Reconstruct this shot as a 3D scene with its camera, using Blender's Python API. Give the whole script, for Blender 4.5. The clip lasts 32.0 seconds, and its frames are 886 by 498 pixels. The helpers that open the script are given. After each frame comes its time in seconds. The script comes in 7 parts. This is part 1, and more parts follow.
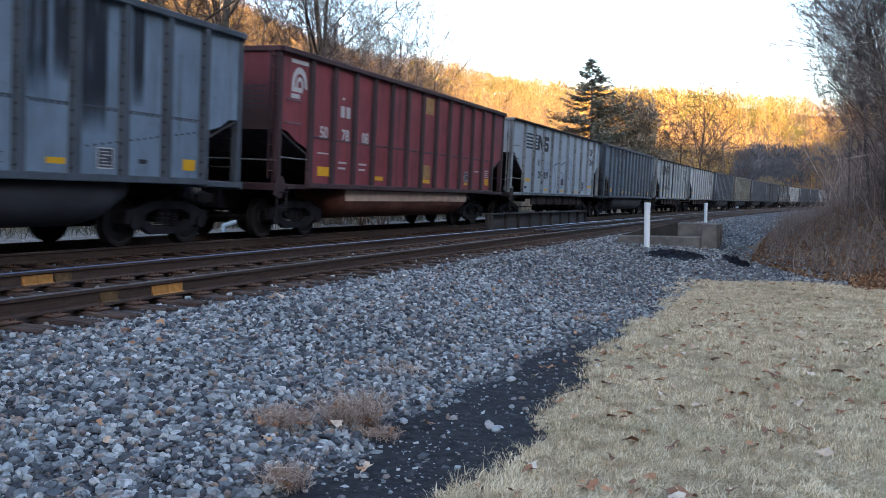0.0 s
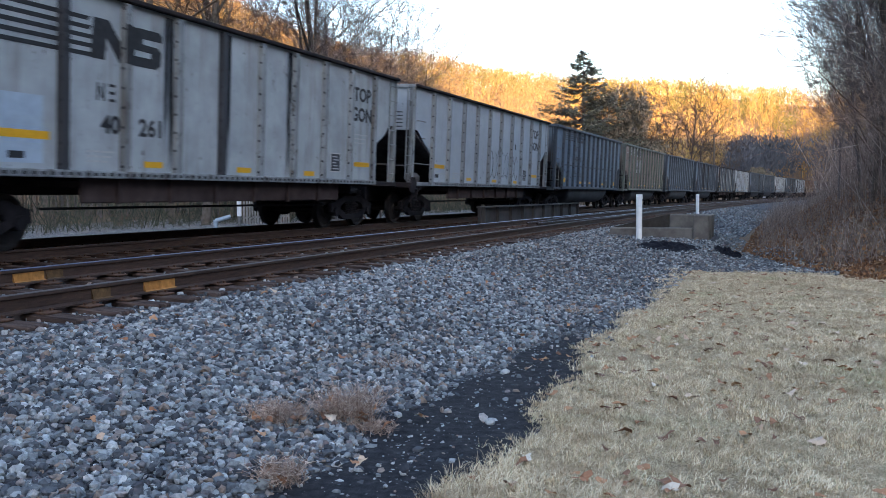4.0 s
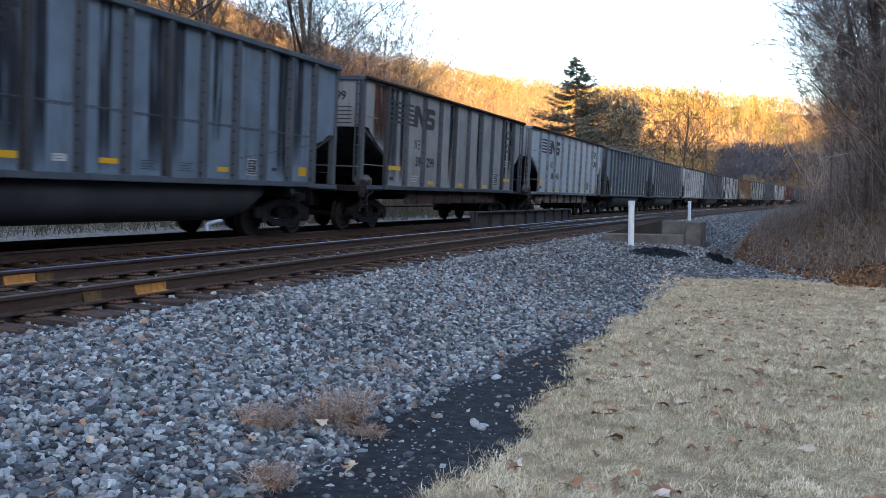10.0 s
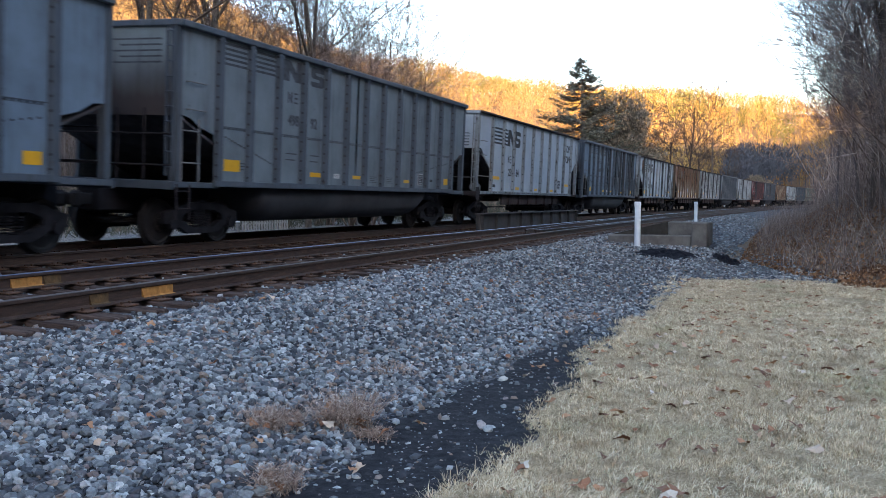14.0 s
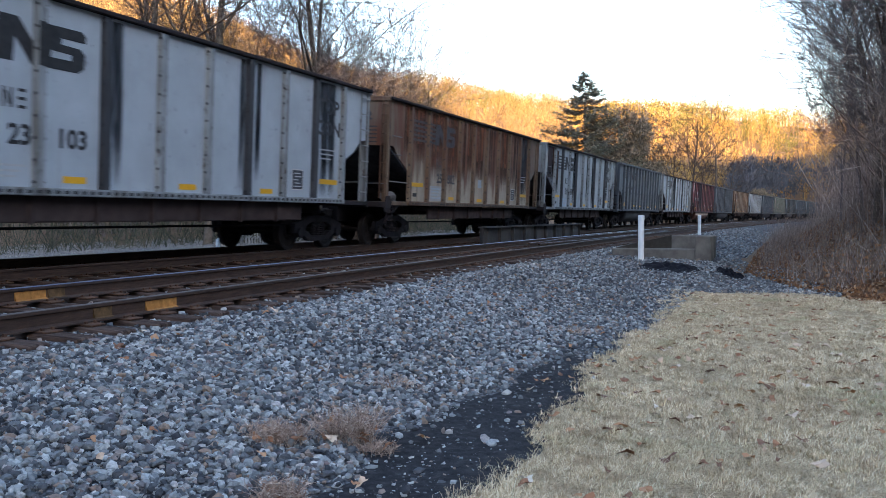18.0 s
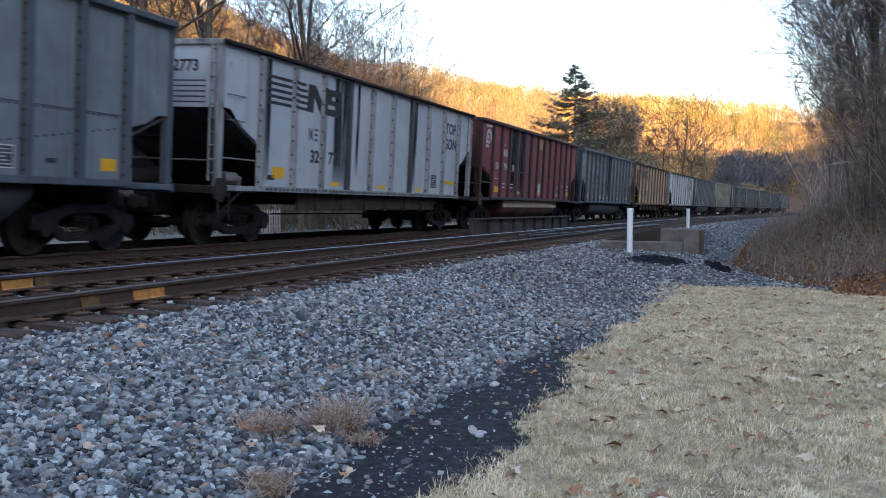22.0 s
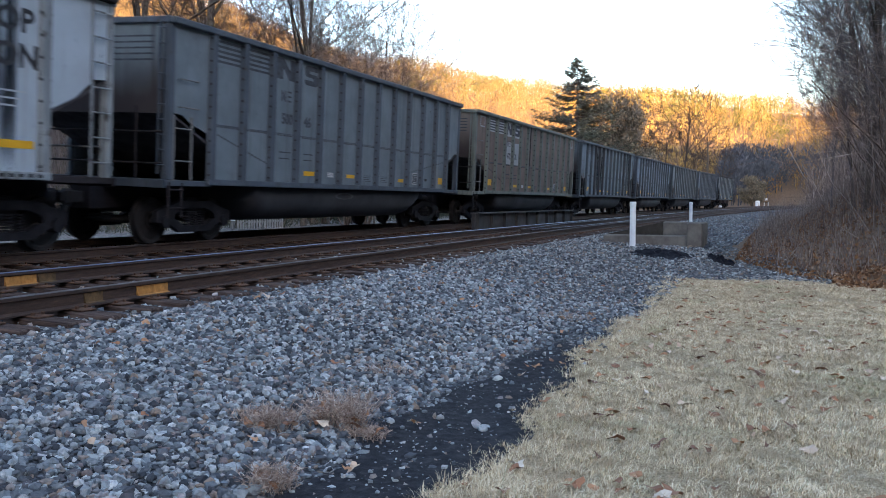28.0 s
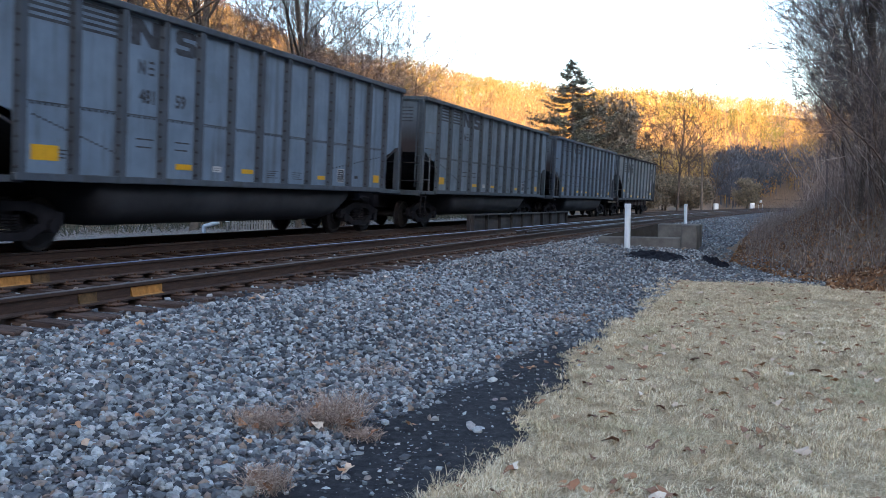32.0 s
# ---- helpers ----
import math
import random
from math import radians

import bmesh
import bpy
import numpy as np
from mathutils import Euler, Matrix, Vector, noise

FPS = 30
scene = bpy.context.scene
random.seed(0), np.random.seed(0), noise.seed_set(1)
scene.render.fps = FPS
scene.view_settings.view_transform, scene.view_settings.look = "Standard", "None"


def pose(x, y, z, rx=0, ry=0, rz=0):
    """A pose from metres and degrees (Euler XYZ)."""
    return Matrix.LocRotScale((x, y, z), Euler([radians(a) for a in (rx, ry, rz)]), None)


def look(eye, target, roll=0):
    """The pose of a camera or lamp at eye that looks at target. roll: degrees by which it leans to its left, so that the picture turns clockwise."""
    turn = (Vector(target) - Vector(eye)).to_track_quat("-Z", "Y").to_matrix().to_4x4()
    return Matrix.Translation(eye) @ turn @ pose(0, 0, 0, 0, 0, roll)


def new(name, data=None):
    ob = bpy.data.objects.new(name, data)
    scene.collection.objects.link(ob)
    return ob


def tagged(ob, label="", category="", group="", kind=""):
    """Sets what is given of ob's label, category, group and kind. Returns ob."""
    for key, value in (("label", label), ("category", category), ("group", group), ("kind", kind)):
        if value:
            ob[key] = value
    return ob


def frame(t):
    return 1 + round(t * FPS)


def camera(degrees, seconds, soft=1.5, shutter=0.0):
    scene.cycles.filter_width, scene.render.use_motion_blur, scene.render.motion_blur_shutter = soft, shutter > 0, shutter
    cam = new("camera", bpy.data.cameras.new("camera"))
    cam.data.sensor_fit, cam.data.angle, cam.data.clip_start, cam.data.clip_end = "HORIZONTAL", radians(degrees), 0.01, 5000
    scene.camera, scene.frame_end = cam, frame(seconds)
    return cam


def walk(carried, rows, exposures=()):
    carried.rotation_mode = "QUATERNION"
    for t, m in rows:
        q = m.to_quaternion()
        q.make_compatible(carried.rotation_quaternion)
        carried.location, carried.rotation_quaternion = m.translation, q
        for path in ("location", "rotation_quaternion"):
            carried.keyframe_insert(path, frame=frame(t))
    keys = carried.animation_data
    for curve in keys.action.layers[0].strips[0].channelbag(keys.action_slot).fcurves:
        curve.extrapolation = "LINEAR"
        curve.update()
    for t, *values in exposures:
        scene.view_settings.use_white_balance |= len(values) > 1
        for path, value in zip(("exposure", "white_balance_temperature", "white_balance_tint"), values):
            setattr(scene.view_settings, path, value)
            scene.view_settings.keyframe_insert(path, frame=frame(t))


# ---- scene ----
EYE = 0.829
EXPOSURE, KELVIN, TINT = 2.49, 6220, 17.0
cam = camera(52.77, 32.0, soft=0.85, shutter=0.22)
# seconds, turn to the left, tilt up, lean (degrees); a phone held by hand on one spot
CAM_ROWS = [
    (0, 0.959, -2.997, -0.193), (0.5, 0.776, -3.196, -0.073), (1, 0.709, -3.102, -0.013), (1.5, 0.928, -3.084, 0.001),
    (2, 1.004, -3.041, -0.097), (2.5, 0.799, -3.137, -0.045), (3, 0.810, -3.250, 0.195), (3.5, 0.679, -3.350, 0.265),
    (5.5, -0.006, -3.649, 0.168), (6, 0.010, -3.771, 0.108), (6.5, -0.005, -3.620, 0.091), (7, -0.066, -3.503, 0.065),
    (7.5, -0.200, -3.402, 0.087), (8, -0.326, -3.295, 0.082), (8.5, -0.282, -3.035, 0.066), (9, 0.000, -2.885, 0.000),
    (9.5, 0.000, -2.992, -0.141), (10, -0.007, -3.101, -0.142), (10.5, 0.231, -2.856, -0.158), (11, 0.316, -2.863, -0.166),
    (11.5, 0.307, -2.867, -0.167), (12, 0.251, -2.876, -0.197), (12.5, 0.156, -2.872, -0.315), (13, 0.241, -2.804, -0.259),
    (13.5, 0.369, -2.844, -0.053), (14, 0.385, -2.986, 0.085), (14.5, 0.324, -3.042, 0.007), (16.5, 0.367, -2.778, -0.342),
    (17, 0.573, -2.597, -0.313), (17.5, 0.641, -2.147, -0.052), (18, 0.604, -2.121, 0.094), (18.5, 0.445, -2.208, 0.156),
    (19, 0.473, -2.222, -0.101), (19.5, 0.679, -2.194, -0.335), (20, 0.466, -2.348, -0.358), (20.5, 0.201, -2.623, -0.251),
    (21, 0.043, -2.759, -0.111), (21.5, -0.001, -2.655, -0.148), (22, -0.095, -2.675, -0.372), (22.5, 0.018, -2.695, -0.422),
    (23, 0.119, -2.685, -0.369), (23.5, 0.244, -2.550, -0.102), (24, 0.445, -2.457, 0.127), (24.5, 0.744, -2.691, 0.142),
    (25, 0.903, -3.011, -0.037), (25.5, 0.828, -3.218, -0.138), (27.5, 0.142, -2.908, -0.083), (28, 0.083, -3.027, -0.113),
    (28.5, 0.000, -3.400, -0.279), (29, -0.127, -3.723, -0.430), (29.5, -0.233, -3.720, -0.419), (30, -0.400, -3.400, -0.361),
    (30.5, -0.420, -2.992, -0.294), (31, -0.353, -2.846, -0.438), (31.5, -0.402, -2.985, -0.391), (32, -0.237, -2.930, -0.239),
]
walk(cam, [(t, pose(0, 0, EYE, 90 + b, 0, a) @ pose(0, 0, 0, 0, 0, -c)) for t, a, b, c in CAM_ROWS],
     exposures=[(0.0, EXPOSURE, KELVIN, TINT), (32.0, EXPOSURE, KELVIN, TINT)])

# ---------------------------------------------------------------- light
SUN_AZ, SUN_EL = 161.0, 9.8
world = bpy.data.worlds.new("world")
scene.world = world
world.use_nodes = True
wn = world.node_tree.nodes
sky = wn.new("ShaderNodeTexSky")
sky.sky_type, sky.sun_disc = "NISHITA", False
sky.sun_elevation, sky.sun_rotation = radians(SUN_EL), radians(SUN_AZ)
sky.air_density, sky.dust_density, sky.ozone_density = 1.0, 1.2, 1.0
wn["Background"].inputs["Strength"].default_value = 0.15
world.node_tree.links.new(sky.outputs["Color"], wn["Background"].inputs["Color"])
sun_data = bpy.data.lights.new("sun", "SUN")
sun_data.energy, sun_data.angle, sun_data.color = 4.8, radians(0.55), (1.0, 0.65, 0.32)
sun = new("sun", sun_data)
sun.matrix_world = look((math.sin(radians(SUN_AZ)) * 100, math.cos(radians(SUN_AZ)) * 100, 100 * math.tan(radians(SUN_EL))), (0, 0, 0))

# ---------------------------------------------------------------- plan of the line
# s runs along the near rail, w to the right of it; z = 0 is the top of the near rail
PSI, CURVE, DIST = 0.34628, 0.0007, 6.1328
GAUGE, BANK, TRACK2, RAISE2 = 1.435, 0.068, 4.479, 0.055
N0 = (math.cos(PSI), -math.sin(PSI))
D0 = (math.sin(PSI), math.cos(PSI))


def heading(s):
    return PSI + CURVE * max(s, 0.0)


def at(s, w, z=0.0):
    """The place s metres along the near rail and w metres to its right."""
    p = heading(s)
    if s <= 0:
        x, y = D0[0] * s, D0[1] * s
    else:
        x, y = (math.cos(PSI) - math.cos(p)) / CURVE, (math.sin(p) - math.sin(PSI)) / CURVE
    return Vector((x - DIST * N0[0] + w * math.cos(p), y - DIST * N0[1] - w * math.sin(p), z))


def line_xy(s, w):
    """The same for arrays."""
    s, w = np.asarray(s, float), np.asarray(w, float)
    p = PSI + CURVE * np.maximum(s, 0)
    sp = np.maximum(s, 0)
    x = (math.cos(PSI) - np.cos(p)) / CURVE + D0[0] * (s - sp)
    y = (np.sin(p) - math.sin(PSI)) / CURVE + D0[1] * (s - sp)
    return x - DIST * N0[0] + w * np.cos(p), y - DIST * N0[1] - w * np.sin(p)


def smooth(a, b, v):
    t = np.clip((np.asarray(v, float) - a) / (b - a), 0, 1)
    return t * t * (3 - 2 * t)


# ridges round the valley: bearing from the eye, distance, height
RIDGES = np.array([(-180, 260, 92), (-130, 240, 80), (-90, 210, 82), (-50, 215, 82), (-25, 240, 66), (-15, 270, 53), (-8, 300, 45), (-4, 320, 42), (-1, 335, 44),
                   (6, 390, 46), (9, 400, 43), (12, 410, 42.5), (14, 415, 42), (16, 420, 40), (19, 420, 37), (22, 420, 35), (30, 430, 36), (50, 400, 55), (90, 300, 84), (120, 250, 90),
                   (150, 240, 90), (180, 260, 92)], float)


def wave(x, y, k):
    return np.sin(x * k + 1.3) * np.cos(y * k * 0.83 + 0.4) + 0.5 * np.sin(x * k * 2.3 + y * k * 1.7)


def ground_z(s, w):
    """Height of the ground sheet."""
    s, w = np.asarray(s, float), np.asarray(w, float)
    x, y = line_xy(s, w)
    # near shoulder and lawn
    shoulder = -0.25 - 0.41 * smooth(1.2, 4.2, w) * (1 - 0.75 * smooth(16, 23, s) * smooth(34, 26, s) * smooth(5.2, 4.2, w))
    z = np.where(w > 0, shoulder, -0.25)
    # bed of the two tracks, leaning with the rails
    bed = -0.245 + (-w) / GAUGE * BANK * smooth(0.3, -0.1, w)
    bed2 = -0.245 + RAISE2 + (-(w + TRACK2)) / GAUGE * BANK
    mix = smooth(-2.2, -3.8, w)
    z = np.where(w < 0.4, bed * (1 - mix) + bed2 * mix, z)
    far = smooth(-7.3, -9.5, w)
    z = np.where(w < -6.8, z * (1 - far) + -0.3 * far, z)
    # bank at the right with the thicket, from its foot upwards
    foot = np.where(s >= 24, 5.1 - 0.017 * (s - 24), np.where(s > 18.3, 5.1 + 0.33 * (24 - s), 7.0 + 3.0 * (18.3 - s)))
    z = z + 3.0 * smooth(0.0, 7.5, w - foot)
    # the creek's channel under the line
    z = z - 1.3 * smooth(24.7, 24.95, s) * smooth(26.6, 26.4, s) * smooth(1.7, 1.9, w) * smooth(4.3, 4.0, w)
    z = z + 0.05 * wave(x, y, 0.35) * smooth(4.0, 9.0, np.abs(w + 2.0)) * smooth(400, 20, np.hypot(x, y))
    # hills
    r = np.hypot(x, y)
    th = np.degrees(np.arctan2(x, y))
    d = np.interp(th, RIDGES[:, 0], RIDGES[:, 1])
    h = np.interp(th, RIDGES[:, 0], RIDGES[:, 2])
    rise = smooth(0.30, 1.0, r / d) ** 1.2
    fall = 1 - 0.35 * smooth(1.05, 2.2, r / d)
    z = z + (h * rise * fall + 2.2 * rise * wave(x, y, 0.03)) * (1 - (1 - smooth(6, 60, np.abs(w + 3))) * smooth(340, 230, s))
    return z


def gz(s, w):
    return float(ground_z(s, w))

# ---------------------------------------------------------------- materials


def rgb(c):
    return (c[0], c[1], c[2], 1.0)


class Mat:
    """A node material with a few short ways to wire it."""

    def __init__(self, name, rough=0.8, metal=0.0):
        self.m = bpy.data.materials.new(name)
        self.m.use_nodes = True
        self.n, self.l = self.m.node_tree.nodes, self.m.node_tree.links
        self.b = self.n["Principled BSDF"]
        self.b.inputs["Roughness"].default_value = rough
        self.b.inputs["Metallic"].default_value = metal
        self.b.inputs["Specular IOR Level"].default_value = 0.3 if rough < 0.84 else 0.08
        self.co = self.n.new("ShaderNodeTexCoord").outputs["Object"]

    def place(self, scale=(1, 1, 1), vary=False):
        p = self.n.new("ShaderNodeMapping")
        p.inputs["Scale"].default_value = scale
        self.l.new(self.co, p.inputs["Vector"])
        if vary:
            info = self.n.new("ShaderNodeObjectInfo")
            mul = self.n.new("ShaderNodeMath")
            mul.operation = "MULTIPLY"
            mul.inputs[1].default_value = 57.0
            self.l.new(info.outputs["Random"], mul.inputs[0])
            self.l.new(mul.outputs[0], p.inputs["Location"])
        return p.outputs[0]

    def noise(self, scale, detail=4, vec=None, rough=0.6):
        t = self.n.new("ShaderNodeTexNoise")
        t.inputs["Scale"].default_value, t.inputs["Detail"].default_value, t.inputs["Roughness"].default_value = scale, detail, rough
        self.l.new(vec if vec is not None else self.co, t.inputs["Vector"])
        return t.outputs["Fac"]

    def ramp(self, fac, stops):
        r = self.n.new("ShaderNodeValToRGB")
        e = r.color_ramp.elements
        while len(e) < len(stops):
            e.new(0.5)
        for el, (p, c) in zip(e, stops):
            el.position, el.color = p, rgb(c) if not isinstance(c, float) else (c, c, c, 1)
        self.l.new(fac, r.inputs["Fac"])
        return r.outputs["Color"]

    def mix(self, fac, a, b, blend="MIX"):
        x = self.n.new("ShaderNodeMix")
        x.data_type, x.blend_type = "RGBA", blend
        for sock, v in ((x.inputs["Factor"], fac), (x.inputs["A"], a), (x.inputs["B"], b)):
            if hasattr(v, "links"):
                self.l.new(v, sock)
            elif isinstance(v, (int, float)):
                sock.default_value = v
            else:
                sock.default_value = rgb(v)
        return x.outputs["Result"]

    def island(self):
        return self.n.new("ShaderNodeNewGeometry").outputs["Random Per Island"]

    def random(self):
        return self.n.new("ShaderNodeObjectInfo").outputs["Random"]

    def bump(self, fac, strength=0.3, dist=0.01):
        b = self.n.new("ShaderNodeBump")
        b.inputs["Strength"].default_value, b.inputs["Distance"].default_value = strength, dist
        self.l.new(fac, b.inputs["Height"])
        self.l.new(b.outputs[0], self.b.inputs["Normal"])
        return self

    def colour(self, c):
        if hasattr(c, "links"):
            self.l.new(c, self.b.inputs["Base Color"])
        else:
            self.b.inputs["Base Color"].default_value = rgb(c)
        return self

    def rough(self, c):
        self.l.new(c, self.b.inputs["Roughness"])
        return self


def plain(name, c, rough=0.7, metal=0.0, vary=0.25, scale=6.0, bump=0.15):
    """A painted or natural surface with mottling at two scales."""
    k = Mat(name, rough, metal)
    dark = tuple(v * (1 - vary) for v in c)
    light = tuple(min(1, v * (1 + vary)) for v in c)
    col = k.mix(k.noise(scale * 7, 3), k.ramp(k.noise(scale, 4), [(0.3, dark), (0.7, light)]), dark)
    col = k.mix(0.75, col, k.ramp(k.noise(scale, 4), [(0.3, dark), (0.7, light)]))
    k.colour(col)
    k.bump(k.noise(scale * 9, 3), bump)
    return k.m


def stone_mat(name, fac_of):
    k = Mat(name, 0.85)
    col = k.ramp(fac_of(k), [(0.0, (0.042, 0.046, 0.054)), (0.2, (0.095, 0.105, 0.117)), (0.42, (0.178, 0.197, 0.21)), (0.64, (0.30, 0.33, 0.338)),
                             (0.80, (0.47, 0.505, 0.51)), (0.88, (0.27, 0.235, 0.215)), (0.94, (0.27, 0.20, 0.15)), (0.97, (0.19, 0.15, 0.15)), (1.0, (0.62, 0.64, 0.64))])
    col = k.mix(k.ramp(k.noise(38, 4), [(0.42, 0.0), (0.78, 0.6)]), col, (0.06, 0.062, 0.072))
    col = k.mix(k.ramp(k.noise(9, 3), [(0.55, 0.0), (0.72, 0.45)]), col, (0.20, 0.165, 0.17))
    k.colour(col)
    k.bump(k.noise(60, 5), 0.9, 0.014)
    return k.m


STONE = stone_mat("ballast stone", lambda k: k.random())
STONES = stone_mat("ballast stones", lambda k: k.island())


def ground_mat():
    """Soil, gravel and dry leaf litter of the sheet, chosen by noise."""
    k = Mat("ground", 0.95)
    soil = k.ramp(k.noise(9, 6), [(0.25, (0.07, 0.05, 0.037)), (0.5, (0.125, 0.086, 0.06)), (0.75, (0.19, 0.125, 0.083))])
    leaf = k.ramp(k.noise(60, 3), [(0.4, (0.08, 0.058, 0.044)), (0.6, (0.27, 0.175, 0.105))])
    k.colour(k.mix(0.5, soil, leaf))
    k.bump(k.noise(30, 5), 0.6, 0.05)
    return k.m


def gravel_mat(name, tint=(1, 1, 1), fine=28.0):
    k = Mat(name, 0.9)
    v = k.n.new("ShaderNodeTexVoronoi")
    v.inputs["Scale"].default_value = fine
    k.l.new(k.co, v.inputs["Vector"])
    sep = k.n.new("ShaderNodeSeparateColor")
    k.l.new(v.outputs["Color"], sep.inputs["Color"])
    t = lambda c: tuple(a * b for a, b in zip(c, tint))
    col = k.ramp(sep.outputs[0], [(0.0, t((0.045, 0.05, 0.06))), (0.5, t((0.13, 0.14, 0.16))), (0.85, t((0.26, 0.275, 0.295))), (1.0, t((0.24, 0.19, 0.14)))])
    # Darkens the gaps between stones: their shade is painted into the colour
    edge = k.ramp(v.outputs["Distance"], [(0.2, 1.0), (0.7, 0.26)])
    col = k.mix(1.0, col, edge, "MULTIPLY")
    col = k.mix(k.ramp(k.noise(1.2, 5), [(0.42, 0.0), (0.7, 0.55)]), col, t((0.17, 0.155, 0.14)))
    k.colour(col)
    k.bump(v.outputs["Distance"], 0.9, -0.03)
    return k.m


GROUND = ground_mat()
GRAVEL = gravel_mat("gravel", (0.86, 0.86, 0.88))
GRAVEL_FAR = gravel_mat("lot gravel", (1.9, 1.75, 1.55), 18.0)


def lawn_mat():
    k = Mat("dormant lawn", 0.95)
    col = k.ramp(k.noise(1.6, 8), [(0.32, (0.32, 0.235, 0.145)), (0.5, (0.48, 0.38, 0.245)), (0.7, (0.62, 0.515, 0.35))])
    col = k.mix(k.ramp(k.noise(55, 4), [(0.38, 0.0), (0.62, 0.9)]), col, (0.20, 0.15, 0.09))
    k.colour(col)
    k.bump(k.noise(90, 4), 0.8, 0.03)
    return k.m


LAWN = lawn_mat()


def blade_mat():
    k = Mat("dry grass blade", 0.8)
    col = k.ramp(k.island(), [(0.0, (0.30, 0.21, 0.125)), (0.3, (0.66, 0.52, 0.335)), (0.7, (0.86, 0.73, 0.51)), (0.95, (0.92, 0.83, 0.64)), (1.0, (0.27, 0.30, 0.16))])
    col = k.mix(k.ramp(k.noise(0.7, 4), [(0.35, 0.45), (0.6, 0.0)]), col, (0.42, 0.33, 0.20))
    col = k.mix(k.ramp(k.noise(1.1, 5), [(0.56, 0.0), (0.70, 0.55)]), col, (0.30, 0.33, 0.17))
    col = k.mix(k.ramp(k.noise(4.5, 4), [(0.48, 0.0), (0.64, 0.75)]), col, (0.33, 0.235, 0.145))
    k.colour(col)
    return k.m


BLADE = blade_mat()


def dirt_mat():
    k = Mat("oily coal dirt", 0.9)
    col = k.ramp(k.noise(14, 6), [(0.3, (0.014, 0.014, 0.017)), (0.55, (0.030, 0.030, 0.034)), (0.8, (0.065, 0.065, 0.068))])
    k.colour(col)
    k.bump(k.noise(60, 5), 0.6, 0.02)
    return k.m


DIRT = dirt_mat()


def rail_mat():
    k = Mat("rusty rail steel", 0.75, 0.2)
    col = k.ramp(k.noise(5, 6, k.place((1, 1, 8))), [(0.3, (0.034, 0.022, 0.018)), (0.6, (0.066, 0.040, 0.030)), (0.8, (0.105, 0.062, 0.042))])
    k.colour(col)
    k.bump(k.noise(60, 4), 0.3)
    return k.m


RAIL = rail_mat()


def tie_mat():
    """Split, sun-bleached tie wood with dark cracks along the grain."""
    k = Mat("weathered tie", 0.92)
    grain = k.noise(1.0, 5, k.place((34.0, 2.2, 12.0), True), 0.65)
    col = k.ramp(grain, [(0.34, (0.024, 0.016, 0.014)), (0.48, (0.070, 0.048, 0.040)), (0.66, (0.125, 0.090, 0.076))])
    col = k.mix(k.ramp(k.noise(3.0, 4, k.place((1, 1, 1), True)), [(0.45, 0.0), (0.7, 0.7)]), col, (0.05, 0.034, 0.028))
    k.colour(col)
    k.bump(grain, 0.9, 0.02)
    return k.m


RAIL_TOP = plain("dull rail head", (0.095, 0.082, 0.080), 0.72, 0.2, 0.3, 3)
RAIL_SHINY = plain("polished rail head", (0.17, 0.20, 0.29), 0.36, 1.0, 0.2, 3, 0.03)
TIE = tie_mat()
PLATE = plain("rusty tie plate", (0.10, 0.058, 0.04), 0.85, 0.1, 0.3, 20)
FAINT_MARK = plain("rubbed yellow paint", (0.12, 0.072, 0.032), 0.8, 0, 0.5, 14)
YELLOW_MARK = plain("faded yellow paint", (0.40, 0.19, 0.050), 0.75, 0, 0.4, 14)
CONCRETE = plain("stained concrete", (0.145, 0.132, 0.120), 0.9, 0, 0.4, 2.5, 0.5)
CONCRETE_DARK = plain("dark concrete", (0.05, 0.044, 0.038), 0.85, 0, 0.4, 3, 0.5)
WHITE_PIPE = plain("white plastic", (0.72, 0.74, 0.76), 0.45, 0, 0.06, 4, 0.05)
GIRDER = plain("blackened girder steel", (0.045, 0.042, 0.042), 0.75, 0.1, 0.4, 2, 0.3)
TARP = plain("black plastic sheet", (0.011, 0.011, 0.015), 0.85, 0, 0.4, 9, 0.5)
BARK = plain("grey bark", (0.125, 0.105, 0.088), 0.95, 0, 0.4, 8, 0.8)
TWIG = plain("brown twigs", (0.13, 0.098, 0.08), 0.95, 0, 0.4, 8, 0.1)
DARK_TWIG = plain("dark branch bark", (0.085, 0.066, 0.056), 0.95, 0, 0.4, 3, 0.1)
SLOPE_TWIG = plain("slope twigs", (0.15, 0.128, 0.125), 0.95, 0, 0.4, 0.4, 0.1)
# Twigs of the far grove: shade and haze are put into this blue-grey
SHADE_TWIG = plain("far twigs greyed for shade and haze", (0.088, 0.095, 0.112), 0.95, 0, 0.35, 0.2, 0.1)


def island_mat(name, stops, rough=0.9, patch=None):
    k = Mat(name, rough)
    col = k.ramp(k.island(), stops)
    if patch:
        col = k.mix(k.ramp(k.noise(patch[0], 3), [(0.42, 0.0), (0.62, patch[1])]), col, patch[2])
    k.colour(col)
    return k.m


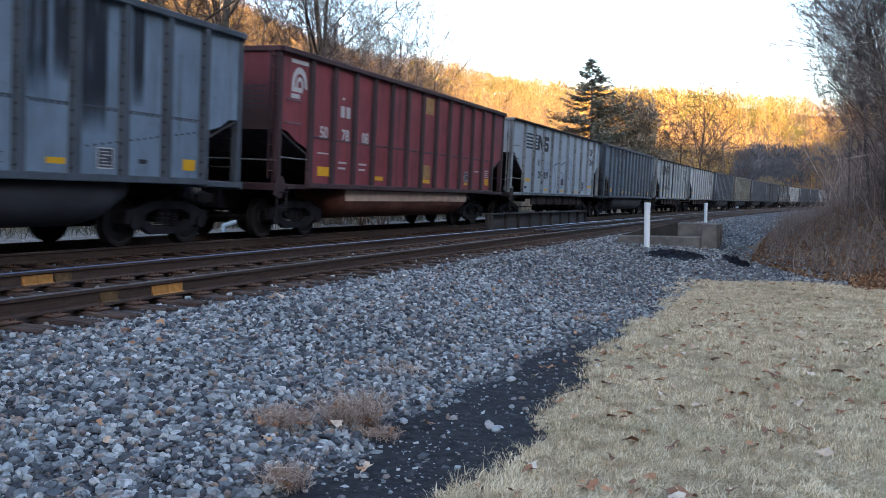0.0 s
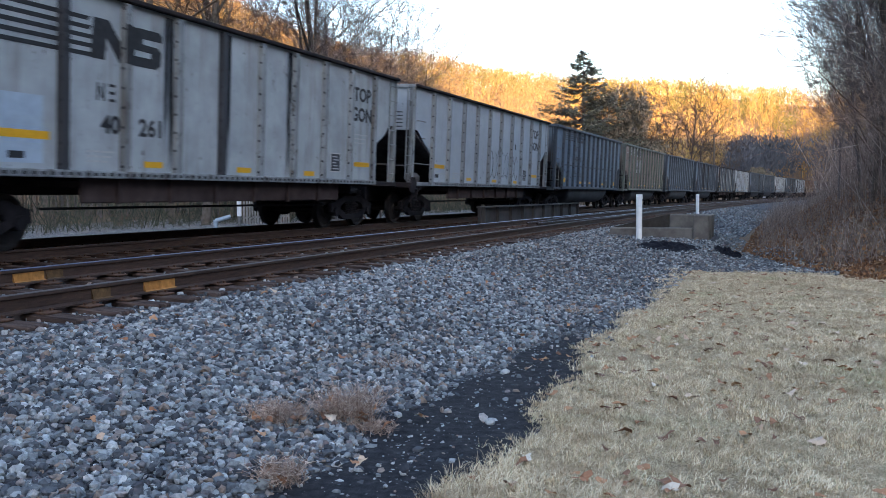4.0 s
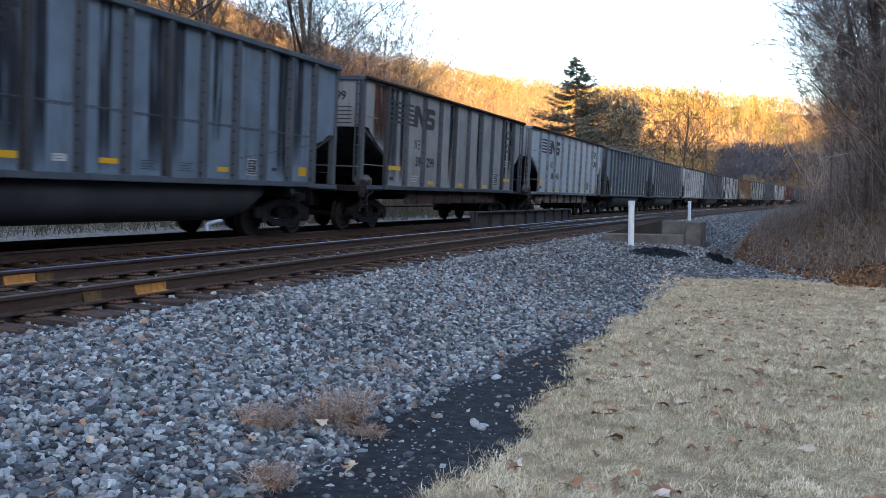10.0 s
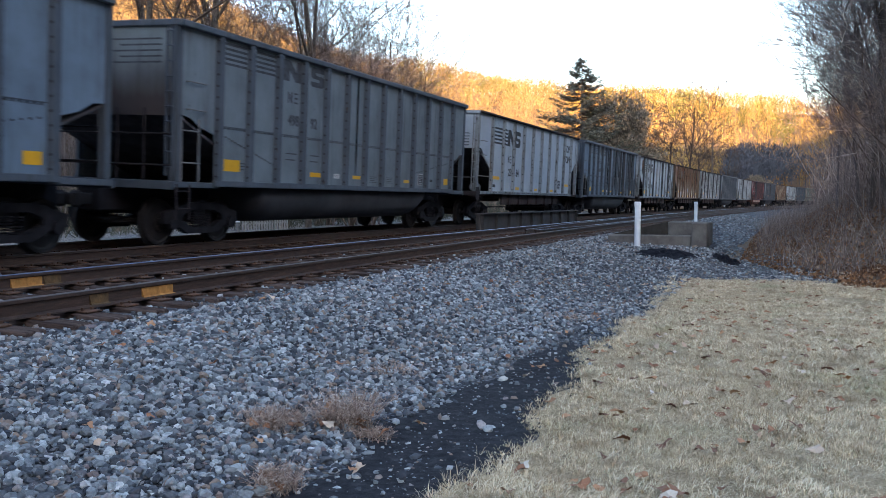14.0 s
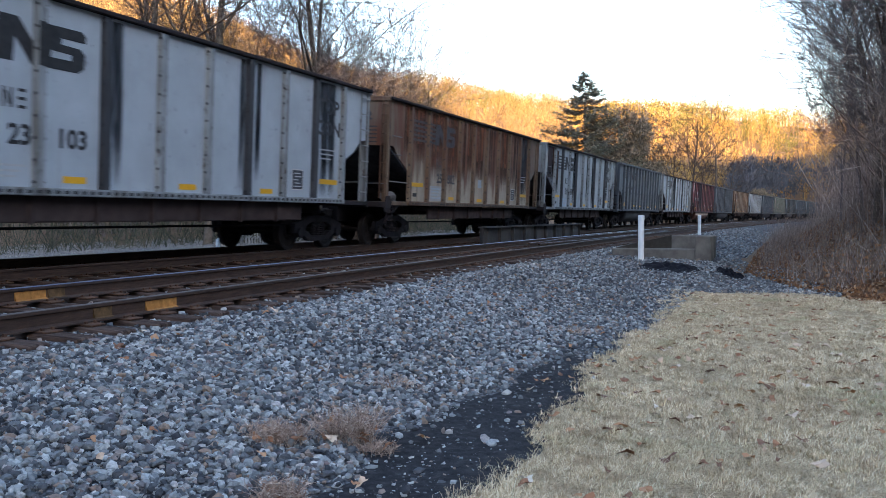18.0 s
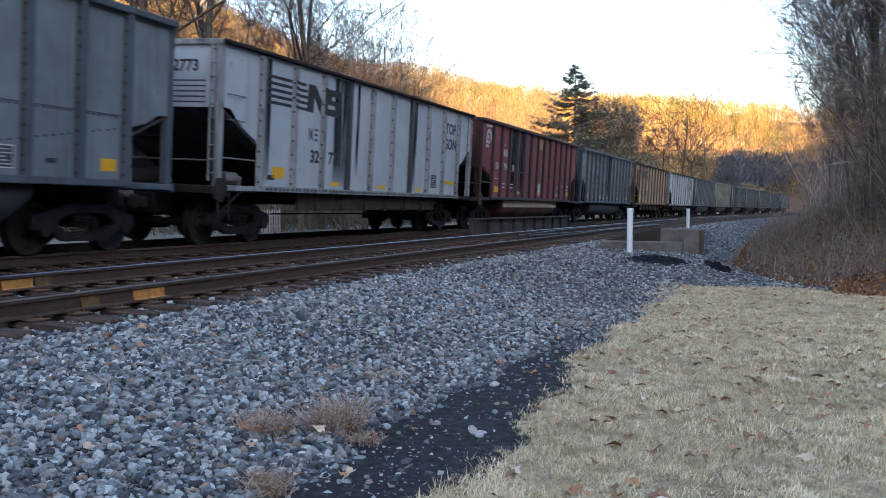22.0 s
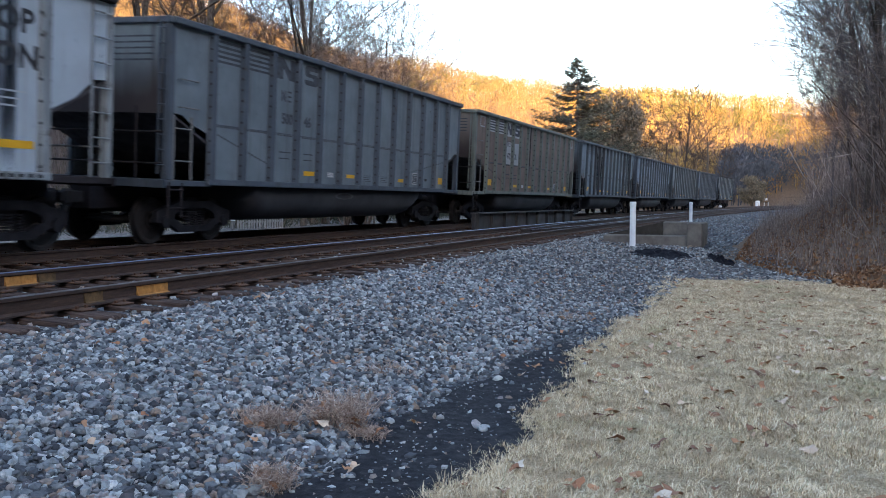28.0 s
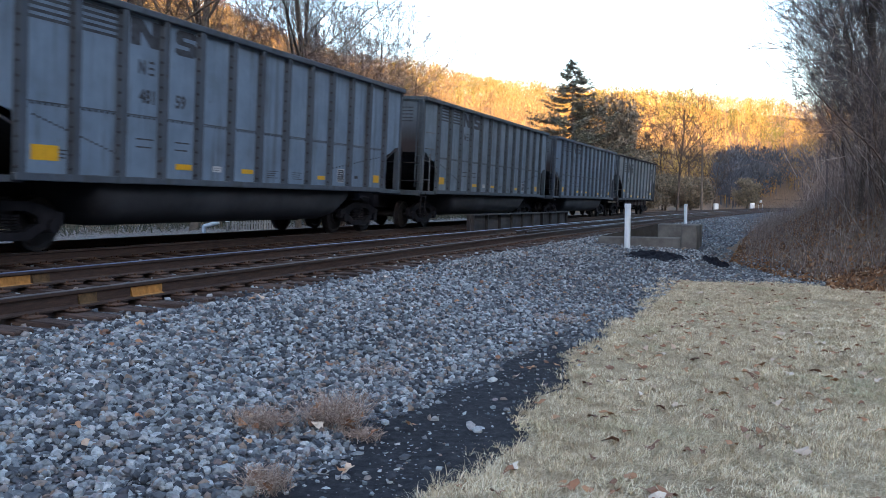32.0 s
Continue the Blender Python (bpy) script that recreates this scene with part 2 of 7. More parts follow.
NEEDLE = island_mat("conifer needles", [(0.0, (0.095, 0.105, 0.088)), (0.6, (0.165, 0.172, 0.132)), (1.0, (0.26, 0.23, 0.17))])
# Yellower trees on the right hill, colour also raised in place of stronger sun
SUN_LIFTED_WOODS = island_mat("yellow winter woods lifted for sun", [(0.0, (0.09, 0.055, 0.020)), (0.35, (0.26, 0.165, 0.055)), (0.75, (0.46, 0.31, 0.105)), (1.0, (0.60, 0.45, 0.17))], 0.95,
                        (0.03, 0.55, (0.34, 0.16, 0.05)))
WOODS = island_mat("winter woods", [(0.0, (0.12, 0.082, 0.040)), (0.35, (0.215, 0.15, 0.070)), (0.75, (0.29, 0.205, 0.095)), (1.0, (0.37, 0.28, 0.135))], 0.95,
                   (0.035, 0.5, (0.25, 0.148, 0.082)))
PINES = island_mat("hillside pines", [(0.0, (0.05, 0.055, 0.018)), (0.6, (0.13, 0.13, 0.04)), (1.0, (0.22, 0.20, 0.07))])
EVERGREEN = island_mat("brown-green foliage", [(0.0, (0.10, 0.090, 0.068)), (0.6, (0.19, 0.162, 0.122)), (1.0, (0.29, 0.23, 0.17))])
UNDERBRUSH = island_mat("evergreen brush", [(0.0, (0.035, 0.042, 0.032)), (0.6, (0.075, 0.08, 0.058)), (1.0, (0.13, 0.11, 0.08))])
DEAD_LEAF = island_mat("fallen leaves", [(0.0, (0.09, 0.05, 0.032)), (0.5, (0.19, 0.10, 0.055)), (0.85, (0.33, 0.17, 0.08)), (1.0, (0.42, 0.33, 0.25))])
BRUSH_TWIG = island_mat("thicket twigs", [(0.0, (0.085, 0.066, 0.060)), (0.45, (0.175, 0.135, 0.120)), (0.8, (0.27, 0.21, 0.185)), (1.0, (0.42, 0.36, 0.32))])
WEED = island_mat("dead weed stems", [(0.0, (0.13, 0.085, 0.065)), (0.5, (0.36, 0.26, 0.205)), (0.85, (0.54, 0.43, 0.36)), (1.0, (0.70, 0.62, 0.55))])

# ---------------------------------------------------------------- building blocks


class Geo:
    """Collects boxes, tubes and faces, and turns them into one mesh."""

    def __init__(self):
        self.v, self.f = [], []

    def add(self, verts, faces):
        n = len(self.v)
        self.v += [tuple(p) for p in verts]
        self.f += [tuple(i + n for i in f) for f in faces]
        return self

    def box(self, x0, x1, y0, y1, z0, z1, bevel=0.0):
        if bevel <= 0:
            v = [(x, y, z) for z in (z0, z1) for y in (y0, y1) for x in (x0, x1)]
            return self.add(v, [(0, 2, 3, 1), (4, 5, 7, 6), (0, 1, 5, 4), (2, 6, 7, 3), (0, 4, 6, 2), (1, 3, 7, 5)])
        b = min(bevel, (x1 - x0) / 2.1, (y1 - y0) / 2.1, (z1 - z0) / 2.1)
        ring = [(x0 + b, y0), (x1 - b, y0), (x1, y0 + b), (x1, y1 - b), (x1 - b, y1), (x0 + b, y1), (x0, y1 - b), (x0, y0 + b)]
        cx, cy = (x0 + x1) / 2, (y0 + y1) / 2
        kx, ky = 1 - 2 * b / (x1 - x0), 1 - 2 * b / (y1 - y0)
        inner = [(cx + (x - cx) * kx, cy + (y - cy) * ky) for x, y in ring]
        v = [(*p, z0) for p in inner] + [(*p, z0 + b) for p in ring] + [(*p, z1 - b) for p in ring] + [(*p, z1) for p in inner]
        f = [tuple(range(7, -1, -1)), tuple(range(24, 32))]
        for k in range(3):
            f += [(k * 8 + i, k * 8 + (i + 1) % 8, k * 8 + 8 + (i + 1) % 8, k * 8 + 8 + i) for i in range(8)]
        return self.add(v, f)

    def tube(self, p, q, r0, r1=None, n=8, caps=True):
        p, q = Vector(p), Vector(q)
        r1 = r0 if r1 is None else r1
        a = (q - p).normalized()
        u = a.orthogonal().normalized()
        w = a.cross(u)
        v = []
        for c, r in ((p, r0), (q, r1)):
            v += [c + (u * math.cos(2 * math.pi * i / n) + w * math.sin(2 * math.pi * i / n)) * r for i in range(n)]
        f = [(i, (i + 1) % n, n + (i + 1) % n, n + i) for i in range(n)]
        if caps:
            f += [tuple(range(n - 1, -1, -1)), tuple(range(n, 2 * n))]
        return self.add(v, f)

    def prism(self, pts, y0, y1):
        """A plate in the x-z plane, from y0 to y1."""
        n = len(pts)
        v = [(x, y0, z) for x, z in pts] + [(x, y1, z) for x, z in pts]
        f = [tuple(range(n)), tuple(range(2 * n - 1, n - 1, -1))] + [((i + 1) % n, i, n + i, n + (i + 1) % n) for i in range(n)]
        return self.add(v, f)

    def sweep(self, rings, closed=True, caps=True):
        n = len(rings[0])
        v = [p for r in rings for p in r]
        f = []
        for k in range(len(rings) - 1):
            for i in range(n if closed else n - 1):
                j = (i + 1) % n
                f.append((k * n + i, k * n + j, (k + 1) * n + j, (k + 1) * n + i))
        if caps and closed:
            f += [tuple(range(n - 1, -1, -1)), tuple(range((len(rings) - 1) * n, len(rings) * n))]
        return self.add(v, f)

    def mesh(self, name, *mats, smooth_it=False):
        m = bpy.data.meshes.new(name)
        m.from_pydata(self.v, [], self.f)
        for k in mats:
            m.materials.append(k)
        bm = bmesh.new()
        bm.from_mesh(m)
        bmesh.ops.recalc_face_normals(bm, faces=bm.faces)
        bm.to_mesh(m)
        bm.free()
        if smooth_it:
            m.polygons.foreach_set("use_smooth", [True] * len(m.polygons))
        m.update()
        return m


def fast_mesh(name, verts, faces, mat):
    """A mesh from arrays of points and of triangles or quads."""
    m = bpy.data.meshes.new(name)
    verts, faces = np.asarray(verts, np.float32), np.asarray(faces, np.int32)
    k = faces.shape[1]
    m.vertices.add(len(verts))
    m.vertices.foreach_set("co", verts.ravel())
    m.loops.add(faces.size)
    m.loops.foreach_set("vertex_index", faces.ravel())
    m.polygons.add(len(faces))
    m.polygons.foreach_set("loop_start", np.arange(len(faces), dtype=np.int32) * k)
    m.update(calc_edges=True)
    m.shade_flat()
    m.materials.append(mat)
    return m


def put(name, mesh, parent=None, m=None, label="", mat=None):
    """One mesh object, as a part of its parent."""
    ob = new(name, mesh)
    if parent is not None:
        ob.parent = parent
    if m is not None:
        ob.matrix_basis = m
    if label:
        tagged(ob, label)
    if mat is not None:
        ob.material_slots[0].link = "OBJECT"
        ob.material_slots[0].material = mat
    return ob


def along(s, w, z, turn=0.0, lean=0.0):
    """A pose on the line: local x runs along it, y to its left."""
    p = at(s, w, z)
    return pose(p.x, p.y, p.z, lean, 0, 90 - math.degrees(heading(s)) + turn)

# ---------------------------------------------------------------- ground


def sheet(name, s_list, w_list, mat, lift=0.0):
    ss, ww = np.meshgrid(s_list, w_list, indexing="ij")
    x, y = line_xy(ss, ww)
    z = ground_z(ss, ww) + lift
    v = np.stack([x, y, z], -1).reshape(-1, 3)
    n, k = len(s_list), len(w_list)
    i = (np.arange(n - 1)[:, None] * k + np.arange(k - 1)[None, :]).ravel()
    f = np.stack([i, i + k, i + k + 1, i + 1], -1)[:, ::-1]
    m = fast_mesh(name, v, f, mat)
    m.polygons.foreach_set("use_smooth", [True] * len(m.polygons))
    return new(name, m)


S_ALL = np.unique(np.concatenate([np.arange(-900, -60, 30.0), np.arange(-60, 0, 4.0), np.arange(0, 60, 0.5), np.arange(60, 200, 4), np.arange(200, 1000, 12)]))
W_ALL = np.unique(np.concatenate([np.arange(-900, -60, 12.0), np.arange(-60, -12, 3.0), np.arange(-12, 16, 0.4), np.arange(16, 60, 2.0), np.arange(60, 900, 12)]))
ground = tagged(sheet("ground", S_ALL, W_ALL, GROUND, -0.012), "valley floor and wooded hills under brown leaf litter", kind="structure")

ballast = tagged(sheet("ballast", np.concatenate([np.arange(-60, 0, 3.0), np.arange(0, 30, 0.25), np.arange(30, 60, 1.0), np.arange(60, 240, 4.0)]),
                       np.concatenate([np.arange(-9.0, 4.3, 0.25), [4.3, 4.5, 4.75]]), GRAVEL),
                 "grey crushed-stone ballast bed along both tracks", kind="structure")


def lawn_edge(s):
    return 4.52 + 0.09 * math.sin(s * 0.9 + 2.5) + 0.07 * math.sin(s * 2.7) + 0.04 * math.sin(s * 7.1) + 0.16 * max(0.0, 1 - abs(s - 4.0) / 2.5)


def lawn():
    ss = np.arange(-14, 17.61, 0.2)
    v, f = [], []
    cols = 40
    for s in ss:
        e = lawn_edge(s)
        out = 13.0 if s < 8 else 13.0 - 0.1 * (s - 8)
        for j in range(cols):
            w = e + (out - e) * (j / (cols - 1)) ** 1.3
            x, y = line_xy(s, w)
            v.append((float(x), float(y), gz(s, w) + 0.012 + 0.006 * math.sin(s * 5 + j)))
    n = len(ss)
    i = (np.arange(n - 1)[:, None] * cols + np.arange(cols - 1)[None, :]).ravel()
    m = fast_mesh("lawn", v, np.stack([i + 1, i + cols + 1, i + cols, i], -1), LAWN)
    m.polygons.foreach_set("use_smooth", [True] * len(m.polygons))
    return tagged(new("lawn", m), "short dormant straw-coloured lawn beside the ballast", kind="structure")


lawn_ob = lawn()

# ---------------------------------------------------------------- tracks
HEAD, WEB, FOOT, TALL = 0.037, 0.010, 0.07, 0.17


def rail_profile():
    return [(-FOOT, -TALL), (FOOT, -TALL), (FOOT, -TALL + 0.012), (WEB, -TALL + 0.03), (WEB, -0.045), (HEAD, -0.035), (HEAD, -0.006), (HEAD - 0.008, 0),
            (-HEAD + 0.008, 0), (-HEAD, -0.006), (-HEAD, -0.035), (-WEB, -0.045), (-WEB, -TALL + 0.03), (-FOOT, -TALL + 0.012)]


def rail_mesh(name, w, z, s_list, top):
    g = Geo()
    prof = rail_profile()
    rings = []
    for s in s_list:
        rings.append([at(s, w + a, z + b) for a, b in prof])
    g.sweep(rings)
    m = g.mesh(name, RAIL, top)
    # the running surface is worn bright
    for p in m.polygons:
        c = p.center
        if p.normal.z > 0.7 and abs(c.z - z) < 0.004:
            p.material_index = 1
    return m


def new_thing(name, label, category="", group="", kind="", m=None):
    e = new(name)
    if m is not None:
        e.matrix_basis = m
    return tagged(e, label, category, group, kind)


S_RAIL = [-120, -60, -30, -10, 0] + [i * 2.0 for i in range(1, 31)] + [64 + 6 * i for i in range(30)]
near_track = new_thing("track", "empty near track with rusty rails on weathered ties", kind="structure")
far_track = new_thing("track", "far track that carries the train", kind="structure")
put("rail", rail_mesh("rail", 0.0, 0.0, S_RAIL, RAIL_TOP), near_track)
put("rail", rail_mesh("rail", -GAUGE - 0.07, BANK, S_RAIL, RAIL_SHINY), near_track)
put("rail", rail_mesh("rail", -TRACK2, RAISE2, S_RAIL, RAIL_TOP), far_track)
put("rail", rail_mesh("rail", -TRACK2 - GAUGE - 0.07, RAISE2 + BANK, S_RAIL, RAIL_TOP), far_track)
# inner guard rails on the way to the bridge, brought to a point
for a, b in ((-0.28, -0.60), (-1.22, -0.90)):
    g = Geo()
    rings = []
    for s in (25.5, 28, 31, 34, 38, 43, 50):
        k = smooth(33, 25.5, s)
        w = a + (b - a) * float(k)
        rings.append([at(s, w + x, BANK * (-w / GAUGE) - 0.01 + z) for x, z in rail_profile()])
    g.sweep(rings)
    m = g.mesh("guard_rail", RAIL, RAIL_SHINY)
    for p in m.polygons:
        if p.normal.z > 0.9 and p.area > 0.05 and p.center.z > 0:
            p.material_index = 1
    put("guard_rail", m, near_track, label="bright guard rail between the running rails")

tie_mesh = [Geo().box(-0.115, 0.115, -1.30, 1.30, -0.18, 0, 0.012).mesh("tie", TIE) for _ in range(1)][0]
for v in tie_mesh.vertices:
    v.co.z += 0.006 * math.sin(v.co.y * 9)
plate_g = Geo().box(-0.1, 0.1, -0.19, 0.19, 0.0, 0.018, 0.005)
for sx, sy in ((-0.06, 0.1), (0.06, -0.1), (-0.06, -0.1), (0.06, 0.1)):
    plate_g.box(sx - 0.012, sx + 0.012, sy - 0.012, sy + 0.012, 0.018, 0.042)
plate_mesh = plate_g.mesh("tie_plate", PLATE)
LEAN = math.degrees(math.atan2(BANK, GAUGE))
for track, w0, z0 in ((near_track, 0.0, 0.0), (far_track, -TRACK2, RAISE2)):
    for i in range(190):
        s = -14 + i * 0.53
        wc = w0 - GAUGE / 2 - 0.035
        j = random.uniform
        m = along(s + j(-0.02, 0.02), wc + j(-0.06, 0.06), z0 + BANK / 2 - TALL - 0.022 + j(-0.006, 0.004), j(-1.2, 1.2), LEAN)
        put("tie", tie_mesh, track, m)
        if i < 110:
            for w, z in ((w0, z0), (w0 - GAUGE - 0.07, z0 + BANK)):
                put("tie_plate", plate_mesh, track, along(s, w, z - TALL - 0.016, 0, LEAN))
# ties too far off to tell apart
g = Geo()
for track, w0, z0 in ((0, 0.0, 0.0), (1, -TRACK2, RAISE2)):
    for i in range(230):
        s = 87 + i * 0.6
        a = [at(s + ds, w0 + dw, z0 + BANK * (-dw) / GAUGE - TALL - 0.02) for ds in (-0.12, 0.12) for dw in (0.6, -2.0)]
        g.add(a + [p - Vector((0, 0, 0.1)) for p in a], [(0, 1, 3, 2), (0, 2, 6, 4), (0, 4, 5, 1), (2, 3, 7, 6)])
tagged(new("far_ties", g.mesh("far_ties", TIE)), "ties of the line in the distance", kind="stuff")

# yellow marks painted on the webs of the near rails
def web_mark(s0, s1, w, z, mat):
    g = Geo()
    rings = []
    for s in np.linspace(s0, s1, 4):
        rings.append([at(s, w + 0.0125, z - 0.05), at(s, w + 0.0125, z - 0.14), at(s, w + 0.045, z - TALL + 0.022), at(s, w + 0.040, z - TALL + 0.026),
                      at(s, w + 0.0105, z - 0.136), at(s, w + 0.0105, z - 0.05)])
    g.sweep(rings)
    put("paint_mark", g.mesh("paint_mark", mat), near_track, label="faded yellow paint on the rail web")


for s0, s1, w, z, mat in ((7.55, 8.06, 0.0, 0.0, YELLOW_MARK), (6.80, 7.06, 0.0, 0.0, FAINT_MARK), (7.30, 7.74, -GAUGE - 0.07, BANK, YELLOW_MARK), (7.76, 8.02, -GAUGE - 0.07, BANK, FAINT_MARK)):
    web_mark(s0, s1, w, z, mat)

# ---------------------------------------------------------------- bridge and posts
bridge = new_thing("bridge_girder", "low blackened steel bridge girder between the tracks", kind="structure")


def girder():
    g = Geo()
    rings = []
    for s in np.linspace(25.5, 38.0, 8):
        rings.append([at(s, -2.35 + a, b) for a, b in ((0.14, 0.46), (0.14, 0.50), (-0.14, 0.50), (-0.14, 0.46), (-0.02, 0.46), (-0.02, -0.4), (0.02, -0.4), (0.02, 0.46))])
    g.sweep(rings)
    put("web", g.mesh("web", GIRDER), bridge)
    for i in range(10):
        s = 25.6 + i * 1.37
        put("stiffener", Geo().box(-0.012, 0.012, -0.12, 0.12, -0.4, 0.46).mesh("stiffener", GIRDER), bridge, along(s, -2.35, 0))


girder()


def wall_piece(name, s0, s1, w0, w1, z0, z1, mat, label):
    """A concrete wall with a worn edge, square to the line."""
    m = Geo().box(0, s1 - s0, w0 - w1, 0, z0, z1, 0.03).mesh(name, mat)
    return tagged(put(name, m, None, along(s0, w0, 0)), label, kind="structure")


wall_piece("abutment_wall", 24.6, 24.95, 1.70, 3.92, -1.6, -0.06, CONCRETE, "low stained concrete wing wall beside the track")
wall_piece("abutment_side", 24.5, 25.6, 3.925, 4.33, -1.6, 0.29, CONCRETE, "raised concrete end wall of the culvert")
# the back wall's top slopes down to the track
m = Geo().add([(x, -w, z) for x in (0, 0.4) for w, z in ((1.5, -1.6), (3.10, -1.6), (3.10, 0.27), (1.5, -0.10))],
              [(0, 1, 2, 3), (7, 6, 5, 4), (0, 4, 5, 1), (1, 5, 6, 2), (2, 6, 7, 3), (3, 7, 4, 0)]).mesh("abutment_inner", CONCRETE_DARK)
tagged(put("abutment_inner", m, None, along(26.3, 0, 0)), "dark sloping wall inside the culvert", kind="structure")
wall_piece("abutment_back", 26.2, 26.7, 3.104, 4.30, -1.6, 0.27, CONCRETE, "concrete back wall of the culvert")


def marker_post(s, w, z, tall, r):
    ob = new_thing("marker_post", "white plastic pipe post with a cap in the gravel", "post", "white posts", m=along(s, w, z))
    put("pipe", Geo().tube((0, 0, -0.3), (0, 0, tall - 0.09), r, n=20).mesh("pipe", WHITE_PIPE), ob)
    g = Geo().tube((0, 0, tall - 0.12), (0, 0, tall - 0.015), r * 1.12, n=20).tube((0, 0, tall - 0.015), (0, 0, tall), r * 1.12, r * 0.95, n=20)
    put("cap", g.mesh("cap", WHITE_PIPE), ob)
    return ob


marker_post(23.0, 2.75, -0.32, 1.16, 0.075)
marker_post(49.5, 1.45, -0.32, 1.16, 0.085)

# ---------------------------------------------------------------- the train


def car_paint(name, base, rust=(0.16, 0.07, 0.035), amount=0.3, grime=0.5, fade=0.2, rough=0.7, above=None, spots=0.0, coal=None):
    """Weathered car paint: vertical streaks of rust and soot over faded colour."""
    k = Mat(name, rough)
    streak = k.noise(1.0, 5, k.place((3.6, 3.6, 0.24), True), 0.68)
    fine = k.noise(1.0, 5, k.place((9.0, 9.0, 0.5), True), 0.7)
    blotch = k.noise(1.6, 6, k.place((1, 1, 1), True))
    light = tuple(min(1, v * (1 + fade)) for v in base)
    dark = tuple(v * (1 - fade) for v in base)
    col = k.ramp(blotch, [(0.3, dark), (0.7, light)])
    lo = 0.78 - 0.5 * amount
    col = k.mix(k.ramp(streak, [(lo - 0.10, 0.0), (lo + 0.12, 0.85)]), col, rust)
    if above is not None:
        # rust that has run down from the top chord to an uneven line
        sep = k.n.new("ShaderNodeSeparateXYZ")
        k.l.new(k.co, sep.inputs[0])
        add = k.n.new("ShaderNodeMath")
        add.operation = "MULTIPLY_ADD"
        add.inputs[1].default_value = 3.0
        k.l.new(streak, add.inputs[0])
        k.l.new(sep.outputs["Z"], add.inputs[2])
        rng_ = k.n.new("ShaderNodeMapRange")
        rng_.inputs["From Min"].default_value, rng_.inputs["From Max"].default_value = above + 1.25, above + 1.9
        k.l.new(add.outputs[0], rng_.inputs["Value"])
        mul = k.n.new("ShaderNodeMath")
        mul.operation = "MULTIPLY"
        k.l.new(rng_.outputs[0], mul.inputs[0])
        mul.inputs[1].default_value = 0.85
        col = k.mix(mul.outputs[0], col, (0.115, 0.078, 0.055))
        run = k.noise(1.0, 4, k.place((1.9, 1.9, 0.33), True), 0.6)
        mul2 = k.n.new("ShaderNodeMath")
        mul2.operation = "MULTIPLY"
        k.l.new(rng_.outputs[0], mul2.inputs[0])
        k.l.new(k.ramp(run, [(0.44, 0.0), (0.56, 0.95)]), mul2.inputs[1])
        col = k.mix(mul2.outputs[0], col, rust)
        col = k.mix(k.ramp(fine, [(0.36, 0.55), (0.46, 0.0)]), col, (0.20, 0.165, 0.10))
    soot = tuple(v * 0.22 + 0.012 for v in base)
    lo = 0.80 - 0.42 * grime
    col = k.mix(k.ramp(fine, [(lo - 0.08, 0.0), (lo + 0.16, 0.8)]), col, soot)
    if spots > 0:
        spot = k.noise(5.5, 5, k.place((1.4, 1.4, 0.8), True), 0.7)
        hi = 0.72 - 0.2 * spots
        col = k.mix(k.ramp(spot, [(hi - 0.03, 0.0), (hi + 0.05, 0.85)]), col, (0.045, 0.030, 0.024))
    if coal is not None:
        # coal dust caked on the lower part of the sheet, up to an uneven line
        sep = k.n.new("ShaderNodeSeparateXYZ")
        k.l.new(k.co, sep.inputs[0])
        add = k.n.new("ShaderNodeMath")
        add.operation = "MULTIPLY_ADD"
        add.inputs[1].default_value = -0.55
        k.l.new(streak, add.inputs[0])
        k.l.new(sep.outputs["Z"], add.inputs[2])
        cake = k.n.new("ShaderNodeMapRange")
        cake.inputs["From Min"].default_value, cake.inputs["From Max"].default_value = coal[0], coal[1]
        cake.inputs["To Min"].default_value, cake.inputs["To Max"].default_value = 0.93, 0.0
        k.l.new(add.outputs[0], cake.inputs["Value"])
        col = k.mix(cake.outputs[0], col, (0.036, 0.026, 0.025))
    k.colour(col)
    k.bump(blotch, 0.15, 0.02)
    return k.m


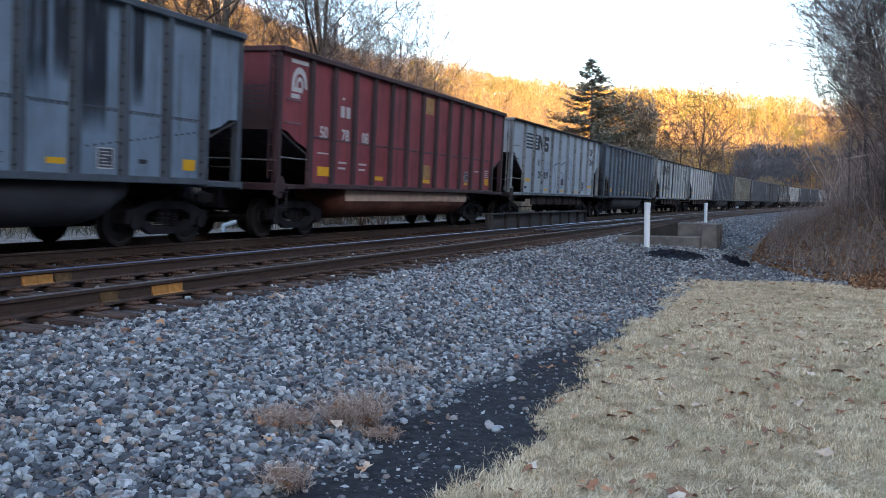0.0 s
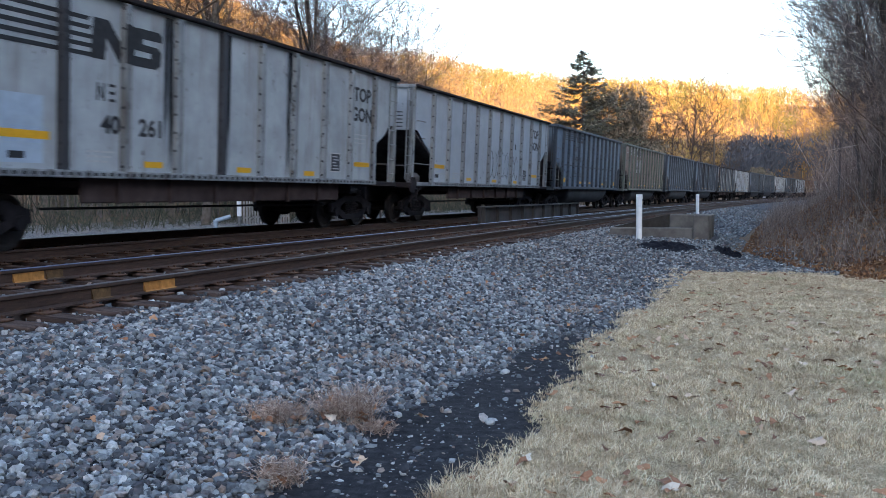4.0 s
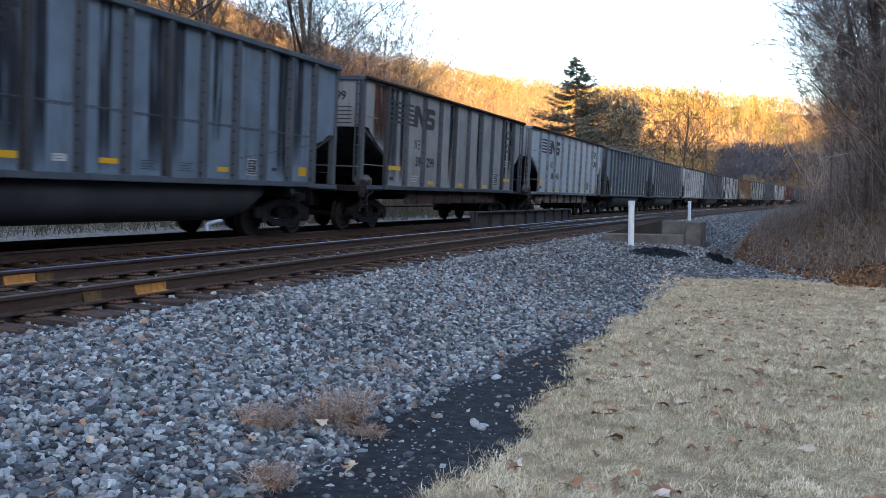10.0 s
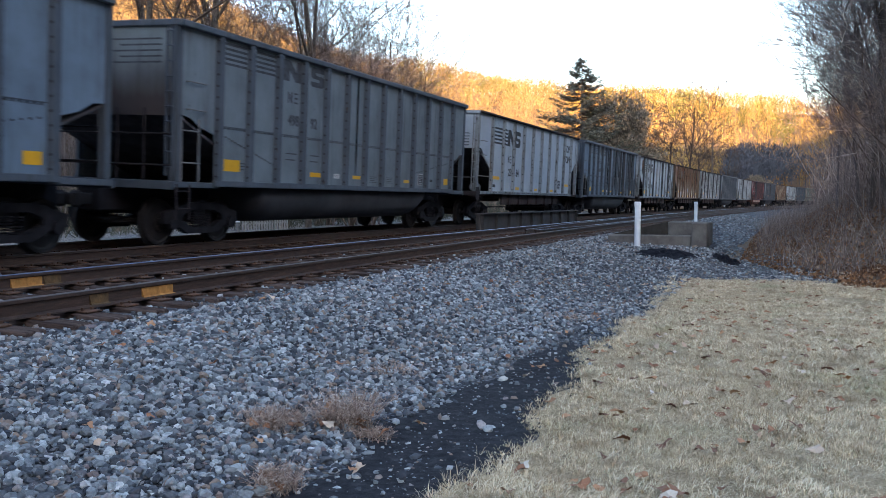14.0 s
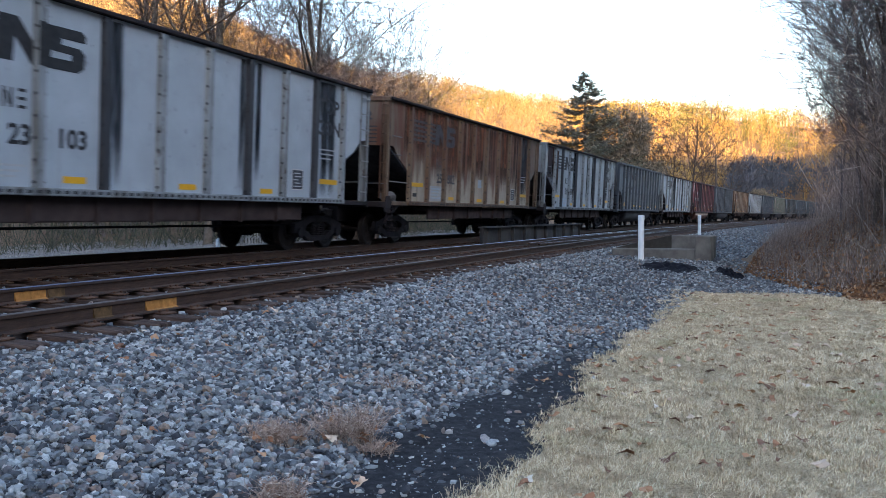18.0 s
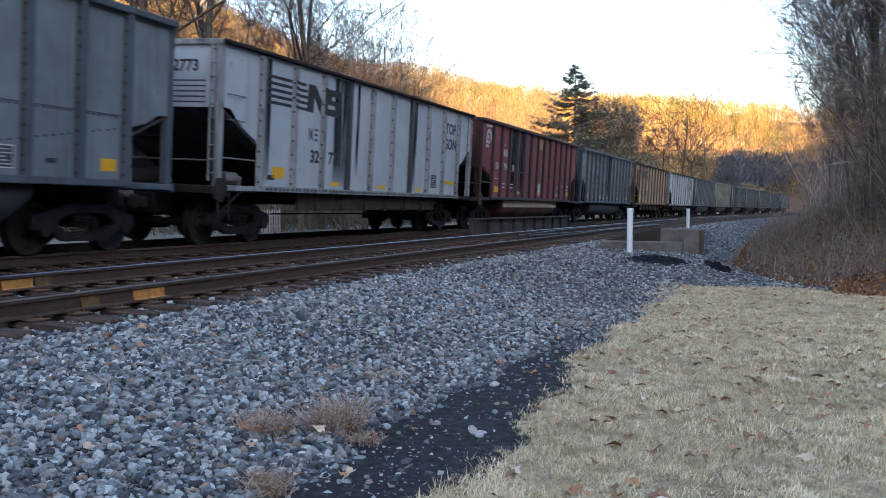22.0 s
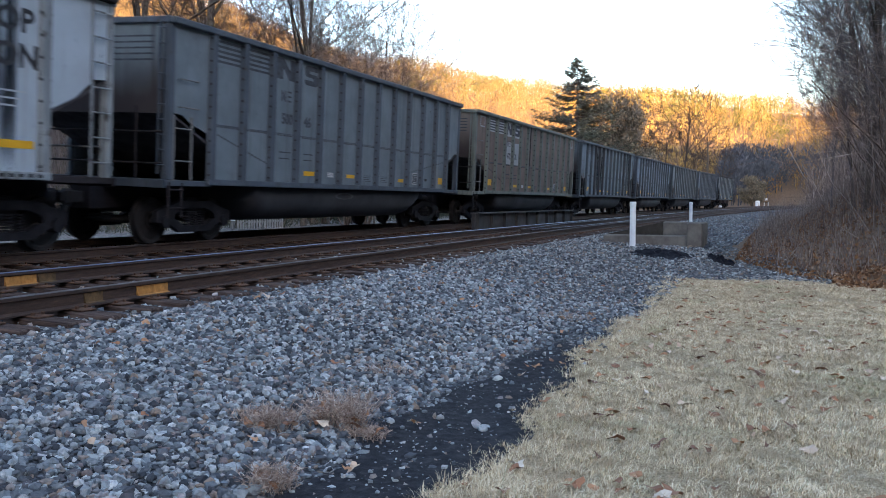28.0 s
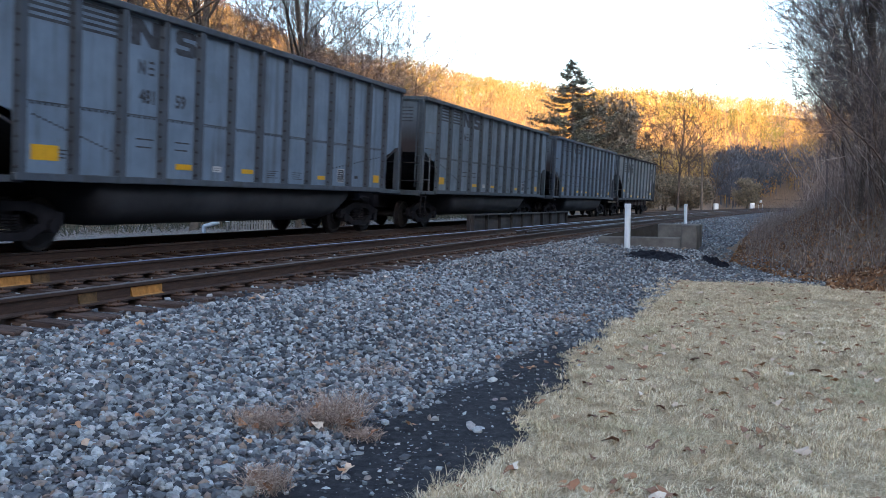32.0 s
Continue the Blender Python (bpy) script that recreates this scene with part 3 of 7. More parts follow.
PAINTS = {
    "grey": car_paint("grey car paint", (0.116, 0.160, 0.210), (0.045, 0.047, 0.048), 0.28, 0.35, spots=0.15),
    "pale": car_paint("pale grey car paint", (0.140, 0.193, 0.255), (0.05, 0.047, 0.045), 0.3, 0.35, spots=0.15),
    "dark": car_paint("sooty grey car paint", (0.138, 0.178, 0.212), (0.05, 0.05, 0.055), 0.32, 0.3, spots=0.2),
    "grimy": car_paint("grimy grey-white car paint", (0.215, 0.23, 0.235), (0.10, 0.088, 0.078), 0.3, 0.3, spots=0.3),
    "green_grey": car_paint("green-grey car paint", (0.128, 0.156, 0.176), (0.05, 0.05, 0.05), 0.28, 0.3, spots=0.2),
    "tan": car_paint("tan-grey car paint", (0.172, 0.128, 0.112), (0.06, 0.05, 0.04), 0.2, 0.3),
    "brown": car_paint("brown-grey car paint", (0.150, 0.112, 0.098), (0.05, 0.04, 0.03), 0.3, 0.35),
    "white": car_paint("off-white car paint", (0.325, 0.372, 0.415), (0.20, 0.17, 0.14), 0.18, 0.18, 0.10, spots=0.25),
    "dirty_white": car_paint("dirty white car paint", (0.30, 0.335, 0.355), (0.15, 0.13, 0.11), 0.28, 0.26, spots=0.3),
    # white of the last car, with the haze of distance mixed into the colour
    "dull": car_paint("haze-greyed white car paint", (0.165, 0.19, 0.21), (0.07, 0.062, 0.058), 0.4, 0.45, spots=0.3),
    "rust": car_paint("rusting buff car paint", (0.33, 0.29, 0.235), (0.12, 0.042, 0.026), 0.2, 0.25, above=1.95, spots=0.25),
    "rusty_tan": car_paint("rust-streaked tan car paint", (0.31, 0.265, 0.20), (0.17, 0.075, 0.035), 0.5, 0.35),
    "red": car_paint("oxide red car paint", (0.205, 0.046, 0.056), (0.06, 0.024, 0.026), 0.35, 0.3),
}
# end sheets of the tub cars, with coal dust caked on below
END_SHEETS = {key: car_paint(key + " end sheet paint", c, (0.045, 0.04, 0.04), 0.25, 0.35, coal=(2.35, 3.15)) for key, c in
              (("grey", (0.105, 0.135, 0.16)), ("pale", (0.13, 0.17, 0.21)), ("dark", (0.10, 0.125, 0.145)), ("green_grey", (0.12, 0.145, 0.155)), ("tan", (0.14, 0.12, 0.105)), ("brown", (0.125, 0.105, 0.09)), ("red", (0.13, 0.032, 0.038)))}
RIBS = {
    "tan": car_paint("green-grey rib paint", (0.125, 0.14, 0.125), (0.05, 0.045, 0.04), 0.3, 0.4),
    "red": car_paint("dark red rib paint", (0.05, 0.024, 0.028), (0.02, 0.014, 0.014), 0.4, 0.5),
    "white": car_paint("grimy white rib paint", (0.22, 0.245, 0.26), (0.07, 0.06, 0.05), 0.4, 0.5, spots=0.6),
    "grey": car_paint("grimy grey rib paint", (0.056, 0.070, 0.088), (0.033, 0.033, 0.033), 0.3, 0.4, spots=0.4),
    "dark": car_paint("sooty rib paint", (0.056, 0.070, 0.082), (0.03, 0.028, 0.026), 0.3, 0.4),
    "rust": car_paint("rusty rib paint", (0.14, 0.105, 0.07), (0.085, 0.034, 0.02), 0.6, 0.5, spots=0.6),
}
RIB_OF = {"grey": "grey", "pale": "grey", "green_grey": "grey", "grimy": "grey", "dark": "dark", "tan": "tan", "brown": "tan", "white": "white", "dirty_white": "white", "dull": "dark", "rust": "rust", "rusty_tan": "rust", "red": "red"}
SOOT = plain("sooty black steel", (0.018, 0.0175, 0.021), 0.88, 0.0, 0.4, 4, 0.3)
DUSTY = plain("coal-dusted sheet steel", (0.060, 0.056, 0.060), 0.9, 0.0, 0.45, 3, 0.3)
SILL = plain("grimy sill steel", (0.027, 0.023, 0.025), 0.85, 0.0, 0.4, 2, 0.3)
BROWN_SILL = plain("rust-brown sill steel", (0.052, 0.040, 0.040), 0.85, 0.0, 0.4, 2, 0.3)
BUFF_SILL = plain("dusty buff sill steel", (0.17, 0.145, 0.125), 0.85, 0.0, 0.4, 1.5, 0.3)
BELLY = plain("grimy tub steel", (0.034, 0.036, 0.043), 0.8, 0.0, 0.35, 1.2, 0.2)
BELLY_RED = plain("worn red tub steel", (0.115, 0.052, 0.040), 0.88, 0.0, 0.4, 1.2, 0.2)
OLD_SHEET = plain("yellowed sheet", (0.36, 0.22, 0.10), 0.86, 0, 0.3, 5)
TAN_STRIP = plain("pale buff strip", (0.52, 0.40, 0.33), 0.86, 0, 0.35, 2)
WHEEL = plain("dark wheel steel", (0.018, 0.016, 0.017), 0.75, 0.0, 0.4, 6, 0.1)
RIVET = plain("sooty rivet steel", (0.028, 0.029, 0.034), 0.85, 0.0, 0.3, 9, 0.05)
GRAB = plain("light grab iron", (0.14, 0.138, 0.138), 0.7, 0.1, 0.35, 8)
YELLOW = plain("yellow reflective sheeting", (0.62, 0.33, 0.015), 0.5, 0, 0.1, 9, 0.02)
MARK_BLACK = plain("black stencil paint", (0.022, 0.023, 0.026), 0.7, 0, 0.4, 9, 0.02)
FADED_BLACK = plain("faded stencil paint", (0.045, 0.05, 0.06), 0.75, 0, 0.45, 9, 0.02)
MARK_WHITE = plain("white stencil paint", (0.46, 0.46, 0.455), 0.7, 0, 0.2, 9, 0.02)
MARK_GREY = plain("grey stencil paint", (0.36, 0.38, 0.39), 0.7, 0, 0.2, 9, 0.02)
PATCH = plain("pale repaint patch", (0.31, 0.325, 0.335), 0.7, 0, 0.12, 4, 0.02)

DECK, SIDE = 1.18, 1.575

# body end, side ribs, top, bottom of the end panel at corner and first rib, length over couplers
FORMS = {
    "b": dict(end=7.30, ribs=[-6.12 + 1.02 * i for i in range(13)], top=3.96, cut=(2.34, 2.04), long=16.19, bogie=5.85, rib_w=0.18, rib_d=0.10),
    "t": dict(end=7.25, ribs=[-5.85 + 1.30 * i for i in range(10)], top=3.93, cut=(2.68, 2.06), long=15.652, bogie=5.75, rib_w=0.19, rib_d=0.09),
    "r": dict(end=7.35, ribs=[-6.12 + 1.02 * i for i in range(13)], top=3.97, cut=(2.30, 1.94), long=15.676, bogie=5.75, rib_w=0.18, rib_d=0.085),
}
KIT = {}


def letter_mesh(text, size, mat):
    """Writing in the built-in font, as a flat mesh that stands on the x-z plane and faces -y."""
    key = (text, size, mat.name)
    if key not in KIT:
        cu = bpy.data.curves.new("writing", "FONT")
        cu.body, cu.size, cu.align_x, cu.extrude, cu.resolution_u, cu.offset = text, size, "CENTER", 0.002, 3, size * 0.028
        tmp = new("writing", cu)
        me = bpy.data.meshes.new_from_object(tmp)
        bpy.data.objects.remove(tmp)
        me.transform(Matrix.Rotation(radians(90), 4, "X"))
        me.materials.clear()
        me.materials.append(mat)
        KIT[key] = me
    return KIT[key]


def kit(key, build):
    if key not in KIT:
        KIT[key] = build()
    return KIT[key]


def wheel_mesh():
    g = Geo()
    prof = [(0.0, 0.08), (-0.075, 0.09), (-0.085, 0.15), (-0.045, 0.18), (-0.045, 0.33), (-0.07, 0.36), (-0.07, 0.415), (0.04, 0.425), (0.045, 0.45), (0.07, 0.45), (0.07, 0.36), (0.0, 0.30), (0.0, 0.18), (0.05, 0.12)]
    n = 22
    rings = [[(r * math.cos(2 * math.pi * i / n), y, 0.425 + r * math.sin(2 * math.pi * i / n)) for y, r in prof] for i in range(n)]
    rings.append(rings[0])
    return g.sweep(rings, closed=True, caps=False).mesh("wheel", WHEEL, smooth_it=False)


def side_frame_mesh():
    g = Geo()
    # arch-bar outline with a spring window
    outer = [(-1.12, 0.42), (-1.10, 0.62), (-0.85, 0.68), (-0.45, 0.80), (0.45, 0.80), (0.85, 0.68), (1.10, 0.62), (1.12, 0.42), (0.80, 0.40), (0.45, 0.22), (-0.45, 0.22), (-0.80, 0.40)]
    inner = [(-0.62, 0.46), (-0.60, 0.55), (-0.52, 0.60), (-0.34, 0.66), (0.34, 0.66), (0.52, 0.60), (0.60, 0.55), (0.62, 0.46), (0.52, 0.44), (0.34, 0.34), (-0.34, 0.34), (-0.52, 0.44)]
    n = 12
    for y0, y1 in ((-1.12, -1.0),):
        v = [(x, y0, z) for x, z in outer] + [(x, y0, z) for x, z in inner] + [(x, y1, z) for x, z in outer] + [(x, y1, z) for x, z in inner]
        f = []
        for i in range(n):
            j = (i + 1) % n
            f += [(i, j, n + j, n + i), (2 * n + i, 3 * n + i, 3 * n + j, 2 * n + j), (i, 2 * n + i, 2 * n + j, j), (n + i, n + j, 3 * n + j, 3 * n + i)]
        g.add(v, f)
    for x in (-0.2, 0.0, 0.2):
        for k in range(6):
            g.tube((x, -1.06, 0.35 + k * 0.045), (x, -1.06, 0.375 + k * 0.045), 0.075, n=8)
    for x in (-0.89, 0.89):
        g.tube((x, -1.17, 0.425), (x, -1.0, 0.425), 0.115, n=12)
    return g.mesh("side_frame", SOOT)


def ladder_mesh(tall, wide, rungs):
    g = Geo()
    for x in (0, wide):
        g.box(x - 0.02, x + 0.02, -0.012, 0.012, 0, tall)
    for i in range(rungs):
        z = tall * (i + 0.6) / rungs
        g.tube((0, -0.03, z), (wide, -0.03, z), 0.014, n=6)
    return g.mesh("ladder", GRAB)


def grab_mesh():
    return Geo().tube((-0.24, -0.07, 0), (0.24, -0.07, 0), 0.013, n=6).tube((-0.24, 0, 0), (-0.24, -0.08, 0), 0.013, n=6).tube((0.24, 0, 0), (0.24, -0.08, 0), 0.013, n=6).mesh("grab_iron", GRAB)


def tub_mesh(x0, mat):
    """The round belly that hangs between the bogies."""
    sec = [(-1.46, DECK - 0.03), (-1.46, 0.86), (-1.40, 0.66), (-1.24, 0.50), (-0.98, 0.40), (-0.6, 0.37), (0.6, 0.37), (0.98, 0.40), (1.24, 0.50), (1.40, 0.66), (1.46, 0.86), (1.46, DECK - 0.03)]
    rings = []
    for x, k in ((-x0, 0.55), (-x0 + 0.35, 0.9), (-x0 + 0.7, 1.0), (x0 - 0.7, 1.0), (x0 - 0.35, 0.9), (x0, 0.55)):
        rings.append([(x, y, DECK - 0.03 + (z - DECK + 0.03) * k) for y, z in sec])
    return Geo().sweep(rings).mesh("tub", mat, smooth_it=True)


def rib_mesh(form):
    w, d = form["rib_w"] / 2, form["rib_d"]
    g = Geo()
    g.prism([(-w, DECK + 0.04), (w, DECK + 0.04), (w, form["top"] - 0.10), (-w, form["top"] - 0.10)], -SIDE - 0.004, -SIDE)
    rings = [[(-w, -SIDE, z), (-w * 0.72, -SIDE - d, z), (w * 0.72, -SIDE - d, z), (w, -SIDE, z)] for z in (DECK + 0.02, form["top"] - 0.1)]
    g.sweep(rings)
    # dark rivet heads down both flanges
    first = len(g.f)
    count = 8 if form is FORMS["t"] else 12
    for i in range(count + 1):
        z = DECK + 0.12 + i * (form["top"] - DECK - 0.3) / count
        for x in (-w * 0.86, w * 0.86):
            g.tube((x, -SIDE - d * 0.45, z), (x, -SIDE - d * 0.45 - 0.034, z), 0.025, 0.019, n=5)
    m = g.mesh("rib", PAINTS["grey"], RIVET)
    for i, f in enumerate(m.polygons):
        f.material_index = int(i >= first)
    return m


def bogie(form_key, car, x):
    b = new("bogie")
    b.parent = car
    b.matrix_basis = pose(x, 0, 0)
    for y, turn in ((-1, 0), (1, 180)):
        put("side_frame", kit("side_frame", side_frame_mesh), b, pose(0, 0, 0, 0, 0, turn))
    put("bolster", kit("bolster", lambda: Geo().box(-0.2, 0.2, -1.05, 1.05, 0.52, 0.86, 0.03).mesh("bolster", SOOT)), b)
    for dx in (-0.89, 0.89):
        for y, turn in ((-1, 0), (1, 180)):
            put("wheel", kit("wheel", wheel_mesh), b, pose(dx, y * 0.76, 0, 0, 0, turn))
        put("axle", kit("axle", lambda: Geo().tube((0, -0.95, 0.425), (0, 0.95, 0.425), 0.075, n=10).mesh("axle", WHEEL)), b, pose(dx, 0, 0))
    return b


def panel_edges(form):
    return [-form["end"] + 0.12] + form["ribs"] + [form["end"] - 0.12]


def coal_car(kind, paint, label, marks):
    """A coal car at the origin: local x runs along the line, the side towards the eye is -y."""
    form = FORMS[kind]
    car = new_thing("coal_car", label, "coal car", "cars of the coal train")
    P, R = PAINTS[paint], PAINTS[paint] if RIB_OF[paint] not in RIBS else RIBS[RIB_OF[paint]]
    E, T, ribs = form["end"], form["top"], form["ribs"]
    edges = panel_edges(form)
    lo, hi = form["cut"]
    for i in range(len(edges) - 1):
        a, b = edges[i], edges[i + 1]
        first, last = i == 0, i == len(edges) - 2

        def build():
            if first:
                pts = [(a, lo), (a + 0.25, lo - 0.02), ((a + b) / 2, (lo + hi) / 2 - 0.02), (b, hi), (b, T - 0.07), (a, T - 0.07)]
            elif last:
                pts = [(a, hi), ((a + b) / 2, (lo + hi) / 2 - 0.02), (b - 0.25, lo - 0.02), (b, lo), (b, T - 0.07), (a, T - 0.07)]
            else:
                pts = [(a, DECK + 0.02), (b, DECK + 0.02), (b, T - 0.07), (a, T - 0.07)]
            return Geo().prism([(x - (a + b) / 2, z) for x, z in pts], -SIDE, -SIDE + 0.02).mesh("side_panel", P)
        m = kit((kind, "panel", 0 if first else 2 if last else 1), build)
        put("side_panel", m, car, pose((a + b) / 2, 0, 0), mat=P)
    for x in ribs:
        put("rib", kit((kind, "rib"), lambda: rib_mesh(form)), car, pose(x, 0, 0), mat=R)
    # far side, seen from nowhere but closed
    def far_wall():
        g = Geo().prism([(-E + 0.12, lo), (ribs[0], hi), (ribs[0], DECK), (ribs[-1], DECK), (ribs[-1], hi), (E - 0.12, lo), (E - 0.12, T - 0.07), (-E + 0.12, T - 0.07)], SIDE - 0.02, SIDE)
        return g.mesh("far_side", P)
    put("far_side", kit((kind, "far"), far_wall), car, mat=P)
    for x in ribs:
        put("rib", kit((kind, "farrib"), lambda: Geo().box(-0.07, 0.07, SIDE, SIDE + 0.09, DECK, T - 0.1, 0.01).mesh("rib", P)), car, pose(x, 0, 0), mat=R)
    for turn in (0, 180):
        m = pose(0, 0, 0, 0, 0, turn)
        put("top_chord", kit((kind, "chord"), lambda: Geo().box(-E, E, -SIDE - 0.115, -SIDE + 0.05, T - (0.075 if kind == "t" else 0.115), T, 0.015).mesh("top_chord", SOOT)), car, m, mat=R if kind != "t" else SILL)
        put("side_sill", kit((kind, "sill"), lambda: Geo().box(ribs[0] - 0.1, ribs[-1] + 0.1, -SIDE - 0.10, -SIDE + 0.02, DECK - 0.07, DECK + 0.045, 0.012).mesh("side_sill", SOOT)), car, m, mat=R)
        put("end_chord", kit((kind, "endchord"), lambda: Geo().box(-E - 0.06, -E + 0.05, -SIDE - 0.05, SIDE + 0.05, T - 0.115, T - 0.002, 0.015).mesh("end_chord", SOOT)), car, m, mat=R)
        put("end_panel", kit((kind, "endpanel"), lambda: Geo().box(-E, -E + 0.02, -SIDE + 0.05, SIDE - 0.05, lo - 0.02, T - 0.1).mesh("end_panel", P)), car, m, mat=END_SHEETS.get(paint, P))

        def slope():
            x1 = ribs[0] + 1.6
            v = [(-E + 0.01, -SIDE + 0.03, lo), (-E + 0.01, SIDE - 0.03, lo), (x1, SIDE - 0.03, DECK - 0.02), (x1, -SIDE + 0.03, DECK - 0.02)]
            return Geo().add(v + [(x + 0.03, y, z + 0.03) for x, y, z in v], [(0, 1, 2, 3), (7, 6, 5, 4), (0, 3, 7, 4), (1, 5, 6, 2), (0, 4, 5, 1), (3, 2, 6, 7)]).mesh("slope_sheet", DUSTY)
        put("slope_sheet", kit((kind, "slope"), slope), car, m)
        C = form["long"] / 2

        def platform():
            g = Geo().box(-E - 0.10, ribs[0] + 0.1, -SIDE - 0.02, SIDE + 0.02, DECK - 0.10, DECK, 0.01)
            g.box(-E - 0.12, -E - 0.04, -SIDE - 0.02, SIDE + 0.02, DECK - 0.14, DECK + 0.01, 0.01)
            return g.mesh("end_platform", SILL)
        put("end_platform", kit((kind, "platform"), platform), car, m, mat=SILL if kind == "t" else R)
        for y in (-SIDE + 0.05, SIDE - 0.05):
            put("corner_post", kit((kind, "post"), lambda: Geo().box(-0.07, 0.07, -0.075, 0.075, DECK, T - 0.1, 0.012).mesh("corner_post", P)), car, m @ pose(-E + 0.05, y, 0), mat=R)
        if kind == "b":
            put("ladder", kit((kind, "ladder"), lambda: ladder_mesh(1.12, 0.50, 2)), car, m @ pose(-E + 0.12, -SIDE - 0.02, DECK), mat=GRAB)
        put("step_ladder", kit("steps", lambda: ladder_mesh(0.62, 0.36, 2)), car, m @ pose(-E + 0.02, -SIDE - 0.02, DECK - 0.66), mat=SILL)
        put("end_ladder", kit((kind, "endladder"), lambda: ladder_mesh(T - DECK - 0.2, 0.15, 10)), car, m @ pose(-E - 0.05, -SIDE + 0.17, DECK + 0.1, 0, 0, -90), mat=R)
        if kind == "t" and turn == 180:
            for y in (-SIDE - 0.03,):
                put("side_ladder", kit("tall_ladder", lambda: ladder_mesh(T - DECK - 0.1, 0.40, 7)), car, pose(E - 0.46, y, DECK), mat=R)
        for z in (2.45, 2.93) if turn == 0 else (2.45, 2.87, 3.29, 3.71):
            if kind == "t" and turn:
                continue
            put("grab_iron", kit("grab", grab_mesh), car, m @ pose(-E + 0.5, -SIDE, z))
        if kind == "b":
            def end_rail():
                g = Geo()
                for z in (DECK + 0.28, DECK + 0.82):
                    g.tube((-E - 0.07, -SIDE + 0.05, z), (-E - 0.07, SIDE - 0.05, z), 0.017, n=6)
                for y in (-SIDE + 0.62, -SIDE + 1.2):
                    g.tube((-E - 0.07, y, DECK), (-E - 0.07, y, lo + 0.1), 0.02, n=6)
                return g.mesh("end_rail", GRAB)
            put("end_rail", kit((kind, "endrail"), end_rail), car, m, mat=SILL)
        if kind == "t":
            # brake gear on the platform
            put("brake_cylinder", kit("brakecyl", lambda: Geo().tube((-E + 0.62, -SIDE + 0.35, DECK + 0.16), (-E + 1.05, -SIDE + 0.35, DECK + 0.16), 0.14, n=12).box(-E + 1.05, -E + 1.25, -SIDE + 0.27, -SIDE + 0.43, DECK, DECK + 0.22, 0.02)
                                      .mesh("brake_cylinder", GRAB)), car, m)
            put("platform_edge", kit("platedge", lambda: Geo().box(-E + 0.05, ribs[0] - 0.1, -SIDE - 0.045, -SIDE - 0.022, DECK - 0.07, DECK + 0.03, 0.006).mesh("platform_edge", P)), car, m, mat=R)
            put("sill_brace", kit("sillbrace", lambda: Geo().tube((-E + 0.75, -SIDE - 0.02, DECK - 0.1), (-E + 0.22, -SIDE + 0.12, DECK - 0.52), 0.022, n=6).mesh("sill_brace", GRAB)), car, m, mat=SILL)
        if kind != "b":
            put("handrail", kit((kind, "handrail"), lambda: Geo().tube((-E + 0.05, -SIDE - 0.01, DECK + 0.55), (ribs[0], -SIDE - 0.01, DECK + 0.54), 0.016, n=6).tube((-E - 0.02, -SIDE, DECK + 0.48), (-E - 0.02, SIDE, DECK + 0.48), 0.016, n=6)
                                .mesh("handrail", GRAB)), car, m)
            put("corner_casting", kit((kind, "casting"), lambda: Geo().prism([(-E - 0.14, DECK - 0.22), (-E + 0.12, DECK - 0.30), (-E + 0.30, DECK - 0.02), (-E + 0.16, DECK + 0.16), (-E - 0.06, DECK + 0.16)], -SIDE - 0.05, -SIDE - 0.02)
                                      .mesh("corner_casting", GRAB)), car, m, mat=SILL if kind == "t" else R)
        put("centre_sill", kit((kind, "csill"), lambda: Geo().box(-C + 0.45, -form["bogie"] + 1.4, -0.25, 0.25, 0.62, DECK - 0.05, 0.02).mesh("centre_sill", SOOT)), car, m)

        def coupler():
            g = Geo().box(-C + 0.12, -C + 0.5, -0.09, 0.09, 0.72, 0.92, 0.02)
            g.box(-C - 0.02, -C + 0.18, -0.16, 0.02, 0.68, 0.96, 0.04).box(-C - 0.02, -C + 0.06, 0.02, 0.14, 0.72, 0.92, 0.03)
            return g.mesh("coupler", WHEEL)
        put("coupler", kit((kind, "coupler"), coupler), car, m)
    if kind == "t":
        put("lower_sill", kit("lower", lambda: Geo().box(-4.0, 4.35, -SIDE + 0.12, -SIDE + 0.20, 0.72, DECK - 0.06, 0.02).box(-4.0, 4.35, SIDE - 0.20, SIDE - 0.12, 0.72, DECK - 0.06, 0.02)
                              .box(-4.0, 4.35, -SIDE + 0.2, SIDE - 0.2, 0.95, 1.05).mesh("lower_sill", SILL)), car, mat=BUFF_SILL if "clean" in label else BROWN_SILL)
        for x in ribs[2:8]:
            put("stiffener", kit("stiff", lambda: Geo().box(-0.025, 0.025, -SIDE + 0.05, -SIDE + 0.125, 0.70, DECK - 0.07, 0.006).mesh("stiffener", SILL)), car, pose(x, 0, 0), mat=BROWN_SILL)
        put("brake_pipe", kit("pipe", lambda: Geo().tube((-4.4, -1.0, 0.62), (4.4, -1.0, 0.60), 0.022, n=6).mesh("brake_pipe", SOOT)), car)
    elif kind == "b":
        put("tub", kit("tub_b", lambda: tub_mesh(4.40, BELLY)), car)
    else:
        put("tub", kit("tub_r", lambda: tub_mesh(4.4, BELLY_RED)), car)
        put("strip", kit("strip", lambda: Geo().box(-4.15, 4.15, -1.475, -1.462, 0.83, 1.09, 0.004).mesh("strip", TAN_STRIP)), car, label="pale buff strip along the tub")
    put("floor_plate", kit((kind, "floor"), lambda: Geo().box(ribs[0], ribs[-1], -SIDE + 0.03, SIDE - 0.03, DECK - 0.03, DECK).mesh("floor_plate", SOOT)), car)
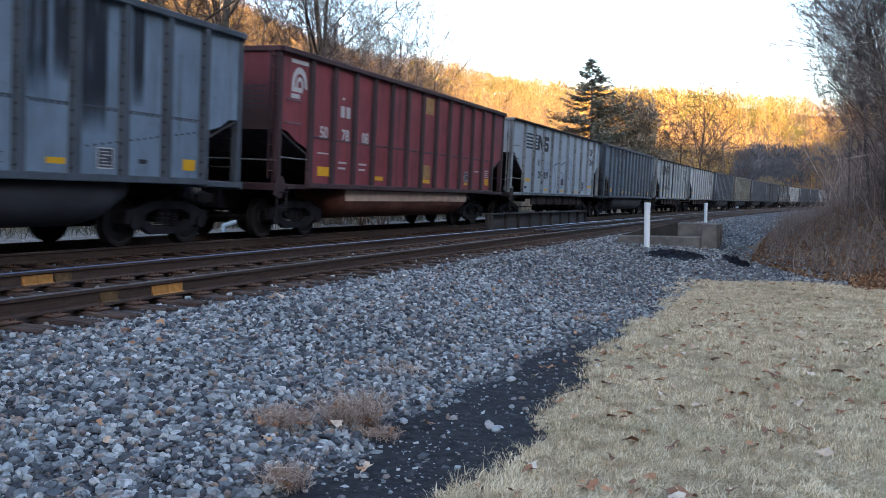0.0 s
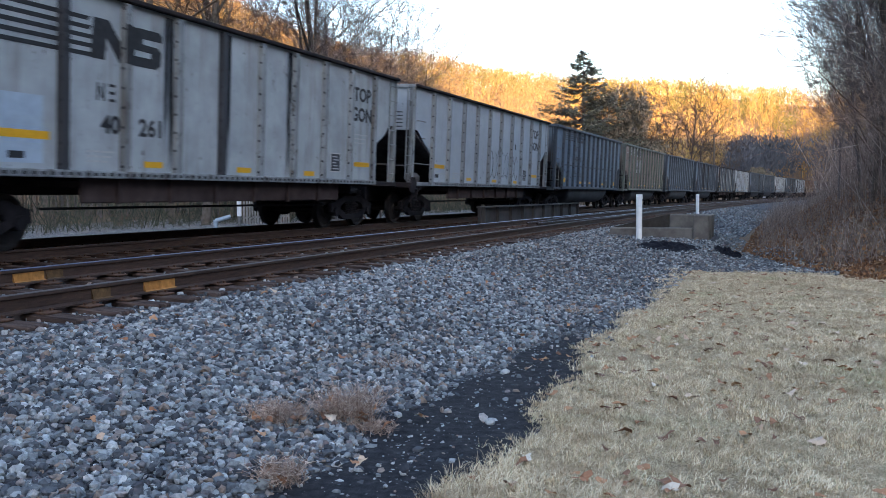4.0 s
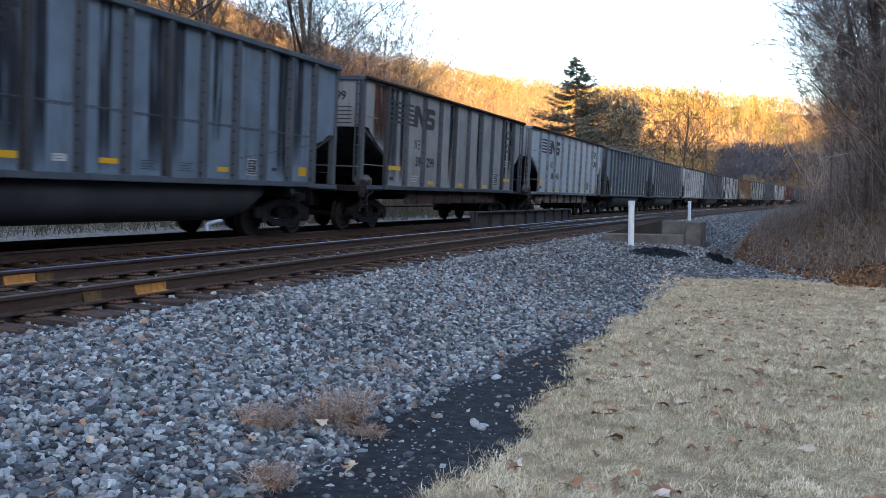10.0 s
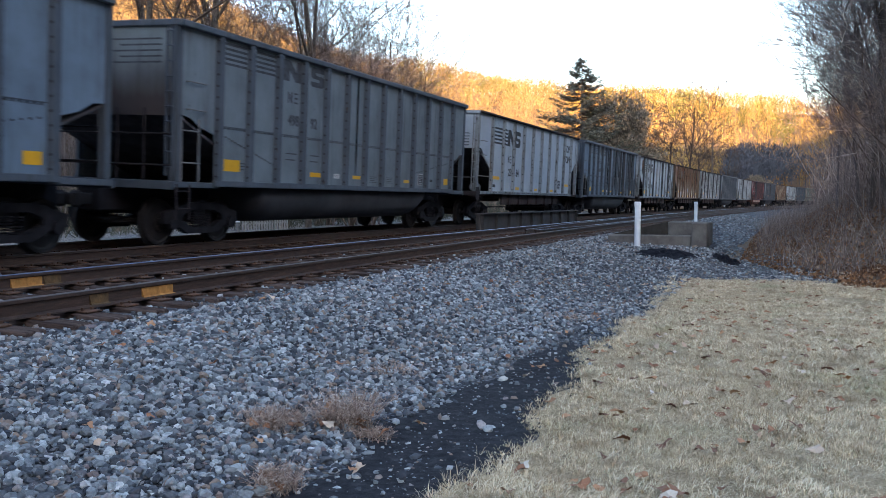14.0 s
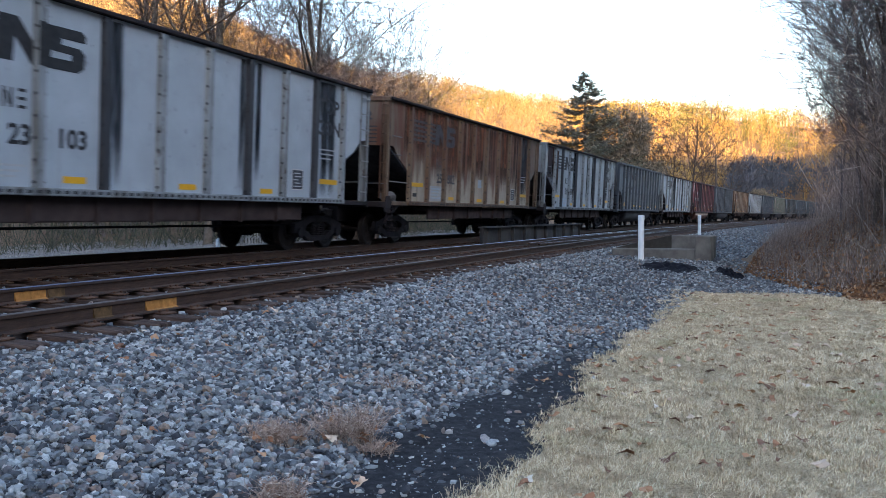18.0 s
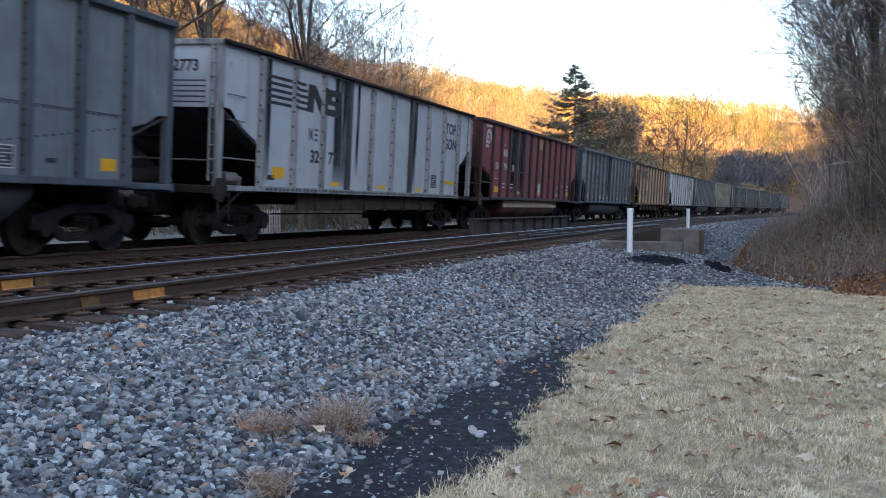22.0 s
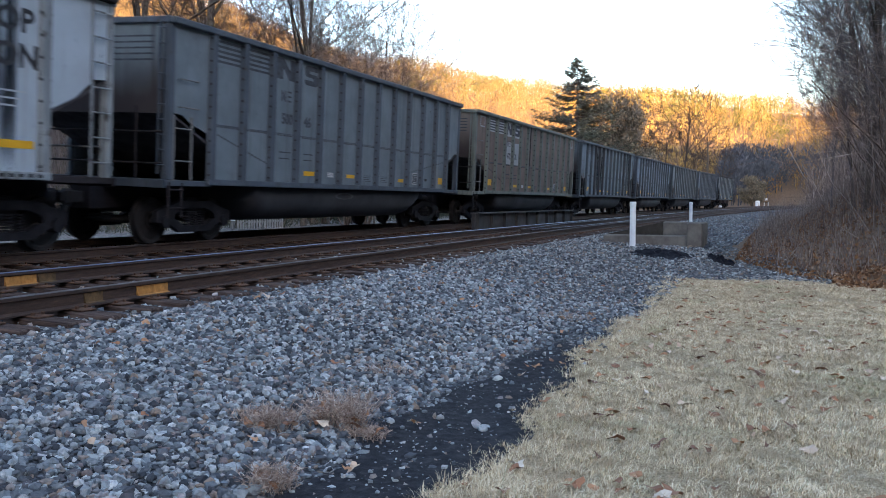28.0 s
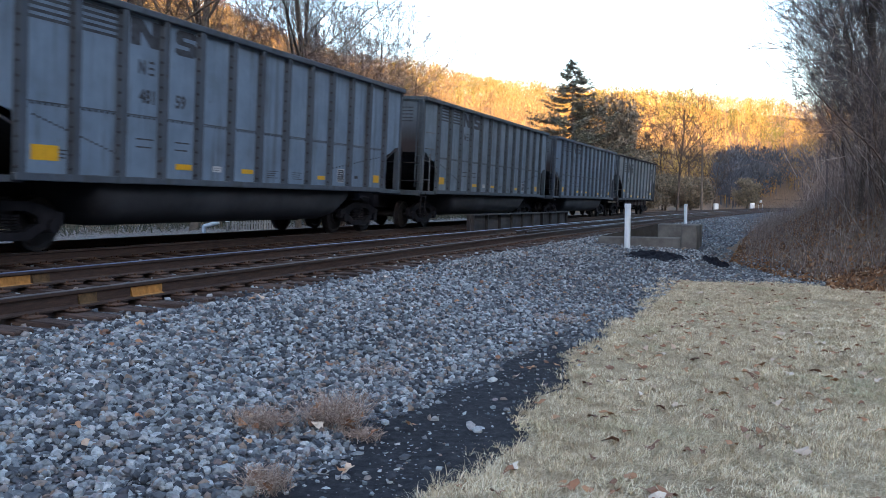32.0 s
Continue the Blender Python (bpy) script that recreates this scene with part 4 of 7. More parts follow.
    put("load", kit((kind, "load"), lambda: Geo().box(-E + 0.1, E - 0.1, -SIDE + 0.04, SIDE - 0.04, T - 0.9, T - 0.75).mesh("load", SOOT)), car)
    for x in (-form["bogie"], form["bogie"]):
        bogie(kind, car, x)
    marks(car, form)
    return car


def patch(car, form, name, x0, x1, z0, z1, mat, label="", lift=0.003, side=-1):
    """A thin painted or stuck-on rectangle on the side towards the eye."""
    y = -SIDE - lift
    m = kit(("patch", round(x1 - x0, 3), round(z1 - z0, 3), mat.name, lift), lambda: Geo().box(0, x1 - x0, y - 0.002, y, 0, z1 - z0).mesh(name, mat))
    return put(name, m, car, pose(x0, 0, z0), label)


def shape(car, name, pts, mat, lift=0.004, label=""):
    g = Geo().prism(pts, -SIDE - lift - 0.002, -SIDE - lift)
    return put(name, g.mesh(name, mat), car, None, label)


def words(car, text, x, z, size, mat, stretch=1.0):
    m = letter_mesh(text, size, mat)
    return put("lettering", m, car, pose(x, -SIDE - 0.005, z) @ Matrix.Diagonal((stretch, 1, 1, 1)))


def stripes(car, x0, x1, z0, z1, n, mat, slant=0.0):
    h = (z1 - z0) / (2 * n - 1)
    for i in range(n):
        z = z0 + 2 * i * h
        d = slant * i
        shape(car, "stripe", [(x0 - d * 0.3, z), (x1 - d, z), (x1 - d + h * 0.8, z + h), (x0 - d * 0.3, z + h)], mat)


def emblem(car, x, z, w, h, mat, slant=0.0, x2=None, w2=None):
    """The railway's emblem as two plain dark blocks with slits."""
    s = slant * h * 0.35
    q = lambda u, v: (x + w * u + s * v, z + h * v)
    shape(car, "emblem", [q(0, 0), q(0.30, 0), q(0.30, 0.55), q(0.62, 0), q(0.95, 0), q(0.95, 1), q(0.66, 1), q(0.66, 0.45), q(0.33, 1), q(0, 1)], mat, label="dark emblem block")
    x, w = (x + w * 1.14, w) if x2 is None else (x2, w2)
    shape(car, "emblem", [q(0.02, 0.10), q(0.14, 0), q(0.80, 0), q(0.95, 0.12), q(0.95, 0.46), q(0.82, 0.58), q(0.34, 0.60), q(0.34, 0.74), q(0.94, 0.74), q(0.94, 0.90),
                          q(0.82, 1), q(0.14, 1), q(0.02, 0.88), q(0.02, 0.52), q(0.14, 0.42), q(0.62, 0.40), q(0.62, 0.26), q(0.02, 0.26)], mat, label="dark emblem block")


def bars(car, x, z, w, n, mat, h=0.035, gap=0.075):
    """Writing too small to read."""
    for i in range(n):
        patch(car, None, "stencil_line", x, x + w * (1 - 0.13 * ((i * 7) % 3)), z - i * gap, z - i * gap + h, mat)


def code_box(car, x, z, s=0.36):
    patch(car, None, "stencil_box", x, x + s, z, z + s * 0.95, MARK_WHITE, "white-framed black data panel")
    patch(car, None, "stencil_panel", x + 0.018, x + s - 0.018, z + 0.018, z + s * 0.95 - 0.018, FADED_BLACK, lift=0.006)
    for k in range(5):
        patch(car, None, "stencil_line", x + s * (0.14 + 0.1 * (k % 2)), x + s * (0.86 - 0.15 * (k % 3)), z + s * (0.14 + 0.15 * k), z + s * (0.19 + 0.15 * k), MARK_GREY, lift=0.009)


def reflectors(car, spots):
    for x, z, w, h in spots:
        patch(car, None, "reflector", x, x + w, z, z + h, YELLOW, "yellow reflector sheet")


def rivets(car, form, x0, x1, z0, z1, n):
    def build():
        g = Geo()
        for i in range(n):
            g.box(i * (x1 - x0) / n, i * (x1 - x0) / n + 0.05, -SIDE - 0.008, -SIDE, (z1 - z0) * i / n, (z1 - z0) * i / n + 0.03)
        return g.mesh("rivet_seam", MARK_BLACK)
    tagged(put("rivet_seam", kit(("rivets", x0, x1, z0, z1), build), car, pose(x0, 0, z0)), kind="stuff")


def seam(car, form):
    r = form["ribs"]
    put("seam", kit(("seam", r[0]), lambda: Geo().box(r[0], r[-1], -SIDE - 0.010, -SIDE, 2.225, 2.245, 0.004).mesh("seam", RIBS["grey"])), car)
    rivets(car, form, r[0] + 0.1, r[-1] - 0.1, 2.19, 2.19, 96)


def reporting_mark(car, x, z, mat, h=0.23):
    """Two small marks, as plain bars."""
    for d in (0.0, 0.13):
        patch(car, None, "stencil_block", x + d, x + d + 0.042, z, z + h, mat)
    shape(car, "stencil_block", [(x + 0.04, z + h * 0.8), (x + 0.10, z + h * 0.15), (x + 0.14, z + h * 0.15), (x + 0.08, z + h * 0.8)], mat, 0.0035)
    for k in range(3):
        patch(car, None, "stencil_block", x + 0.26, x + 0.40, z + k * 0.42 * h, z + (k * 0.42 + 0.16) * h, mat)


def tub_marks(car, form, left, right, style="a", mat=MARK_BLACK, under=None, odd=False, plain_first=False):
    """Stripes, emblem, number and reflectors of the tub-bottomed cars."""
    r = form["ribs"]
    x2, x3 = r[2] + 0.12, r[3] + 0.12
    if under:
        for a in (0, 1):
            patch(car, form, "repaint", r[a] + 0.09, r[a + 1] - 0.09, 3.33, 3.84, under, "pale repaint patch", 0.002)
        for a in (2, 3):
            patch(car, form, "repaint", r[a] + 0.16, r[a + 1] - (0.09 if a == 2 else 0.0), 3.29, 3.84, under, "pale repaint patch", 0.002)
            patch(car, form, "repaint", r[a] + 0.16, r[a + 1] - (0.09 if a == 2 else 0.0), 2.24, 3.08, under, "pale repaint patch", 0.002)
    if style == "a":
        for a in (0, 1):
            stripes(car, r[a] + 0.10, r[a + 1] - 0.10, 3.38, 3.79, 5, FADED_BLACK)
        emblem(car, r[2] + 0.22, 3.36, 0.79, 0.43, FADED_BLACK, 0.0, r[3] + 0.33, 0.64)
        zn, zt = 2.91, 2.45
        reporting_mark(car, r[2] + 0.42, zn, FADED_BLACK)
        xl, xr = r[2] + 0.67, r[3] + 0.52
    else:
        stripes(car, r[0] + 0.42, r[1] - 0.09, 3.10, 3.58, 5, mat, 0.0)
        h = 0.48 / 9
        for i in range(5):
            z = 3.10 + 2 * i * h
            shape(car, "stripe", [(r[1] + 0.10, z), (r[1] + 0.55 + 0.125 * i, z), (r[1] + 0.58 + 0.125 * i, z + h), (r[1] + 0.10, z + h)], mat)
        emblem(car, r[2] + 0.25, 3.06, 0.80, 0.48, mat, 0.3, r[3] + 0.25, 0.64)
        reporting_mark(car, r[1] + 0.52, 2.46, mat)
        zt, xl, xr = 2.44, r[2] + 0.66, r[3] + 0.50
    if left:
        words(car, left, xl, zt, 0.31, FADED_BLACK, 0.95)
    if right:
        words(car, right, xr, zt, 0.31, FADED_BLACK, 0.95)
    bars(car, x2 + 0.28, 1.84, 0.45, 2, FADED_BLACK, 0.025, 0.13)
    bars(car, x3 + 0.28, 1.84, 0.40, 2, FADED_BLACK, 0.025, 0.13)
    spots = [(r[3] + 0.43, 1.385, 0.47, 0.10), (r[5] + 0.46, 1.385, 0.42, 0.085), (r[8] + 0.52, 1.35, 0.36, 0.09), (r[11] + 0.50, 1.35, 0.34, 0.19)]
    if odd:
        spots += [(r[0] + 0.16, 1.42, 0.48, 0.10), (r[0] + 0.42, 1.52, 0.45, 0.10)]
    elif not plain_first:
        spots.append((r[0] + 0.24, 1.41, 0.52, 0.22))
        bars(car, r[0] + 0.77, 1.56, 0.16, 3, FADED_BLACK, 0.02, 0.055)
    reflectors(car, spots)
    patch(car, form, "label_plate", r[4] + 0.52, r[4] + 0.80, 1.38, 1.49, MARK_WHITE)
    bars(car, r[4] + 0.55, 1.45, 0.2, 2, FADED_BLACK, 0.012, 0.04)
    code_box(car, r[9] + 0.50, 1.31, 0.34)
    for k in (6, 7):
        bars(car, r[k] + 0.4, 1.46, 0.4, 4, FADED_BLACK, 0.014, 0.045)
    bars(car, r[10] + 0.4, 1.42, 0.2, 1, MARK_BLACK, 0.07)
    seam(car, form)
    rivets(car, form, r[0] + 0.25, r[2] + 0.1, 2.03, 1.52, 18)
    rivets(car, form, r[9] + 0.1, r[12] - 0.1, 1.60, 2.02, 18)


def flat_marks(car, form, left, right, mat=MARK_BLACK, emblem_on=True, top_gon=True, z0=2.91, odd=False, square=False):
    """Stripes, emblem, number and class name of the flat-bottomed cars."""
    r = form["ribs"]
    if emblem_on:
        stripes(car, r[0] + 0.10, r[1] + 0.64, z0 + 0.01, z0 + 0.60, 5, mat, 0.035)
        emblem(car, r[1] + 0.56, z0, 1.0, 0.61, mat, 0.25, r[1] + 1.42, 0.78)
        lift = form["rib_d"] + 0.003
        h = 0.59 / 9
        for i in range(5):
            z = z0 + 0.01 + 2 * i * h
            patch(car, form, "stripe", r[1] - 0.068, r[1] + 0.068, z, z + h, mat, lift=lift)
        patch(car, form, "emblem", r[2] - 0.068, r[2] + 0.068, z0, z0 + 0.61, mat, lift=lift)
        reporting_mark(car, r[1] + 0.70, z0 - 0.62, mat, 0.27)
    if left:
        words(car, left, r[1] + 1.0, z0 - 1.10, 0.385, mat, 1.08)
    if right:
        words(car, right, r[2] + 0.66, z0 - 1.10, 0.385, mat, 1.08)
    bars(car, r[1] + 0.5, 1.50, 0.6, 3, MARK_GREY, 0.03)
    if top_gon:
        words(car, "TOP", r[8] + 0.66, 3.13, 0.45, mat, 1.06)
        words(car, "GON", r[8] + 0.66, 2.65, 0.45, mat, 1.06)
    bars(car, r[8] + 0.3, 2.30, 0.7, 3, MARK_GREY, 0.025, 0.1)
    reflectors(car, [(r[0] + 0.52, 1.40, 0.48, 0.24) if square else (r[0] + 0.14, 1.64, 0.93, 0.115), (r[2] + 0.5, 1.30, 0.46, 0.10), (r[4] + 0.55, 1.28, 0.48, 0.10), (r[6] + 0.5, 1.27, 0.46, 0.10), (r[8] + 0.30, 1.54, 0.85, 0.11)])
    if odd:
        reflectors(car, [(r[0] + 0.14, 1.50, 0.45, 0.10)])
    patch(car, form, "stencil_panel", r[0] + 0.34, r[0] + 0.62, 1.36, 1.46, MARK_BLACK, "small black data panel")
    code_box(car, r[7] + 0.42, 1.38, 0.46)
    patch(car, form, "data_plate", 3.22, 4.26, 0.80, 1.08, PATCH, "pale data plate on the sill", lift=-0.13)
    # the number again on the end sheet
    if left:
        put("lettering", letter_mesh(left + right, 0.30, mat), car, pose(-form["end"] - 0.006, -0.72, 3.34, 0, 0, -90))


def sill_holes(car, form):
    """Row of drain slots along the side sill."""
    def build():
        g = Geo()
        x = form["ribs"][0] + 0.15
        while x < form["ribs"][-1] - 0.15:
            g.box(x, x + 0.085, -SIDE - 0.104, -SIDE - 0.099, DECK - 0.035, DECK + 0.012)
            x += 0.17
        return g.mesh("slot_strip", MARK_BLACK)
    tagged(put("slot_strip", kit("slot_strip", build), car), "row of dark slots in the sill", kind="stuff")


def stroke(car, mat, *pts, wide=0.02):
    """One sprayed line through the given points, rounded at the bends."""
    p = [Vector((x, 0, z)) for x, z in pts]
    line = []
    for i in range(len(p) - 1):
        a, b, c, d = p[max(i - 1, 0)], p[i], p[i + 1], p[min(i + 2, len(p) - 1)]
        for j in range(6):
            t = j / 6
            line.append(0.5 * (2 * b + (c - a) * t + (2 * a - 5 * b + 4 * c - d) * t * t + (3 * b - a - 3 * c + d) * t ** 3))
    line.append(p[-1])
    ribbon(car, line, wide, mat)


def ribbon(car, line, wide, mat):
    """A flat painted line of even width through the points."""
    rings = []
    for i, c in enumerate(line):
        d = (line[min(i + 1, len(line) - 1)] - line[max(i - 1, 0)]).normalized()
        o = Vector((-d.z, 0, d.x)) * wide
        rings.append([(c.x + k * o.x, y, c.z + k * o.z) for k, y in ((-1, -SIDE - 0.006), (1, -SIDE - 0.006), (1, -SIDE - 0.004), (-1, -SIDE - 0.004))])
    put("sprayed_line", Geo().sweep(rings).mesh("sprayed_line", mat), car)


def big_tag(car, r):
    a, b, c = r[3], r[4], r[5]
    s = lambda *pts: stroke(car, SPRAY, *pts)
    s((a + 0.50, 2.38), (a + 0.9, 2.47), (b + 0.0, 2.56), (b + 0.23, 2.66))
    s((a + 0.52, 2.37), (a + 0.9, 1.95), (a + 1.03, 1.68), (a + 0.82, 1.47), (a + 0.73, 1.2))
    s((b + 0.23, 2.64), (b + 0.35, 2.33), (b + 0.23, 1.98), (b + 0.34, 1.68), (b + 0.42, 1.5), (b + 0.65, 1.5), (b + 0.82, 1.8), (b + 0.65, 2.1), (b + 0.40, 2.15))
    s((b + 0.34, 2.43), (b + 0.73, 2.54), (b + 1.2, 2.60), (c + 0.10, 2.48))
    s((b + 1.03, 2.13), (b + 1.05, 1.8))
    s((b + 1.02, 1.6), (b + 1.15, 1.83), (c + 0.05, 1.88), (c + 0.22, 1.73), (c + 0.41, 1.47), (c + 0.45, 1.22))
    s((c + 0.10, 2.48), (c + 0.50, 2.38), (c + 0.46, 1.95), (c + 0.78, 1.85), (c + 1.0, 1.57), (c + 1.08, 1.22))
    patch(car, None, "stencil_panel", b + 0.5, b + 0.92, 1.58, 1.86, SPRAY)
    q = lambda *pts: stroke(car, BLUE_SPRAY, *pts, wide=0.014)
    q((c + 0.15, 2.55), (c + 0.32, 2.85), (c + 0.40, 2.55), (c + 0.22, 2.66), (c + 0.42, 2.68))
    q((c + 0.48, 2.5), (c + 0.50, 2.82), (c + 0.66, 2.76), (c + 0.52, 2.66), (c + 0.70, 2.5))
    q((c + 0.74, 2.45), (c + 0.80, 2.78), (c + 0.92, 2.62), (c + 0.80, 2.50))
    q((c + 1.05, 2.7), (c + 0.95, 2.4), (c + 1.05, 2.25), (c + 0.92, 2.05), (c + 0.82, 2.15), (c + 0.9, 2.35))


def red_marks(car, form, parts):
    r = form["ribs"]
    for k, text in enumerate(parts):
        words(car, text, r[k] + 0.64, 2.23, 0.37, MARK_WHITE)
    for i in range(2):
        patch(car, form, "stencil_block", r[1] + 0.38 + i * 0.27, r[1] + 0.57 + i * 0.27, 2.76, 3.02, MARK_WHITE)
    # white arch and bars of the owner's emblem
    x, z = -form["end"] + 0.78, 3.25
    for r0, r1, a0, a1 in ((0.20, 0.31, -10, 190), (0.08, 0.145, -60, 200)):
        pts = [(x + r1 * math.cos(radians(a)), z + r1 * math.sin(radians(a)) * 1.25) for a in range(a0, a1 + 1, 15)]
        pts += [(x + r0 * math.cos(radians(a)), z + r0 * math.sin(radians(a)) * 1.25) for a in range(a1, a0 - 1, -15)]
        g = Geo()
        n = len(pts) // 2
        for i in range(n - 1):
            q = [pts[i], pts[i + 1], pts[2 * n - 2 - i], pts[2 * n - 1 - i]]
            g.prism(q, -SIDE - 0.006, -SIDE - 0.004)
        put("emblem", g.mesh("emblem", MARK_WHITE), car, label="white arch emblem")
    patch(car, form, "emblem", x - 0.32, x + 0.05, 3.11, 3.21, MARK_WHITE)
    patch(car, form, "emblem", x - 0.32, x + 0.02, 2.98, 3.07, MARK_WHITE)
    patch(car, form, "stencil_line", x - 0.34, x + 0.34, 3.70, 3.78, MARK_WHITE)
    shape(car, "stencil_block", [(r[1] + 0.44, 3.16), (r[1] + 0.54, 3.16), (r[1] + 0.56, 3.22), (r[1] + 0.46, 3.22)], MARK_WHITE)
    bars(car, r[0] + 0.38, 1.88, 0.5, 1, MARK_WHITE, 0.03)
    bars(car, r[1] + 0.35, 1.70, 0.4, 2, MARK_WHITE, 0.045, 0.13)
    bars(car, r[2] + 0.35, 1.70, 0.4, 2, MARK_WHITE, 0.045, 0.13)
    reflectors(car, [(r[0] + 0.42, 1.39, 0.52, 0.21)])
    patch(car, form, "faded_sheet", r[6] + 0.14, r[6] + 0.84, 3.30, 3.76, OLD_SHEET)
    patch(car, form, "faded_sheet", r[6] + 0.20, r[6] + 0.76, 1.47, 1.86, MARK_WHITE if parts[1] == "79" else OLD_SHEET)
    code_box(car, r[9] + 0.52, 1.46, 0.34)
    reflectors(car, [(r[6] + 0.20, 1.35, 0.56, 0.11), (r[9] + 0.52, 1.36, 0.34, 0.08)])
    bars(car, r[11] + 0.42, 1.86, 0.4, 4, MARK_WHITE, 0.03, 0.07)
    bars(car, r[10] + 0.42, 1.80, 0.4, 1, MARK_WHITE, 0.04)
    seam(car, form)
    reflectors(car, [(r[11] + 0.46, 1.39, 0.38, 0.22), (r[3] + 0.25, 1.36, 0.45, 0.10)])


def scribble(car, x, z, w, h, mat, seed, n=5):
    """Sprayed line work: looped strokes of even width."""
    rnd = random.Random(seed)
    for k in range(n):
        cx = x + w * (k + 0.5) / n
        a0, turn = rnd.uniform(0, 6), rnd.choice((-1, 1))
        pts = []
        for i in range(13):
            a = a0 + turn * i * 0.42
            pts.append((cx + math.cos(a) * w / n * rnd.uniform(0.42, 0.62), z + h / 2 + math.sin(a) * h * rnd.uniform(0.38, 0.55)))
        ribbon(car, [Vector((px, 0, pz)) for px, pz in pts], 0.016, mat)


def end_writing(car, form):
    """Lines of small writing on the end sheet that faces the eye."""
    E = form["end"]
    for i in range(5):
        put("stencil_line", kit(("endline", i % 2, form["end"]), lambda: Geo().box(-E - 0.004, -E - 0.001, -1.25, -0.35 if i % 2 else -0.15, 0, 0.03).mesh("stencil_line", FADED_BLACK)), car, pose(0, 0, (3.62 if form is FORMS["b"] else 3.14) - i * 0.10))


SPRAY = plain("faded black spray paint", (0.05, 0.065, 0.085), 0.8, 0, 0.35, 9, 0.02)
BLUE_SPRAY = plain("faded blue spray paint", (0.10, 0.16, 0.27), 0.7, 0, 0.2, 9, 0.02)
BLUE_PATCH = plain("pale blue patch", (0.30, 0.38, 0.47), 0.7, 0, 0.15, 4, 0.02)


def stain_mat(name, dark, light, most, thin=0.30):
    """A stain that thins out towards its sides and its foot."""
    k = Mat(name, 0.85)
    run_ = k.noise(1.0, 5, k.place((7.0, 7.0, 0.35), True), 0.65)
    k.colour(k.ramp(k.noise(2.2, 5), [(0.35, dark), (0.7, light)]))
    sep = k.n.new("ShaderNodeSeparateXYZ")
    k.l.new(k.n["Texture Coordinate"].outputs["Generated"], sep.inputs[0])

    def calc(op, a, b, clamp=False):
        q = k.n.new("ShaderNodeMath")
        q.operation, q.use_clamp = op, clamp
        for sock, v in zip(q.inputs, (a, b)):
            if hasattr(v, "links"):
                k.l.new(v, sock)
            else:
                sock.default_value = v
        return q.outputs[0]
    side = calc("MINIMUM", sep.outputs["X"], calc("SUBTRACT", 1.0, sep.outputs["X"]))
    side = calc("MULTIPLY", side, 7.0, True)
    foot = calc("MULTIPLY", sep.outputs["Z"], 2.6, True)
    body = calc("MULTIPLY", calc("SUBTRACT", run_, thin), 5.0, True)
    k.l.new(calc("MULTIPLY", calc("MULTIPLY", side, foot), calc("MULTIPLY", body, most)), k.b.inputs["Alpha"])
    return k.m


SOOT_STREAK = stain_mat("running soot", (0.022, 0.027, 0.036), (0.046, 0.054, 0.066), 0.84, 0.36)
RUST_STAIN = stain_mat("dark rust stain", (0.06, 0.028, 0.022), (0.13, 0.062, 0.038), 0.88, 0.34)
OXIDE = stain_mat("red-brown oxide run", (0.095, 0.036, 0.024), (0.22, 0.095, 0.052), 0.85, 0.36)
RUST_RUN = stain_mat("orange rust run", (0.13, 0.055, 0.03), (0.24, 0.12, 0.06), 0.8)
DARK_PURPLE = stain_mat("dark primer patch", (0.035, 0.028, 0.034), (0.055, 0.045, 0.05), 0.97, 0.05)
SOOT_RIB = car_paint("soot-black rib paint", (0.035, 0.038, 0.045), (0.02, 0.02, 0.022), 0.3, 0.4)


def soot_run(car, form, k, x0, x1, z0, z1, mat=None, name="soot_streak", label="dark run of soot down the side"):
    """A dark run down a panel, from z1 to z0."""
    a = form["ribs"][k] if k >= 0 else -form["end"] + 0.12
    z0 = z0 - 0.1
    shape(car, name, [(a + x0, max(z0, DECK + 0.06)), (a + x1, max(z0, DECK + 0.06)), (a + x1, z1), (a + x0, z1)], mat or SOOT_STREAK, 0.0026, label)


